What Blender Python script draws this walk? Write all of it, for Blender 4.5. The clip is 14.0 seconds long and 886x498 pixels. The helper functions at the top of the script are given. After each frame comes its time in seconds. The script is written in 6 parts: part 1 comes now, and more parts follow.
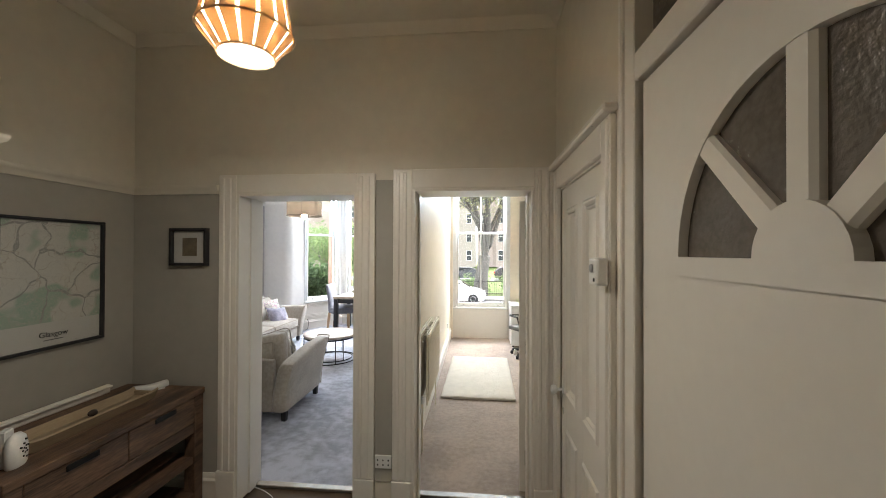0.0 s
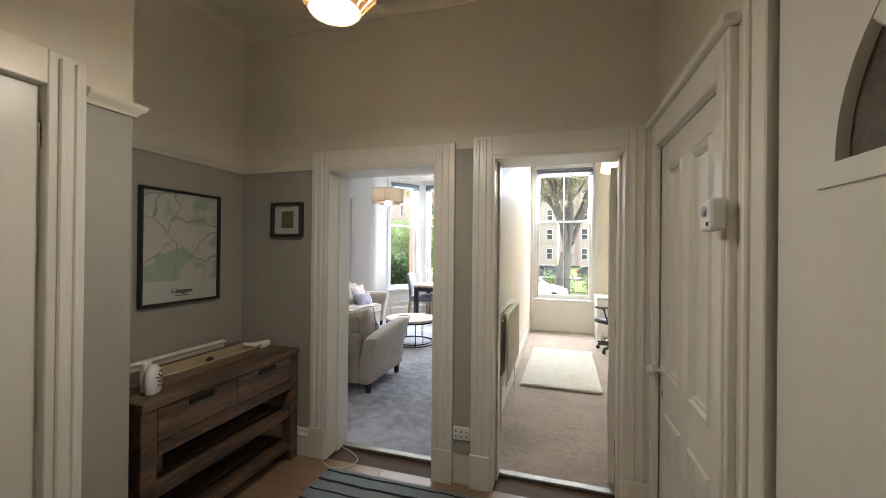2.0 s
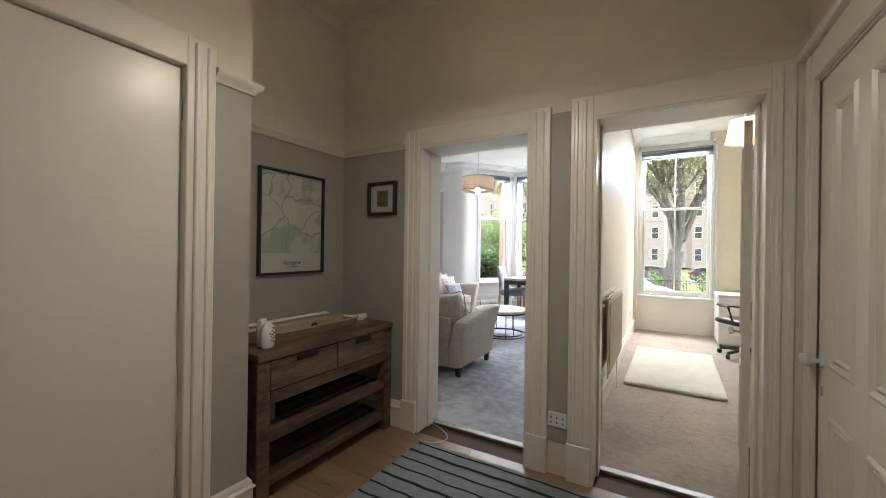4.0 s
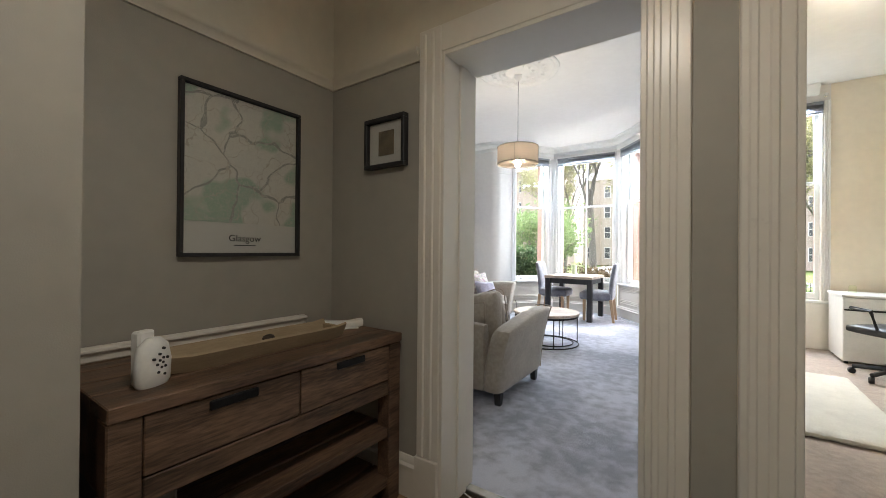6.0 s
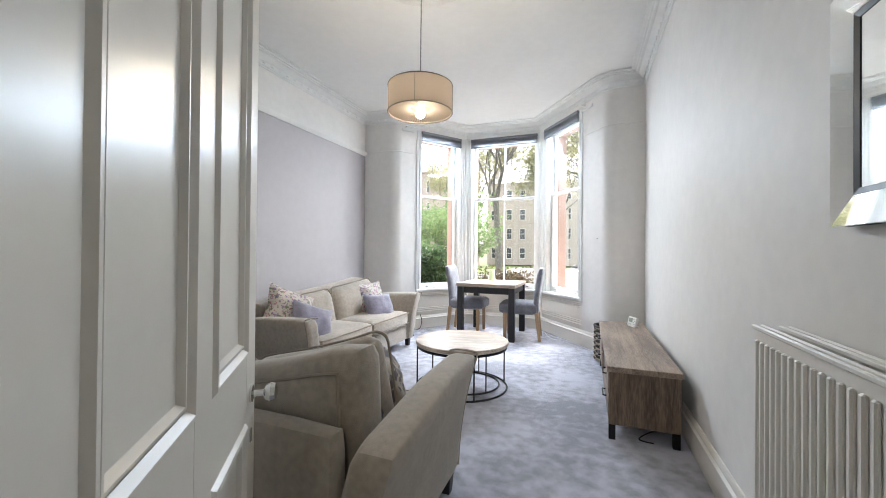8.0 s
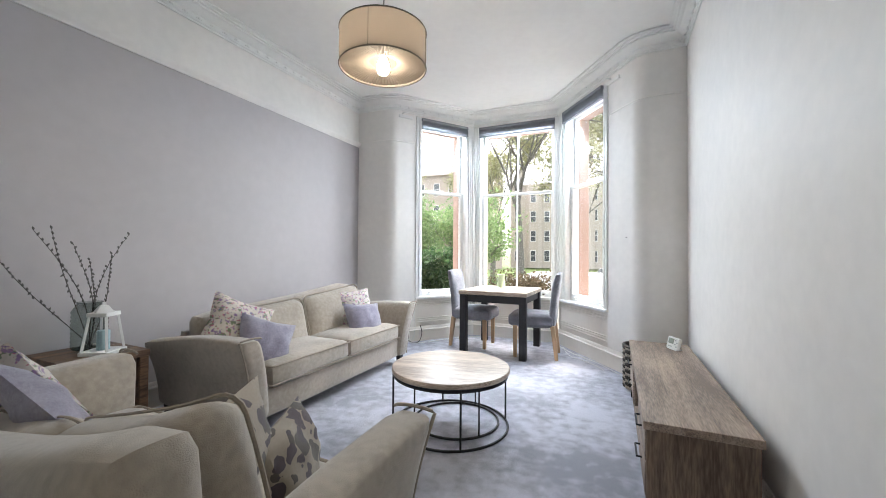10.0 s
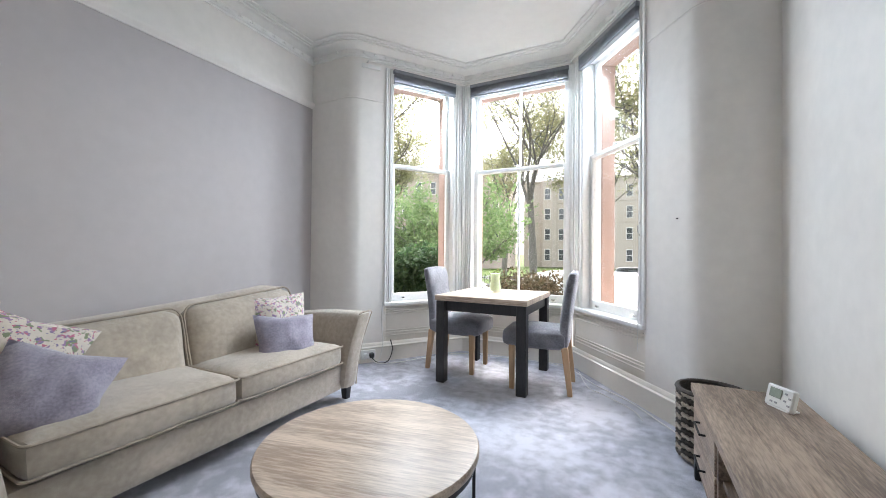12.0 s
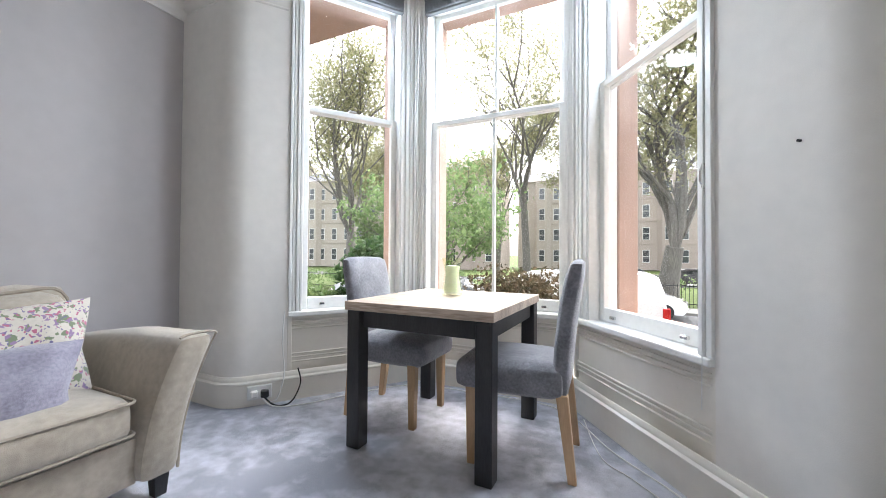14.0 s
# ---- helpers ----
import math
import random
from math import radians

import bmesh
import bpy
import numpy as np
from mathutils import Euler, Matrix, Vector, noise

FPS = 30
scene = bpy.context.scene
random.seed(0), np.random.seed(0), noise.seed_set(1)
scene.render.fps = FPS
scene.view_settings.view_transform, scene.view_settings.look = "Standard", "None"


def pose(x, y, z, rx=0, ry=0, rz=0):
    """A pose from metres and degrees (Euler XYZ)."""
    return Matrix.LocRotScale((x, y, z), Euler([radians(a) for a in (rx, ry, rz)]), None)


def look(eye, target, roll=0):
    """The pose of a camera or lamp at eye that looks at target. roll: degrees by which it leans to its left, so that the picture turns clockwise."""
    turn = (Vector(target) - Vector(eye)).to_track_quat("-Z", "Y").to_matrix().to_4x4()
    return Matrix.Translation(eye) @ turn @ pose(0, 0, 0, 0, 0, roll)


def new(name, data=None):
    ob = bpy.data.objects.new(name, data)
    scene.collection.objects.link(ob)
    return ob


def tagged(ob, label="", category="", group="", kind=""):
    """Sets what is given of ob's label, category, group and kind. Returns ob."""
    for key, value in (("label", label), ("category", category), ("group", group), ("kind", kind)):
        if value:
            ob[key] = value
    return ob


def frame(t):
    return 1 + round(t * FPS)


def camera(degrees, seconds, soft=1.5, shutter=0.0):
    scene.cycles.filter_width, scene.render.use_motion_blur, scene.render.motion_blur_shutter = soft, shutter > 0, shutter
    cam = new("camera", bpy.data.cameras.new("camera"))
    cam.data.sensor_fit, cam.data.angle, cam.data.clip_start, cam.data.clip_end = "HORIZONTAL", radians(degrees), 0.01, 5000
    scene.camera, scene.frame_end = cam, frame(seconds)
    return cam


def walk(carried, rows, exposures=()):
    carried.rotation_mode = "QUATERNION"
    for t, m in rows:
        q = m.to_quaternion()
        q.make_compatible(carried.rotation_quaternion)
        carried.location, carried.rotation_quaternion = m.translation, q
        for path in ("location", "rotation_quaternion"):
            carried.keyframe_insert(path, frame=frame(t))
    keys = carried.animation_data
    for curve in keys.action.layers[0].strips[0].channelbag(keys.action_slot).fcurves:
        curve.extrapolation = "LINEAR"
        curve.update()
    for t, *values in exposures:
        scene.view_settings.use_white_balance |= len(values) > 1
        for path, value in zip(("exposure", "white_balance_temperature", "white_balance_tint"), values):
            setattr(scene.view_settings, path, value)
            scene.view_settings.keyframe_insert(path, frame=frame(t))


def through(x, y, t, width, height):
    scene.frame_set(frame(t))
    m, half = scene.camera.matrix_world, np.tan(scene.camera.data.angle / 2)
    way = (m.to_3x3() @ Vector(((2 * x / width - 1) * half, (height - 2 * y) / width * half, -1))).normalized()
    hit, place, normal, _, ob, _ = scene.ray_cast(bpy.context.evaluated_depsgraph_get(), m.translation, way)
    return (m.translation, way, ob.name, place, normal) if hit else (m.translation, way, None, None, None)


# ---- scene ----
cam = camera(99.0, 14.0, soft=0.9)
METRES, EYE, TILT, LEAN, TURN = 8.0, 1.5, 0.0, 0.0, 4.7
PATH = [
    (0, (0.26, 0.122, 1.699), (0.08, 2.114, 1.715), 0.2),
    (0.5, (0.25, 0.136, 1.658), (-0.013, 2.118, 1.673), 0.3),
    (1, (0.242, 0.16, 1.611), (-0.122, 2.127, 1.622), 0.4),
    (1.5, (0.242, 0.176, 1.555), (-0.228, 2.12, 1.567), 0.6),
    (2, (0.241, 0.177, 1.513), (-0.342, 2.09, 1.519), 0.6),
    (2.5, (0.244, 0.183, 1.47), (-0.458, 2.056, 1.473), 0.8),
    (3, (0.239, 0.191, 1.431), (-0.573, 2.019, 1.432), 0.8),
    (3.5, (0.225, 0.212, 1.396), (-0.69, 1.99, 1.391), 0.9),
    (4, (0.2, 0.251, 1.341), (-0.813, 1.975, 1.343), 0.8),
    (4.2, (0.194, 0.281, 1.327), (-0.859, 1.981, 1.326), 0.8),
    (6.3, (-0.525, 1.362, 1.179), (-1.66, 3.008, 1.187), 0.5),
    (6.5, (-0.626, 1.525, 1.181), (-1.719, 3.2, 1.186), 0.6),
    (7, (-0.796, 1.95, 1.181), (-1.757, 3.704, 1.191), 0.5),
    (7.5, (-0.942, 2.365, 1.186), (-1.753, 4.194, 1.197), 0.5),
    (8, (-1.02, 2.732, 1.194), (-1.73, 4.602, 1.208), 0.5),
    (8.5, (-1.038, 3.012, 1.202), (-1.735, 4.887, 1.222), 0.4),
    (9, (-1.024, 3.239, 1.201), (-1.756, 5.1, 1.221), 0.5),
    (9.2, (-1.007, 3.306, 1.208), (-1.761, 5.159, 1.229), 0.4),
    (11.3, (-1.018, 4.123, 1.151), (-1.918, 5.909, 1.178), 0.7),
    (11.5, (-1.044, 4.305, 1.156), (-1.949, 6.088, 1.177), 0.6),
    (12, (-1.171, 4.787, 1.128), (-2.062, 6.577, 1.15), 0.5),
    (12.5, (-1.249, 5.264, 1.09), (-2.122, 7.063, 1.119), 0.5),
    (13, (-1.3, 5.684, 1.054), (-2.169, 7.485, 1.083), 0.5),
    (13.5, (-1.364, 5.99, 1.022), (-2.228, 7.793, 1.051), 0.4),
    (14, (-1.392, 6.171, 1.005), (-2.26, 7.972, 1.036), 0.4),
]
walk(cam, [(t, look(eye, target, roll)) for t, eye, target, roll in PATH], [(0.0, 3.95), (4.2, 3.90), (6.5, 3.80), (7.6, 3.66), (9.2, 3.64), (11.5, 3.36), (12.5, 3.26), (14.0, 3.12)])

# ---- light ----
world = bpy.data.worlds.new("sky")
scene.world = world
world.use_nodes = True
wn = world.node_tree
sky = wn.nodes.new("ShaderNodeTexSky")
sky.sky_type, sky.sun_disc = "NISHITA", False
sky.sun_elevation, sky.sun_rotation = radians(58), radians(10)
sky.air_density, sky.dust_density, sky.ozone_density = 1.0, 4.0, 1.0
soft_sky = wn.nodes.new("ShaderNodeHueSaturation")
soft_sky.inputs["Saturation"].default_value = 0.25
wn.links.new(sky.outputs[0], soft_sky.inputs["Color"])
wn.links.new(soft_sky.outputs[0], wn.nodes["Background"].inputs[0])
wn.nodes["Background"].inputs[1].default_value = 0.15


def lamp_object(name, kind, energy, m, color=(1, 1, 1), **extra):
    data = bpy.data.lights.new(name, kind)
    data.energy, data.color = energy, color
    if kind == "AREA":
        data.shape, data.size, data.size_y = "RECTANGLE", extra["size"], extra["size_y"]
        data.spread = radians(extra.get("spread", 180))
    elif kind == "SUN":
        data.angle = radians(extra["angle"])
    else:
        data.shadow_soft_size = extra["size"]
    ob = new(name, data)
    ob.matrix_world = m
    return ob


SUN_AZ, SUN_EL = radians(10), radians(58)
sun_way = Vector((math.sin(SUN_AZ) * math.cos(SUN_EL), math.cos(SUN_AZ) * math.cos(SUN_EL), math.sin(SUN_EL)))
lamp_object("sun", "SUN", 0.22, look(sun_way * 50, (0, 0, 0)), (1.0, 0.98, 0.95), angle=60)
WARM = (1.0, 0.92, 0.80)
lamp_object("hall_bulb", "POINT", 0.20, pose(-0.55, 1.38, 2.345), WARM, size=0.045)
lamp_object("hall_diffuser_light", "AREA", 0.62, pose(-0.55, 1.38, 2.378), WARM, size=0.15, size_y=0.15)
lamp_object("hall_shade_bulb", "POINT", 1.05, pose(-0.55, 1.38, 2.52), WARM, size=0.04)
lamp_object("living_bulb", "POINT", 1.3, pose(-2.15, 5.22, 2.27), (1.0, 0.88, 0.72), size=0.04)
lamp_object("study_bulb", "POINT", 3.6, pose(0.9, 5.2, 2.58), WARM, size=0.04)

# ---- materials ----
MATS = {}


def material(name, color, rough=0.6, metal=0.0, var=0.08, scale=6.0, bump=0.0, bscale=120.0, stretch=(1, 1, 1), dark=None,
             amount=0.5, spec=0.5, per_object=0.0, coat=0.0, sheen=0.0, rvar=0.08):
    """A surface with variation at two scales in colour and roughness, and a fine relief."""
    if name in MATS:
        return MATS[name]
    m = bpy.data.materials.new(name)
    m.use_nodes = True
    MATS[name] = m
    nt, bsdf = m.node_tree, m.node_tree.nodes["Principled BSDF"]
    N, L = nt.nodes.new, nt.links.new
    co, mp = N("ShaderNodeTexCoord"), N("ShaderNodeMapping")
    L(co.outputs["Object"], mp.inputs["Vector"])
    mp.inputs["Scale"].default_value = stretch
    vec = mp.outputs[0]
    if per_object:
        info, add, mul = N("ShaderNodeObjectInfo"), N("ShaderNodeVectorMath"), N("ShaderNodeMath")
        mul.operation = "MULTIPLY"
        mul.inputs[1].default_value = 37.0
        L(info.outputs["Random"], mul.inputs[0])
        L(vec, add.inputs[0])
        L(mul.outputs[0], add.inputs[1])
        vec = add.outputs[0]
    big, fine = N("ShaderNodeTexNoise"), N("ShaderNodeTexNoise")
    for node, s, d in ((big, scale, 5.0), (fine, scale * 9.0, 4.0)):
        node.inputs["Scale"].default_value, node.inputs["Detail"].default_value = s, d
        L(vec, node.inputs["Vector"])
    mixed = N("ShaderNodeMath")
    mixed.operation = "MULTIPLY_ADD"
    L(fine.outputs[0], mixed.inputs[0])
    mixed.inputs[1].default_value = 0.45
    half = N("ShaderNodeMath")
    half.operation = "MULTIPLY"
    half.inputs[1].default_value = 0.55
    L(big.outputs[0], half.inputs[0])
    L(half.outputs[0], mixed.inputs[2])
    ramp = N("ShaderNodeValToRGB")
    lo = dark or tuple(c * (1 - var * 2) for c in color)
    hi = tuple(min(1.0, c * (1 + var)) for c in color)
    ramp.color_ramp.elements[0].position, ramp.color_ramp.elements[1].position = 0.5 - amount * 0.32, 0.5 + amount * 0.32
    ramp.color_ramp.elements[0].color, ramp.color_ramp.elements[1].color = (*lo, 1), (*hi, 1)
    L(mixed.outputs[0], ramp.inputs[0])
    out = ramp.outputs[0]
    if per_object:
        hue, rng = N("ShaderNodeHueSaturation"), N("ShaderNodeMapRange")
        L(info.outputs["Random"], rng.inputs[0])
        rng.inputs[3].default_value, rng.inputs[4].default_value = 1 - per_object, 1 + per_object
        L(rng.outputs[0], hue.inputs["Value"])
        L(out, hue.inputs["Color"])
        out = hue.outputs[0]
    L(out, bsdf.inputs["Base Color"])
    rr = N("ShaderNodeMapRange")
    L(mixed.outputs[0], rr.inputs[0])
    rr.inputs[1].default_value, rr.inputs[2].default_value = 0.3, 0.7
    rr.inputs[3].default_value, rr.inputs[4].default_value = max(0.03, rough - rvar), min(1.0, rough + rvar)
    L(rr.outputs[0], bsdf.inputs["Roughness"])
    bsdf.inputs["Metallic"].default_value = metal
    bsdf.inputs["Specular IOR Level"].default_value = spec
    bsdf.inputs["Coat Weight"].default_value = coat
    bsdf.inputs["Sheen Weight"].default_value = sheen
    if bump:
        rel, bmp = N("ShaderNodeTexNoise"), N("ShaderNodeBump")
        rel.inputs["Scale"].default_value, rel.inputs["Detail"].default_value = bscale, 3.0
        L(vec, rel.inputs["Vector"])
        bmp.inputs["Strength"].default_value, bmp.inputs["Distance"].default_value = bump, 0.004
        L(rel.outputs[0], bmp.inputs["Height"])
        L(bmp.outputs[0], bsdf.inputs["Normal"])
    return m


def glowing(name, color, strength, base=(0.8, 0.75, 0.65)):
    m = bpy.data.materials.new(name)
    m.use_nodes = True
    b = m.node_tree.nodes["Principled BSDF"]
    b.inputs["Base Color"].default_value = (*base, 1)
    b.inputs["Emission Color"].default_value, b.inputs["Emission Strength"].default_value = (*color, 1), strength
    return m


def clear_glass(name, tint=(1, 1, 1), rough=0.0):
    """Thin pane: straight-through light with a clear gloss."""
    m = bpy.data.materials.new(name)
    m.use_nodes = True
    nt = m.node_tree
    nt.nodes.clear()
    N, L = nt.nodes.new, nt.links.new
    out, mix, tr, gl, lw, pw, ad = (N("ShaderNode" + s) for s in ("OutputMaterial", "MixShader", "BsdfTransparent", "BsdfGlossy", "LayerWeight", "Math", "Math"))
    tr.inputs[0].default_value = (*tint, 1)
    gl.inputs["Roughness"].default_value = rough
    lw.inputs["Blend"].default_value = 0.5
    pw.operation, ad.operation = "POWER", "MULTIPLY_ADD"
    pw.inputs[1].default_value, ad.inputs[1].default_value, ad.inputs[2].default_value = 4.0, 0.5, 0.010
    L(lw.outputs["Facing"], pw.inputs[0])
    L(pw.outputs[0], ad.inputs[0])
    L(ad.outputs[0], mix.inputs[0])
    L(tr.outputs[0], mix.inputs[1])
    L(gl.outputs[0], mix.inputs[2])
    L(mix.outputs[0], out.inputs[0])
    return m


def floral(name, ground, tones, scale=14.0, size=0.33):
    """Printed fabric: scattered petals and leaves over a plain ground."""
    m = material(name, ground, 0.9, var=0.06, scale=12, bump=0.35, bscale=500, sheen=0.2)
    nt, bsdf = m.node_tree, m.node_tree.nodes["Principled BSDF"]
    N, L = nt.nodes.new, nt.links.new
    out = bsdf.inputs["Base Color"].links[0].from_socket
    co = N("ShaderNodeTexCoord")
    warp, mixv = N("ShaderNodeTexNoise"), N("ShaderNodeMixRGB")
    warp.inputs["Scale"].default_value = scale * 1.5
    L(co.outputs["Object"], warp.inputs["Vector"])
    mixv.inputs[0].default_value = 0.06
    L(co.outputs["Object"], mixv.inputs[1])
    L(warp.outputs[1], mixv.inputs[2])
    for n, tone in enumerate(tones):
        vor, less = N("ShaderNodeTexVoronoi"), N("ShaderNodeMath")
        shift = N("ShaderNodeVectorMath")
        shift.inputs[1].default_value = (n * 3.7, n * 1.9, n * 5.1)
        L(mixv.outputs[0], shift.inputs[0])
        L(shift.outputs[0], vor.inputs["Vector"])
        vor.inputs["Scale"].default_value = scale * (1 + 0.35 * n)
        less.operation = "LESS_THAN"
        less.inputs[1].default_value = size * (1 - 0.12 * n)
        L(vor.outputs["Distance"], less.inputs[0])
        mx = N("ShaderNodeMixRGB")
        mx.inputs[2].default_value = (*tone, 1)
        L(less.outputs[0], mx.inputs[0])
        L(out, mx.inputs[1])
        out = mx.outputs[0]
    L(out, bsdf.inputs["Base Color"])
    return m


white_paint = material("white_wall_paint", (0.83, 0.805, 0.77), 0.6, var=0.03, scale=1.5, bump=0.12, bscale=300)
hall_white = material("hall_wall_paint", (0.76, 0.71, 0.61), 0.65, var=0.03, scale=1.5, bump=0.12, bscale=300)
hall_grey = material("hall_grey_paint", (0.41, 0.39, 0.345), 0.65, var=0.04, scale=1.5, bump=0.12, bscale=300)
lilac_grey = material("lilac_grey_paint", (0.50, 0.47, 0.475), 0.65, var=0.03, scale=1.2, bump=0.12, bscale=300)
cream_paint = material("cream_wall_paint", (0.84, 0.76, 0.63), 0.6, var=0.03, scale=1.5, bump=0.12, bscale=300)
gloss_white = material("white_gloss_woodwork", (0.82, 0.785, 0.72), 0.30, var=0.015, scale=3, bump=0.03, bscale=60, rvar=0.03)
window_white = material("white_window_paint", (0.85, 0.85, 0.83), 0.32, var=0.03, scale=4, bump=0.03, bscale=60, rvar=0.04)
ceiling_white = material("ceiling_paint", (0.86, 0.86, 0.84), 0.75, var=0.02, scale=1.5, bump=0.1, bscale=250)
plaster_white = material("cornice_plaster", (0.84, 0.84, 0.82), 0.7, var=0.03, scale=10, bump=0.2, bscale=120)
carpet_grey = material("grey_blue_carpet", (0.52, 0.53, 0.60), 0.95, dark=(0.31, 0.32, 0.375), scale=1.25, amount=0.24, bump=1.0, bscale=420, sheen=0.3, spec=0.1)
carpet_taupe = material("taupe_carpet", (0.47, 0.38, 0.31), 0.95, dark=(0.36, 0.285, 0.23), scale=2.6, amount=0.32, bump=1.0, bscale=420, sheen=0.3, spec=0.1)
black_wood = material("black_stained_wood", (0.025, 0.024, 0.026), 0.45, var=0.3, scale=3, bump=0.1, bscale=60, stretch=(6, 6, 1))
black_metal = material("black_metal", (0.02, 0.02, 0.022), 0.4, metal=0.6, var=0.2, scale=10)
worn_alloy = material("worn_metal_strip", (0.36, 0.34, 0.31), 0.55, metal=1.0, var=0.15, scale=30)
chrome = material("polished_chrome", (0.75, 0.75, 0.74), 0.15, metal=1.0, var=0.03, scale=10)
mirror_glass = material("mirror_silvering", (0.92, 0.95, 0.94), 0.03, metal=1.0, var=0.005, scale=2, rvar=0.005)
pane_glass = clear_glass("window_glass")
white_plastic = material("white_plastic", (0.82, 0.82, 0.80), 0.35, var=0.03, scale=10)
dark_plastic = material("black_plastic", (0.02, 0.02, 0.022), 0.45, var=0.2, scale=20)
rustic_wood = material("rustic_oak", (0.34, 0.26, 0.20), 0.5, dark=(0.14, 0.10, 0.075), scale=2.2, amount=0.34, bump=0.3, bscale=30, stretch=(7, 0.8, 7), per_object=0.22)
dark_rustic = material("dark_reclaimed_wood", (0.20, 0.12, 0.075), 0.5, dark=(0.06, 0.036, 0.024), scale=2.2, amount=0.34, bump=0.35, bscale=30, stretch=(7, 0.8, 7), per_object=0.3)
oak_top = material("pale_oak", (0.56, 0.465, 0.38), 0.35, dark=(0.33, 0.25, 0.19), scale=1.6, amount=0.30, bump=0.12, bscale=40, stretch=(0.9, 8, 8), per_object=0.12)
oak_leg = material("light_oak_leg", (0.55, 0.37, 0.22), 0.42, dark=(0.42, 0.27, 0.15), scale=2.5, amount=0.7, bump=0.1, bscale=40, stretch=(9, 9, 1))
beige_fabric = material("beige_velvet", (0.43, 0.375, 0.31), 0.9, dark=(0.33, 0.285, 0.23), scale=4.0, amount=0.4, bump=0.5, bscale=350, sheen=0.5, spec=0.2)
piping_fabric = material("beige_piping", (0.36, 0.31, 0.25), 0.85, var=0.1, scale=20, bump=0.3, bscale=400)
grey_fabric = material("grey_chenille", (0.26, 0.26, 0.29), 0.92, dark=(0.15, 0.15, 0.175), scale=9.0, amount=0.4, bump=0.7, bscale=300, sheen=0.4, spec=0.2)
lilac_fabric = material("lilac_velvet", (0.34, 0.32, 0.395), 0.9, dark=(0.22, 0.205, 0.265), scale=11, amount=0.4, bump=0.5, bscale=400, sheen=0.6, spec=0.2)
floral_light = floral("floral_print", (0.62, 0.57, 0.50), ((0.20, 0.24, 0.15), (0.30, 0.20, 0.33), (0.45, 0.14, 0.22), (0.17, 0.15, 0.28)), 24, 0.34)
floral_dark = floral("faded_floral_print", (0.34, 0.29, 0.23), ((0.10, 0.085, 0.075), (0.09, 0.07, 0.08)), 12, 0.42)

# ---- building helpers ----


def obj(name, bm, mat, parent=None, smooth=False):
    me = bpy.data.meshes.new(name)
    bmesh.ops.recalc_face_normals(bm, faces=bm.faces)
    bm.to_mesh(me)
    bm.free()
    me.materials.append(mat)
    if smooth:
        me.polygons.foreach_set("use_smooth", [True] * len(me.polygons))
        me.set_sharp_from_angle(angle=radians(38))
    ob = new(name, me)
    if parent is not None:
        ob.parent = parent
    return ob


def part(name, bm, mat, parent, label="", smooth=False):
    ob = obj(name, bm, mat, parent, smooth)
    return tagged(ob, label) if label else ob


def structure(name, bm, mat, label, category, smooth=False):
    return tagged(obj(name, bm, mat, None, smooth), label, category, kind="structure")


def thing(name, label, category, m=None, group="", kind=""):
    ob = new(name)
    ob.empty_display_size = 0.1
    if m is not None:
        ob.matrix_world = m
    return tagged(ob, label, category, group, kind)


def box(x0, y0, z0, x1, y1, z1, bevel=0.0, bm=None, seg=1):
    """A box between two corners, its edges rounded by bevel."""
    own = bmesh.new()
    bmesh.ops.create_cube(own, size=1.0)
    bmesh.ops.transform(own, matrix=Matrix.Translation(((x0 + x1) / 2, (y0 + y1) / 2, (z0 + z1) / 2)) @ Matrix.Diagonal((abs(x1 - x0), abs(y1 - y0), abs(z1 - z0), 1)), verts=own.verts)
    if bevel:
        bmesh.ops.bevel(own, geom=own.edges, offset=bevel, segments=seg, profile=0.5, affect="EDGES")
    return merged(bm, own)


def merged(bm, own):
    if bm is None:
        return own
    tmp = bpy.data.meshes.new("tmp")
    own.to_mesh(tmp)
    own.free()
    bm.from_mesh(tmp)
    bpy.data.meshes.remove(tmp)
    return bm


def placed(own, m):
    bmesh.ops.transform(own, matrix=m, verts=own.verts)
    return own


def prism(pts, z0, z1, bm=None):
    """An upright prism over a plan outline."""
    own = bmesh.new()
    lo = [own.verts.new((x, y, z0)) for x, y in pts]
    hi = [own.verts.new((x, y, z1)) for x, y in pts]
    own.faces.new(lo[::-1])
    own.faces.new(hi)
    for i in range(len(pts)):
        j = (i + 1) % len(pts)
        own.faces.new((lo[i], lo[j], hi[j], hi[i]))
    return merged(bm, own)


def lathe(profile, n=24, bm=None, cap=True):
    """A turned shape from (radius, height) pairs."""
    own = bmesh.new()
    rings = []
    for r, z in profile:
        rings.append([own.verts.new((r * math.cos(2 * math.pi * k / n), r * math.sin(2 * math.pi * k / n), z)) for k in range(n)])
    for a, b in zip(rings, rings[1:]):
        for k in range(n):
            own.faces.new((a[k], a[(k + 1) % n], b[(k + 1) % n], b[k]))
    if cap:
        own.faces.new(rings[0][::-1])
        own.faces.new(rings[-1])
    return merged(bm, own)


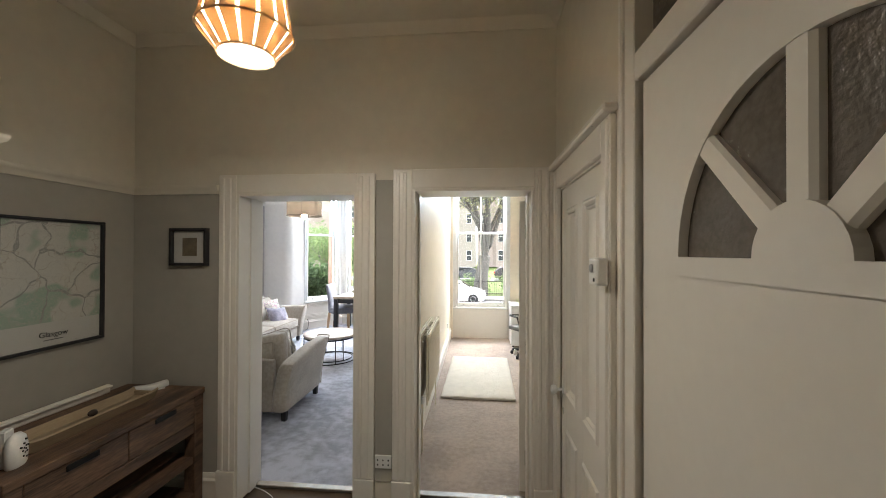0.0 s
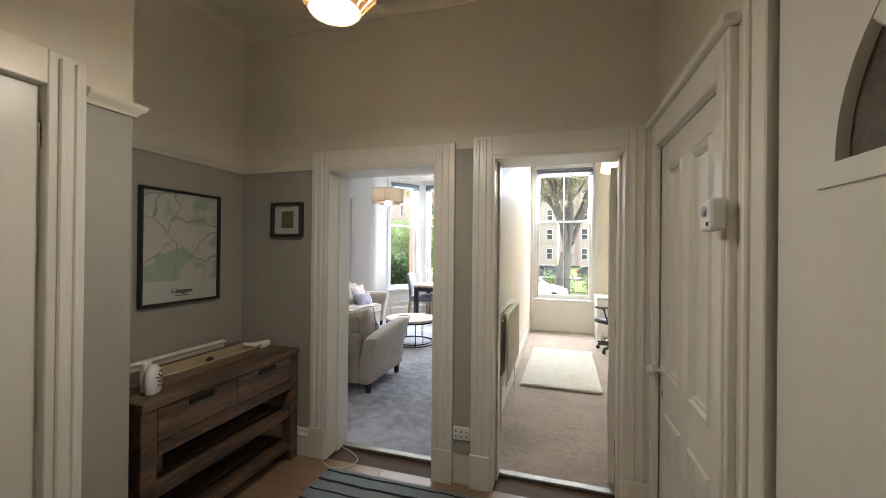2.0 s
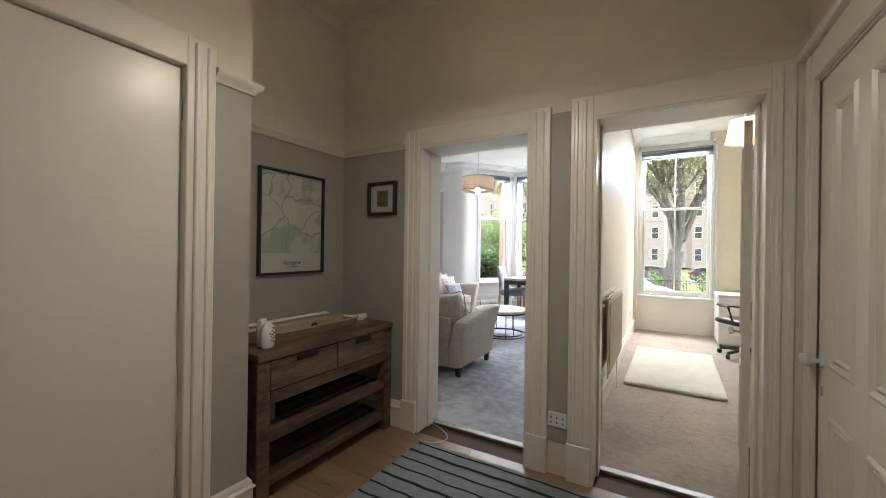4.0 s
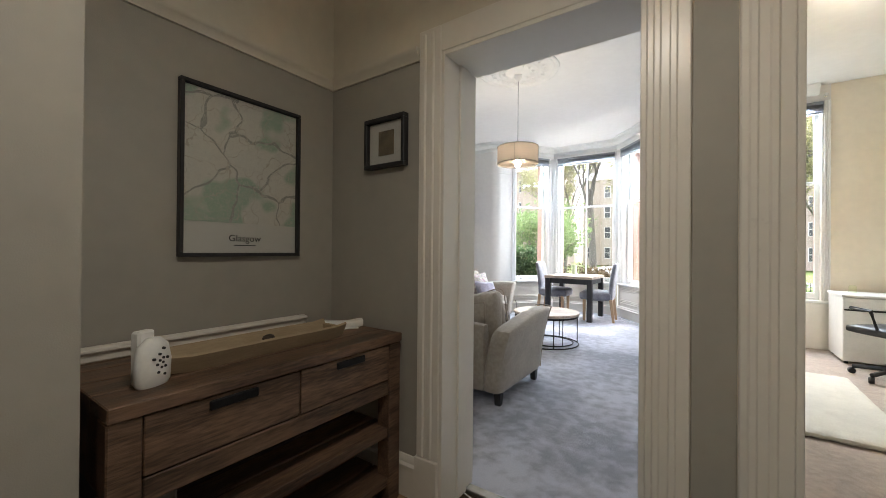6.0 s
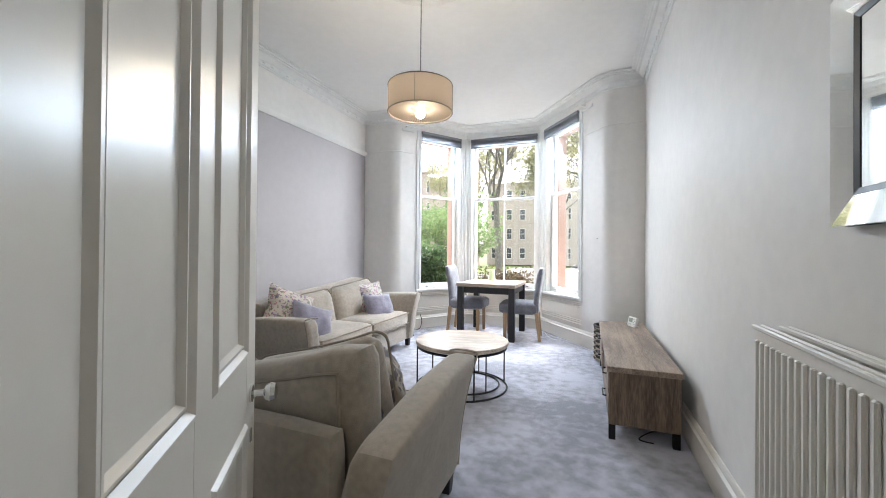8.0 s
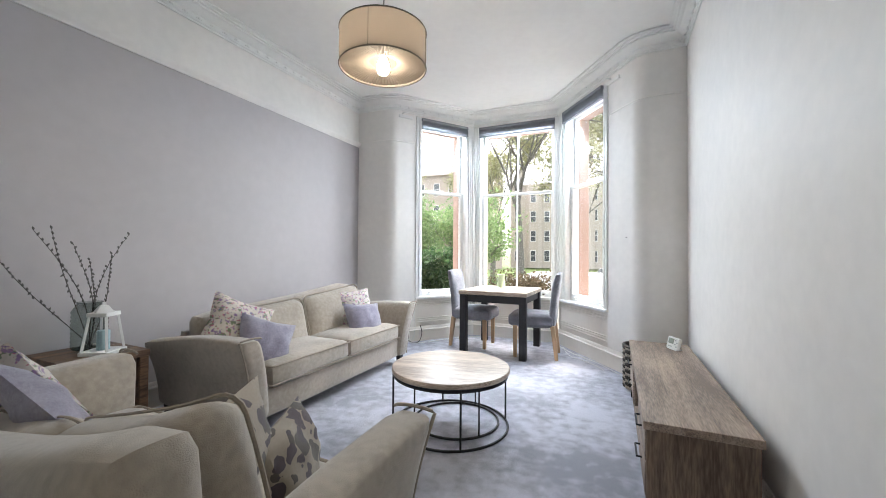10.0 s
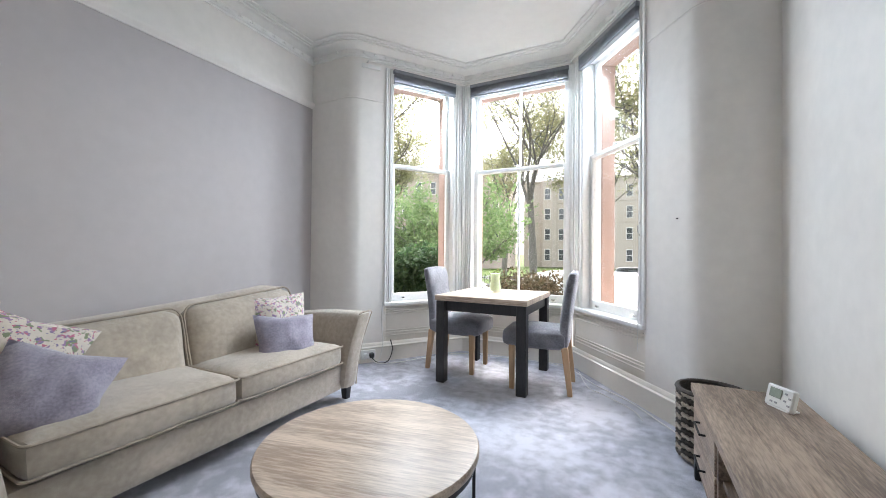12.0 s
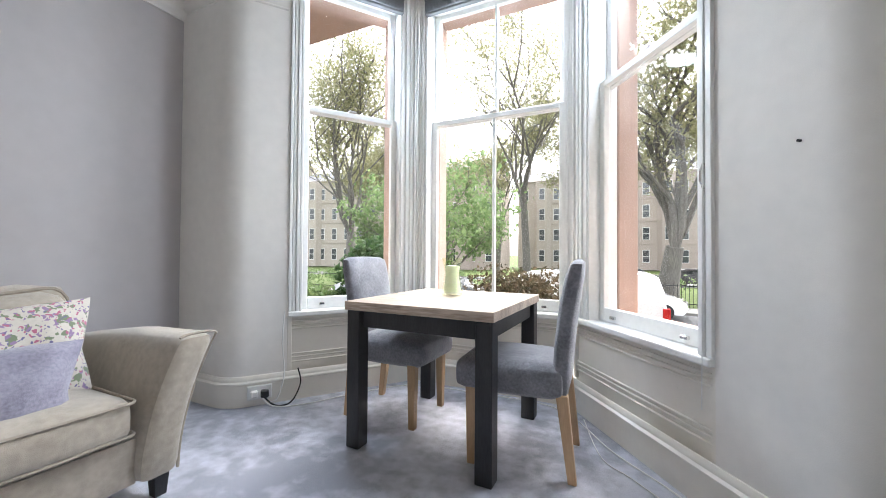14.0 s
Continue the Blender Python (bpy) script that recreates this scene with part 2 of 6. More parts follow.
def tube(points, r, n=8, bm=None, closed=False, r_end=None):
    """A round bar along a line of points."""
    own = bmesh.new()
    pts = [Vector(p) for p in points]
    rings = []
    for i, p in enumerate(pts):
        a = pts[i - 1] if (i or closed) else p
        b = pts[(i + 1) % len(pts)] if (i < len(pts) - 1 or closed) else p
        way = (b - a).normalized()
        side = way.cross(Vector((0, 0, 1)) if abs(way.z) < 0.95 else Vector((1, 0, 0))).normalized()
        up = side.cross(way)
        rad = r if r_end is None else r + (r_end - r) * i / max(1, len(pts) - 1)
        rings.append([own.verts.new(p + rad * (math.cos(2 * math.pi * k / n) * side + math.sin(2 * math.pi * k / n) * up)) for k in range(n)])
    pairs = list(zip(rings, rings[1:])) + ([(rings[-1], rings[0])] if closed else [])
    for a, b in pairs:
        for k in range(n):
            own.faces.new((a[k], a[(k + 1) % n], b[(k + 1) % n], b[k]))
    if not closed:
        own.faces.new(rings[0][::-1])
        own.faces.new(rings[-1])
    return merged(bm, own)


def sweep(profile, path, bm=None, closed=False):
    """A moulding: a profile of (out, up) pairs carried along a level line of (x, y, z); out is to the left of the way."""
    own = bmesh.new()
    pts = [Vector(p) for p in path]
    rings = []
    for i, p in enumerate(pts):
        a = pts[i - 1] if (i or closed) else None
        b = pts[(i + 1) % len(pts)] if (i < len(pts) - 1 or closed) else None
        w1 = (p - a).normalized() if a is not None else (b - p).normalized()
        w2 = (b - p).normalized() if b is not None else w1
        n1, n2 = Vector((-w1.y, w1.x, 0)), Vector((-w2.y, w2.x, 0))
        n = (n1 + n2) / max(0.3, 1 + n1.dot(n2))
        rings.append([own.verts.new(p + o * n + Vector((0, 0, u))) for o, u in profile])
    pairs = list(zip(rings, rings[1:])) + ([(rings[-1], rings[0])] if closed else [])
    k = len(profile)
    for a, b in pairs:
        for j in range(k):
            own.faces.new((a[j], a[(j + 1) % k], b[(j + 1) % k], b[j]))
    if not closed:
        own.faces.new(rings[0][::-1])
        own.faces.new(rings[-1])
    return merged(bm, own)


def rounded(sx, sy, sz, r, cuts=6, puff=(0, 0, 0), bm=None, wob=0.0, seed=0.0):
    """A padded block about the origin: rounded edges, crowned faces, slightly uneven."""
    own = bmesh.new()
    bmesh.ops.create_cube(own, size=2.0)
    bmesh.ops.subdivide_edges(own, edges=own.edges, cuts=cuts, use_grid_fill=True)
    h = Vector((sx / 2, sy / 2, sz / 2))
    r = min(r, *h)
    for v in own.verts:
        u = v.co.copy()
        p = Vector([u[k] * h[k] for k in range(3)])
        q = Vector([max(-(h[k] - r), min(h[k] - r, p[k])) for k in range(3)])
        d = p - q
        if d.length > 1e-6:
            m = max(abs(c) for c in d)
            p = q + d.normalized() * m
        for k in range(3):
            a, b = (k + 1) % 3, (k + 2) % 3
            if puff[k]:
                p[k] += u[k] * puff[k] * (1 - u[a] ** 2) * (1 - u[b] ** 2)
        if wob:
            p += wob * noise.noise_vector(p * 5 + Vector((seed, seed * 2, 0)))
        v.co = p
    return merged(bm, own)


def arc(cx, cy, r, a0, a1, n=8):
    return [(cx + r * math.cos(radians(a0 + (a1 - a0) * k / n)), cy + r * math.sin(radians(a0 + (a1 - a0) * k / n))) for k in range(n + 1)]

# ---- plan ----
CEIL = 3.28
HALL_Y, ROOM_Y = 2.56, 2.81          # the two faces of the wall with the doors
LEFT_X, RIGHT_X = -4.24, -0.40       # living room's side walls
STUDY_X = -0.27
CL, CR = Vector((-3.71, 7.78)), Vector((-0.79, 7.58))
DL, DR = Vector((0.588, 0.809)), Vector((-0.588, 0.809))
ML, MR = Vector((-2.932, 8.85)), Vector((-1.713, 8.85))
PL, PR = CL + 0.36 * DL, CR + 0.485 * DR
ARC_L = arc(CL.x - 0.112, 8.0, 0.22, -90, -36)
ARC_R = arc(CR.x + 0.112, 7.80, 0.22, -90, -144)

# ---- floors ----
structure("floor_living_room", prism([(LEFT_X, ROOM_Y - 0.03), (RIGHT_X, ROOM_Y - 0.03), (RIGHT_X, 7.58), (CR.x, 7.58), tuple(MR), tuple(ML), (CL.x, 7.78), (LEFT_X, 7.78)], -0.12, 0.0), carpet_grey, "grey-blue deep pile carpet with footmarks", "carpet")
structure("floor_study", box(STUDY_X, ROOM_Y - 0.03, -0.12, 2.6, 8.1, 0.0), carpet_taupe, "taupe fitted carpet in the study", "carpet")
floor_hall = structure("floor_hall", box(-2.2, -1.3, -0.14, 2.3, ROOM_Y - 0.03, -0.014), material("underfloor", (0.12, 0.08, 0.05), 0.8), "oak laminate floor of the hall", "floor")

# ---- walls ----
T = 0.14


def wall(name, pieces, mat, label):
    bm = bmesh.new()
    for p in pieces:
        box(*p, bm=bm)
    return structure(name, bm, mat, label, "wall")


RAIL = 2.12
L0, L1, LH = -1.36, -0.53, 2.09      # living room door opening
R0, R1, RH = -0.16, 0.62, 2.11       # study door opening
mid_y = (HALL_Y + ROOM_Y) / 2
wall("wall_hall_doors", [(-2.13, HALL_Y, RAIL, 0.755, mid_y, CEIL), (L0, HALL_Y, LH, L1, mid_y, RAIL), (R0, HALL_Y, RH, R1, mid_y, RAIL),
     (L1, HALL_Y, 0, R0, mid_y, RAIL), (R1, HALL_Y, 0, 0.755, mid_y, RAIL)], hall_white, "cream-white wall above the two open doorways")
wall("wall_hall_alcove_end", [(-2.13, HALL_Y, 0, L0, mid_y, RAIL)], hall_grey, "grey wall below the picture rail")
wall("wall_hall_alcove", [(-2.27, 1.25, 0, -2.13, mid_y, RAIL)], hall_grey, "grey alcove wall with the map")
wall("wall_hall_alcove_upper", [(-2.27, 1.25, RAIL, -2.13, mid_y, CEIL)], hall_white, "cream-white wall above the picture rail")
wall("wall_hall_alcove_side", [(-2.13, 1.25, 0, -1.72, 1.385, RAIL)], hall_grey, "grey return wall of the alcove")
wall("wall_hall_alcove_side_upper", [(-2.13, 1.25, RAIL, -1.72, 1.385, CEIL)], hall_white, "cream-white return wall above the rail")
wall("wall_hall_cupboard", [(-1.72, 1.16, 0, -1.58, 1.385, RAIL)], hall_grey, "narrow grey wall beside the cupboard door")
wall("wall_hall_cupboard_upper", [(-1.72, 1.09, RAIL, -1.58, 1.385, CEIL), (-1.72, -1.3, RAIL, -1.58, 1.09, CEIL), (-1.72, 1.09, 0, -1.60, 1.16, RAIL), (-1.72, -1.3, 0, -1.58, 0.26, RAIL)], hall_white, "cream-white wall over the cupboard door")
wall("wall_cupboard_back", [(-2.4, -1.3, 0, -2.27, 1.25, CEIL)], hall_white, "plain wall inside the cupboard")
wall("wall_hall_entrance", [(0.755, 2.44, 0, 0.90, mid_y, CEIL), (0.755, 1.31, 2.98, 0.90, 2.44, CEIL), (0.755, 1.31, 2.16, 0.90, 2.44, 2.98), (0.755, 1.36, 0, 0.90, 1.60, 2.16),
     (0.755, 0.10, 2.75, 0.90, 1.31, CEIL), (0.755, -1.3, 0, 0.90, 0.10, CEIL)], hall_white, "cream-white wall with the entrance door")
wall("wall_hall_back", [(-1.58, -1.44, 0, 0.755, -1.3, CEIL)], hall_white, "plain wall at the back of the hall")
wall("wall_vestibule", [(2.2, -1.3, 0, 2.34, mid_y, CEIL), (0.90, -1.44, 0, 2.34, -1.3, CEIL)], hall_grey, "grey wall of the close outside the entrance door")
wall("wall_living_back", [(LEFT_X - T, mid_y, 0, L0, ROOM_Y, CEIL), (L0, mid_y, LH, L1, ROOM_Y, CEIL), (L1, mid_y, 0, RIGHT_X + 0.08, ROOM_Y, CEIL)], white_paint, "white wall of the living room with the doorway")
wall("wall_study_back", [(RIGHT_X + 0.08, mid_y, 0, R0, ROOM_Y, CEIL), (R0, mid_y, RH, R1, ROOM_Y, CEIL), (R1, mid_y, 0, 2.6, ROOM_Y, CEIL)], cream_paint, "cream wall of the study with the doorway")
wall("wall_living_left", [(LEFT_X - T, ROOM_Y, 0, LEFT_X, 7.78, 2.68)], lilac_grey, "lilac-grey painted wall behind the sofa")
wall("wall_living_left_upper", [(LEFT_X - T, ROOM_Y, 2.68, LEFT_X, 7.78, CEIL)], white_paint, "white frieze above the picture rail")
wall("wall_living_right", [(RIGHT_X, ROOM_Y, 0, (RIGHT_X + STUDY_X) / 2, 7.58, CEIL)], white_paint, "white wall with mirror and radiator")
wall("wall_study_left", [((RIGHT_X + STUDY_X) / 2, ROOM_Y, 0, STUDY_X, 7.58, CEIL)], cream_paint, "cream wall of the study")
wall("wall_study_right", [(2.6, ROOM_Y, 0, 2.75, 8.1, CEIL)], cream_paint, "cream far wall of the study")
nl, nr = Vector((-0.809, 0.588)), Vector((0.809, 0.588))
bm = prism([(LEFT_X, 7.78)] + ARC_L + [tuple(PL), tuple(PL + 0.35 * nl), (-4.7, 8.277), (-4.7, 7.78)], 0, CEIL)
structure("wall_bay_pier_left", bm, white_paint, "white rounded pier between side wall and bay window", "wall", True)
bm = prism([(STUDY_X, 7.58), (RIGHT_X, 7.58)] + ARC_R + [tuple(PR), tuple(PR + 0.35 * nr), (STUDY_X, 8.178)], 0, CEIL)
structure("wall_bay_pier_right", bm, white_paint, "white rounded pier between bay window and side wall", "wall", True)

# ---- ceilings ----
structure("ceiling_living_room", prism([(LEFT_X - T, mid_y), (RIGHT_X + 0.08, mid_y), (RIGHT_X + 0.08, 7.7), (CR.x, 7.8), (-1.45, 9.2), (-3.2, 9.2), (CL.x - 0.1, 8.1), (LEFT_X - T, 7.8)], CEIL, CEIL + 0.2), ceiling_white, "white living room ceiling", "ceiling")
structure("ceiling_study", box(RIGHT_X + 0.08, mid_y, CEIL, 2.75, 8.3, CEIL + 0.2), ceiling_white, "white study ceiling", "ceiling")
structure("ceiling_hall", box(-2.4, -1.44, CEIL - 0.10, 2.34, mid_y, CEIL + 0.2), hall_white, "cream-white hall ceiling", "ceiling")

# ---- skirtings, rails and cornices ----
SKIRT = [(0, 0), (0.022, 0), (0.022, 0.14), (0.030, 0.145), (0.030, 0.155), (0.018, 0.165), (0.018, 0.18), (0.008, 0.195), (0, 0.195)]


def line(pts, z=0.0):
    return [(p[0], p[1], z) for p in pts]


bay_line = [tuple(CR + 0.5 * DR), tuple(MR), tuple(ML), tuple(CL + 0.37 * DL)]
room_line = [(RIGHT_X, ROOM_Y), (RIGHT_X, 7.58)] + ARC_R + [tuple(MR), tuple(ML)] + ARC_L[::-1] + [(LEFT_X, 7.78), (LEFT_X, ROOM_Y), (L0 - 0.14, ROOM_Y)]
structure("baseboard_living_room", sweep(SKIRT, line(room_line, 0.0)), gloss_white, "tall moulded white skirting board", "skirting", True)
structure("baseboard_study", sweep(SKIRT, [(0.80, ROOM_Y, 0), (2.6, ROOM_Y, 0), (2.6, 7.7, 0)]), gloss_white, "tall moulded white skirting board", "skirting", True)
structure("baseboard_study_left", sweep(SKIRT, [(STUDY_X, 7.6, 0), (STUDY_X, ROOM_Y, 0)]), gloss_white, "white skirting board of the study", "skirting", True)
structure("baseboard_hall", sweep(SKIRT, [(L0 - 0.13, HALL_Y, -0.002), (-2.13, HALL_Y, -0.002), (-2.13, 1.385, -0.002), (-1.58, 1.385, -0.002), (-1.58, 1.17, -0.002)]), gloss_white, "white skirting board round the alcove", "skirting", True)
RAILP = [(0, 0), (0.012, 0.0), (0.016, 0.015), (0.035, 0.03), (0.042, 0.045), (0.042, 0.055), (0.02, 0.06), (0, 0.062)]
structure("trim_hall_picture_rail", sweep(RAILP, [(L0 - 0.13, HALL_Y, RAIL - 0.03), (-2.13, HALL_Y, RAIL - 0.03), (-2.13, 1.385, RAIL - 0.03), (-1.58, 1.385, RAIL - 0.03), (-1.58, 1.20, RAIL - 0.03)]), hall_white, "white moulded picture rail", "picture rail", True)
structure("trim_living_picture_rail", sweep(RAILP, [(LEFT_X, 7.78, 2.66), (LEFT_X, ROOM_Y, 2.66)]), white_paint, "white picture rail above the lilac wall", "picture rail", True)
BEAD = [(0, 0), (0.006, 0.0), (0.009, 0.008), (0.006, 0.016), (0, 0.016)]
structure("trim_bay_bead_left", sweep(BEAD, line([tuple(PL - 0.02 * DL)] + ARC_L[::-1] + [(LEFT_X, 7.78)], 2.70)), white_paint, "faint painted bead on the pier", "picture rail", True)
structure("trim_bay_bead_right", sweep(BEAD, line([(RIGHT_X, 7.58)] + ARC_R + [tuple(PR - 0.02 * DR)], 2.70)), white_paint, "faint painted bead on the pier", "picture rail", True)
CORN = [(0, -0.15), (0.012, -0.15), (0.014, -0.135), (0.022, -0.13), (0.024, -0.085), (0.05, -0.07), (0.075, -0.055), (0.085, -0.045), (0.105, -0.042), (0.105, -0.03), (0.125, -0.026), (0.125, -0.016), (0.16, -0.012), (0.16, 0.0), (0, 0.0)]
ring = [(RIGHT_X, ROOM_Y), (RIGHT_X, 7.58)] + ARC_R + [tuple(MR), tuple(ML)] + ARC_L[::-1] + [(LEFT_X, 7.78), (LEFT_X, ROOM_Y)]
cornice = structure("trim_cornice", sweep(CORN, line(ring, CEIL - 0.002), closed=True), plaster_white, "moulded plaster cornice with leaf ornaments", "cornice", True)
structure("trim_study_cornice", sweep([(0, -0.12), (0.02, -0.12), (0.03, -0.09), (0.09, -0.03), (0.11, -0.0), (0, 0)], [(0.8, 7.64, CEIL - 0.002), (STUDY_X, 7.64, CEIL - 0.002), (STUDY_X, ROOM_Y, CEIL - 0.002)]), plaster_white, "plain white study cornice", "cornice", True)
structure("trim_hall_cornice", sweep([(0, -0.06), (0.012, -0.06), (0.02, -0.04), (0.05, -0.012), (0.06, 0.0), (0, 0)], [(0.755, -1.3, CEIL - 0.102), (0.755, HALL_Y, CEIL - 0.102), (-2.13, HALL_Y, CEIL - 0.102), (-2.13, 1.385, CEIL - 0.102), (-1.58, 1.385, CEIL - 0.102), (-1.58, -1.3, CEIL - 0.102)]), hall_white, "small plaster moulding at the hall ceiling", "cornice", True)


def leaf_tile():
    """One acanthus ornament of the cornice: a curled leaf with lobes."""
    own = bmesh.new()
    for k, (dx, dz, s) in enumerate(((0, 0, 1.0), (-0.018, -0.006, 0.7), (0.018, -0.006, 0.7), (0, 0.016, 0.6))):
        lathe([(0.001, -0.012 * s), (0.010 * s, -0.006 * s), (0.012 * s, 0.002), (0.005 * s, 0.010 * s), (0.001, 0.012 * s)], 6, own) if k == 0 else \
            merged(own, placed(lathe([(0.001, -0.010 * s), (0.011 * s, 0.0), (0.001, 0.010 * s)], 6), pose(dx, 0, dz)))
    me = bpy.data.meshes.new("leaf_ornament")
    own.to_mesh(me)
    own.free()
    me.materials.append(plaster_white)
    return me


leaf_mesh = leaf_tile()
count = 0
for a, b in zip(ring, ring[1:]):
    a, b = Vector(a), Vector(b)
    gap, n = (b - a).length, 0
    step = 0.115
    way = (b - a).normalized()
    off = Vector((-way.y, way.x))
    while step * (n + 0.5) < gap and count < 300:
        p = a + way * step * (n + 0.5) + off * 0.03
        leaf = new("leaf_ornament", leaf_mesh)
        leaf.matrix_world = pose(p.x, p.y, CEIL - 0.108, 0, 0, math.degrees(math.atan2(way.y, way.x)))
        leaf.parent = cornice
        n += 1
        count += 1

# ---- doors ----


def architrave(name, x0, x1, head, y, side, label, width=0.125, plinth=0.22):
    """A moulded door surround on the wall face y; side is -1 towards the hall, 1 towards the rooms."""
    bm = bmesh.new()
    for xa, xb in ((x0 - width, x0), (x1, x1 + width)):
        lo, hi = min(y, y + side * 0.022), max(y, y + side * 0.022)
        box(xa, lo, plinth, xb, hi, head + width, 0.004, bm)
        for k in (0.25, 0.62):
            c = xa + (xb - xa) * k
            box(c - 0.012, min(y, y + side * 0.029), plinth, c + 0.012, max(y, y + side * 0.029), head + width - 0.02, 0.005, bm)
        box(xa - 0.004, min(y, y + side * 0.034), 0, xb + 0.002, max(y, y + side * 0.034), plinth, 0.004, bm)
    box(x0, min(y, y + side * 0.022), head, x1, max(y, y + side * 0.022), head + width, 0.004, bm)
    return structure(name, bm, gloss_white, label, "door frame")


def jamb_lining(name, x0, x1, head, label):
    root = thing(name, label, "door frame", kind="structure")
    for xa, xb in ((x0, x0 + 0.018), (x1 - 0.018, x1)):
        part("jamb", box(xa, HALL_Y - 0.018, 0, xb, ROOM_Y + 0.018, head, 0.002), gloss_white, root)
    part("head", box(x0 + 0.018, HALL_Y - 0.018, head - 0.018, x1 - 0.018, ROOM_Y + 0.018, head, 0.002), gloss_white, root)
    for xa, xb in ((x0 + 0.018, x0 + 0.031), (x1 - 0.031, x1 - 0.018)):
        part("door_stop", box(xa, mid_y - 0.02, 0, xb, mid_y + 0.06, head - 0.018, 0.002), gloss_white, root)
    return root


architrave("door_frame_living_hall", L0, L1, LH, HALL_Y, -1, "moulded cream-white architrave of the living room door")
architrave("door_frame_living_room", L0, L1, LH, ROOM_Y, 1, "white architrave inside the living room", 0.085)
jamb_lining("door_lining_living", L0, L1, LH, "white painted door lining")
architrave("door_frame_study_hall", R0, R1, RH, HALL_Y, -1, "moulded cream-white architrave of the study door")
jamb_lining("door_lining_study", R0, R1, RH, "cream-lit white painted door lining")
structure("trim_door_strip", box(L1 + 0.128, HALL_Y - 0.006, 0.2, R0 - 0.128, HALL_Y, 2.17, 0.001), hall_grey, "narrow grey strip of wall between the doors", "wall")
structure("threshold_living", box(L0 + 0.02, ROOM_Y - 0.07, -0.01, L1 - 0.02, ROOM_Y - 0.015, 0.012, 0.004), worn_alloy, "metal threshold strip", "threshold")
structure("threshold_study", box(R0 + 0.02, ROOM_Y - 0.07, -0.01, R1 - 0.02, ROOM_Y - 0.015, 0.012, 0.004), worn_alloy, "metal threshold strip", "threshold")


def panel_frame(bm, x0, z0, x1, z1, y, side, w=0.03):
    """A raised moulding round a sunk panel on a leaf's face."""
    prof = [(0, 0), (w * 0.35, 0.012), (w * 0.6, 0.012), (w, 0)]
    cs = [(x0, z0), (x1, z0), (x1, z1), (x0, z1)]
    inn = [(1, 1), (-1, 1), (-1, -1), (1, -1)]
    rings = [[bm.verts.new((cx + sx * o, y + side * d, cz + sz * o)) for (cx, cz), (sx, sz) in zip(cs, inn)] for o, d in prof]
    for a, b in zip(rings, rings[1:]):
        for k in range(4):
            bm.faces.new((a[k], a[(k + 1) % 4], b[(k + 1) % 4], b[k]))


def panel_leaf(name, width, height, thick, label, m, panels=None, knob_x=None, knob_mat=None, knob_z=1.0):
    """A four-panel door: leaf frame in y 0..thick, with sunk panels, mouldings and knobs on both sides."""
    root = thing(name, label, "door", m, kind="structure")
    st, mul, lock, top, bot = 0.115, 0.10, 0.80, 0.12, 0.22
    bm = bmesh.new()
    xm0, xm1 = width / 2 - mul / 2, width / 2 + mul / 2
    for x0, x1 in ((0, st), (xm0, xm1), (width - st, width)):
        box(x0, 0, 0.006, x1, thick, height, 0.0015, bm)
    zs = [(bot, lock - 0.09), (lock + 0.09, height - top)]
    for z0, z1 in ((0.006, bot), (lock - 0.09, lock + 0.09), (height - top, height)):
        for x0, x1 in ((st, xm0), (xm1, width - st)):
            box(x0, 0.0005, z0, x1, thick - 0.0005, z1, 0, bm)
    part("leaf_frame", bm, gloss_white, root)
    for z0, z1 in zs:
        for x0, x1 in ((st, xm0), (xm1, width - st)):
            own = box(x0, thick * 0.3, z0, x1, thick * 0.7, z1)
            pan = part("panel", own, gloss_white, root)
            bm = bmesh.new()
            panel_frame(bm, x0, z0, x1, z1, 0.004, -1)
            panel_frame(bm, x0, z0, x1, z1, thick - 0.004, 1)
            panel_frame(bm, x0 + 0.03, z0 + 0.03, x1 - 0.03, z1 - 0.03, thick * 0.3, -1, 0.02)
            panel_frame(bm, x0 + 0.03, z0 + 0.03, x1 - 0.03, z1 - 0.03, thick * 0.7, 1, 0.02)
            part("panel_moulding", bm, gloss_white, root)
    if knob_x is not None:
        for side, y in ((-1, 0.0), (1, thick)):
            own = lathe([(0.024, 0.0), (0.024, 0.006), (0.010, 0.010), (0.009, 0.035), (0.022, 0.042), (0.028, 0.055), (0.024, 0.068), (0.008, 0.074)], 20)
            part("door_knob", placed(own, pose(knob_x, y, knob_z, 90 if side < 0 else -90)), knob_mat or chrome, root, "", True)
        own = box(knob_x - 0.008, -0.004, knob_z - 0.14, knob_x + 0.008, thick + 0.004, knob_z - 0.10, 0.002)
        part("keyhole_cover", own, chrome, root)
    for hz in (0.25, height * 0.5, height - 0.22):
        part("hinge", placed(lathe([(0.007, -0.05), (0.007, 0.05)], 8), pose(-0.006, -0.004, hz)), chrome, root)
    return root


# the living room door stands open into the room
turn_a = math.degrees(math.atan2(3.635 - 2.855, -1.985 + 1.40))
panel_leaf("door_living_room", 0.955, 2.06, 0.04, "white four-panel door standing open into the living room", pose(-1.40, 2.855, 0.004, 0, 0, turn_a), knob_x=0.895, knob_z=0.77)
# the study door stands open against the study's side
panel_leaf("door_study", 0.76, 2.06, 0.04, "white panelled door standing open into the study", pose(0.60, 2.845, 0.004, 0, 0, 82), knob_x=0.70, knob_z=0.80)
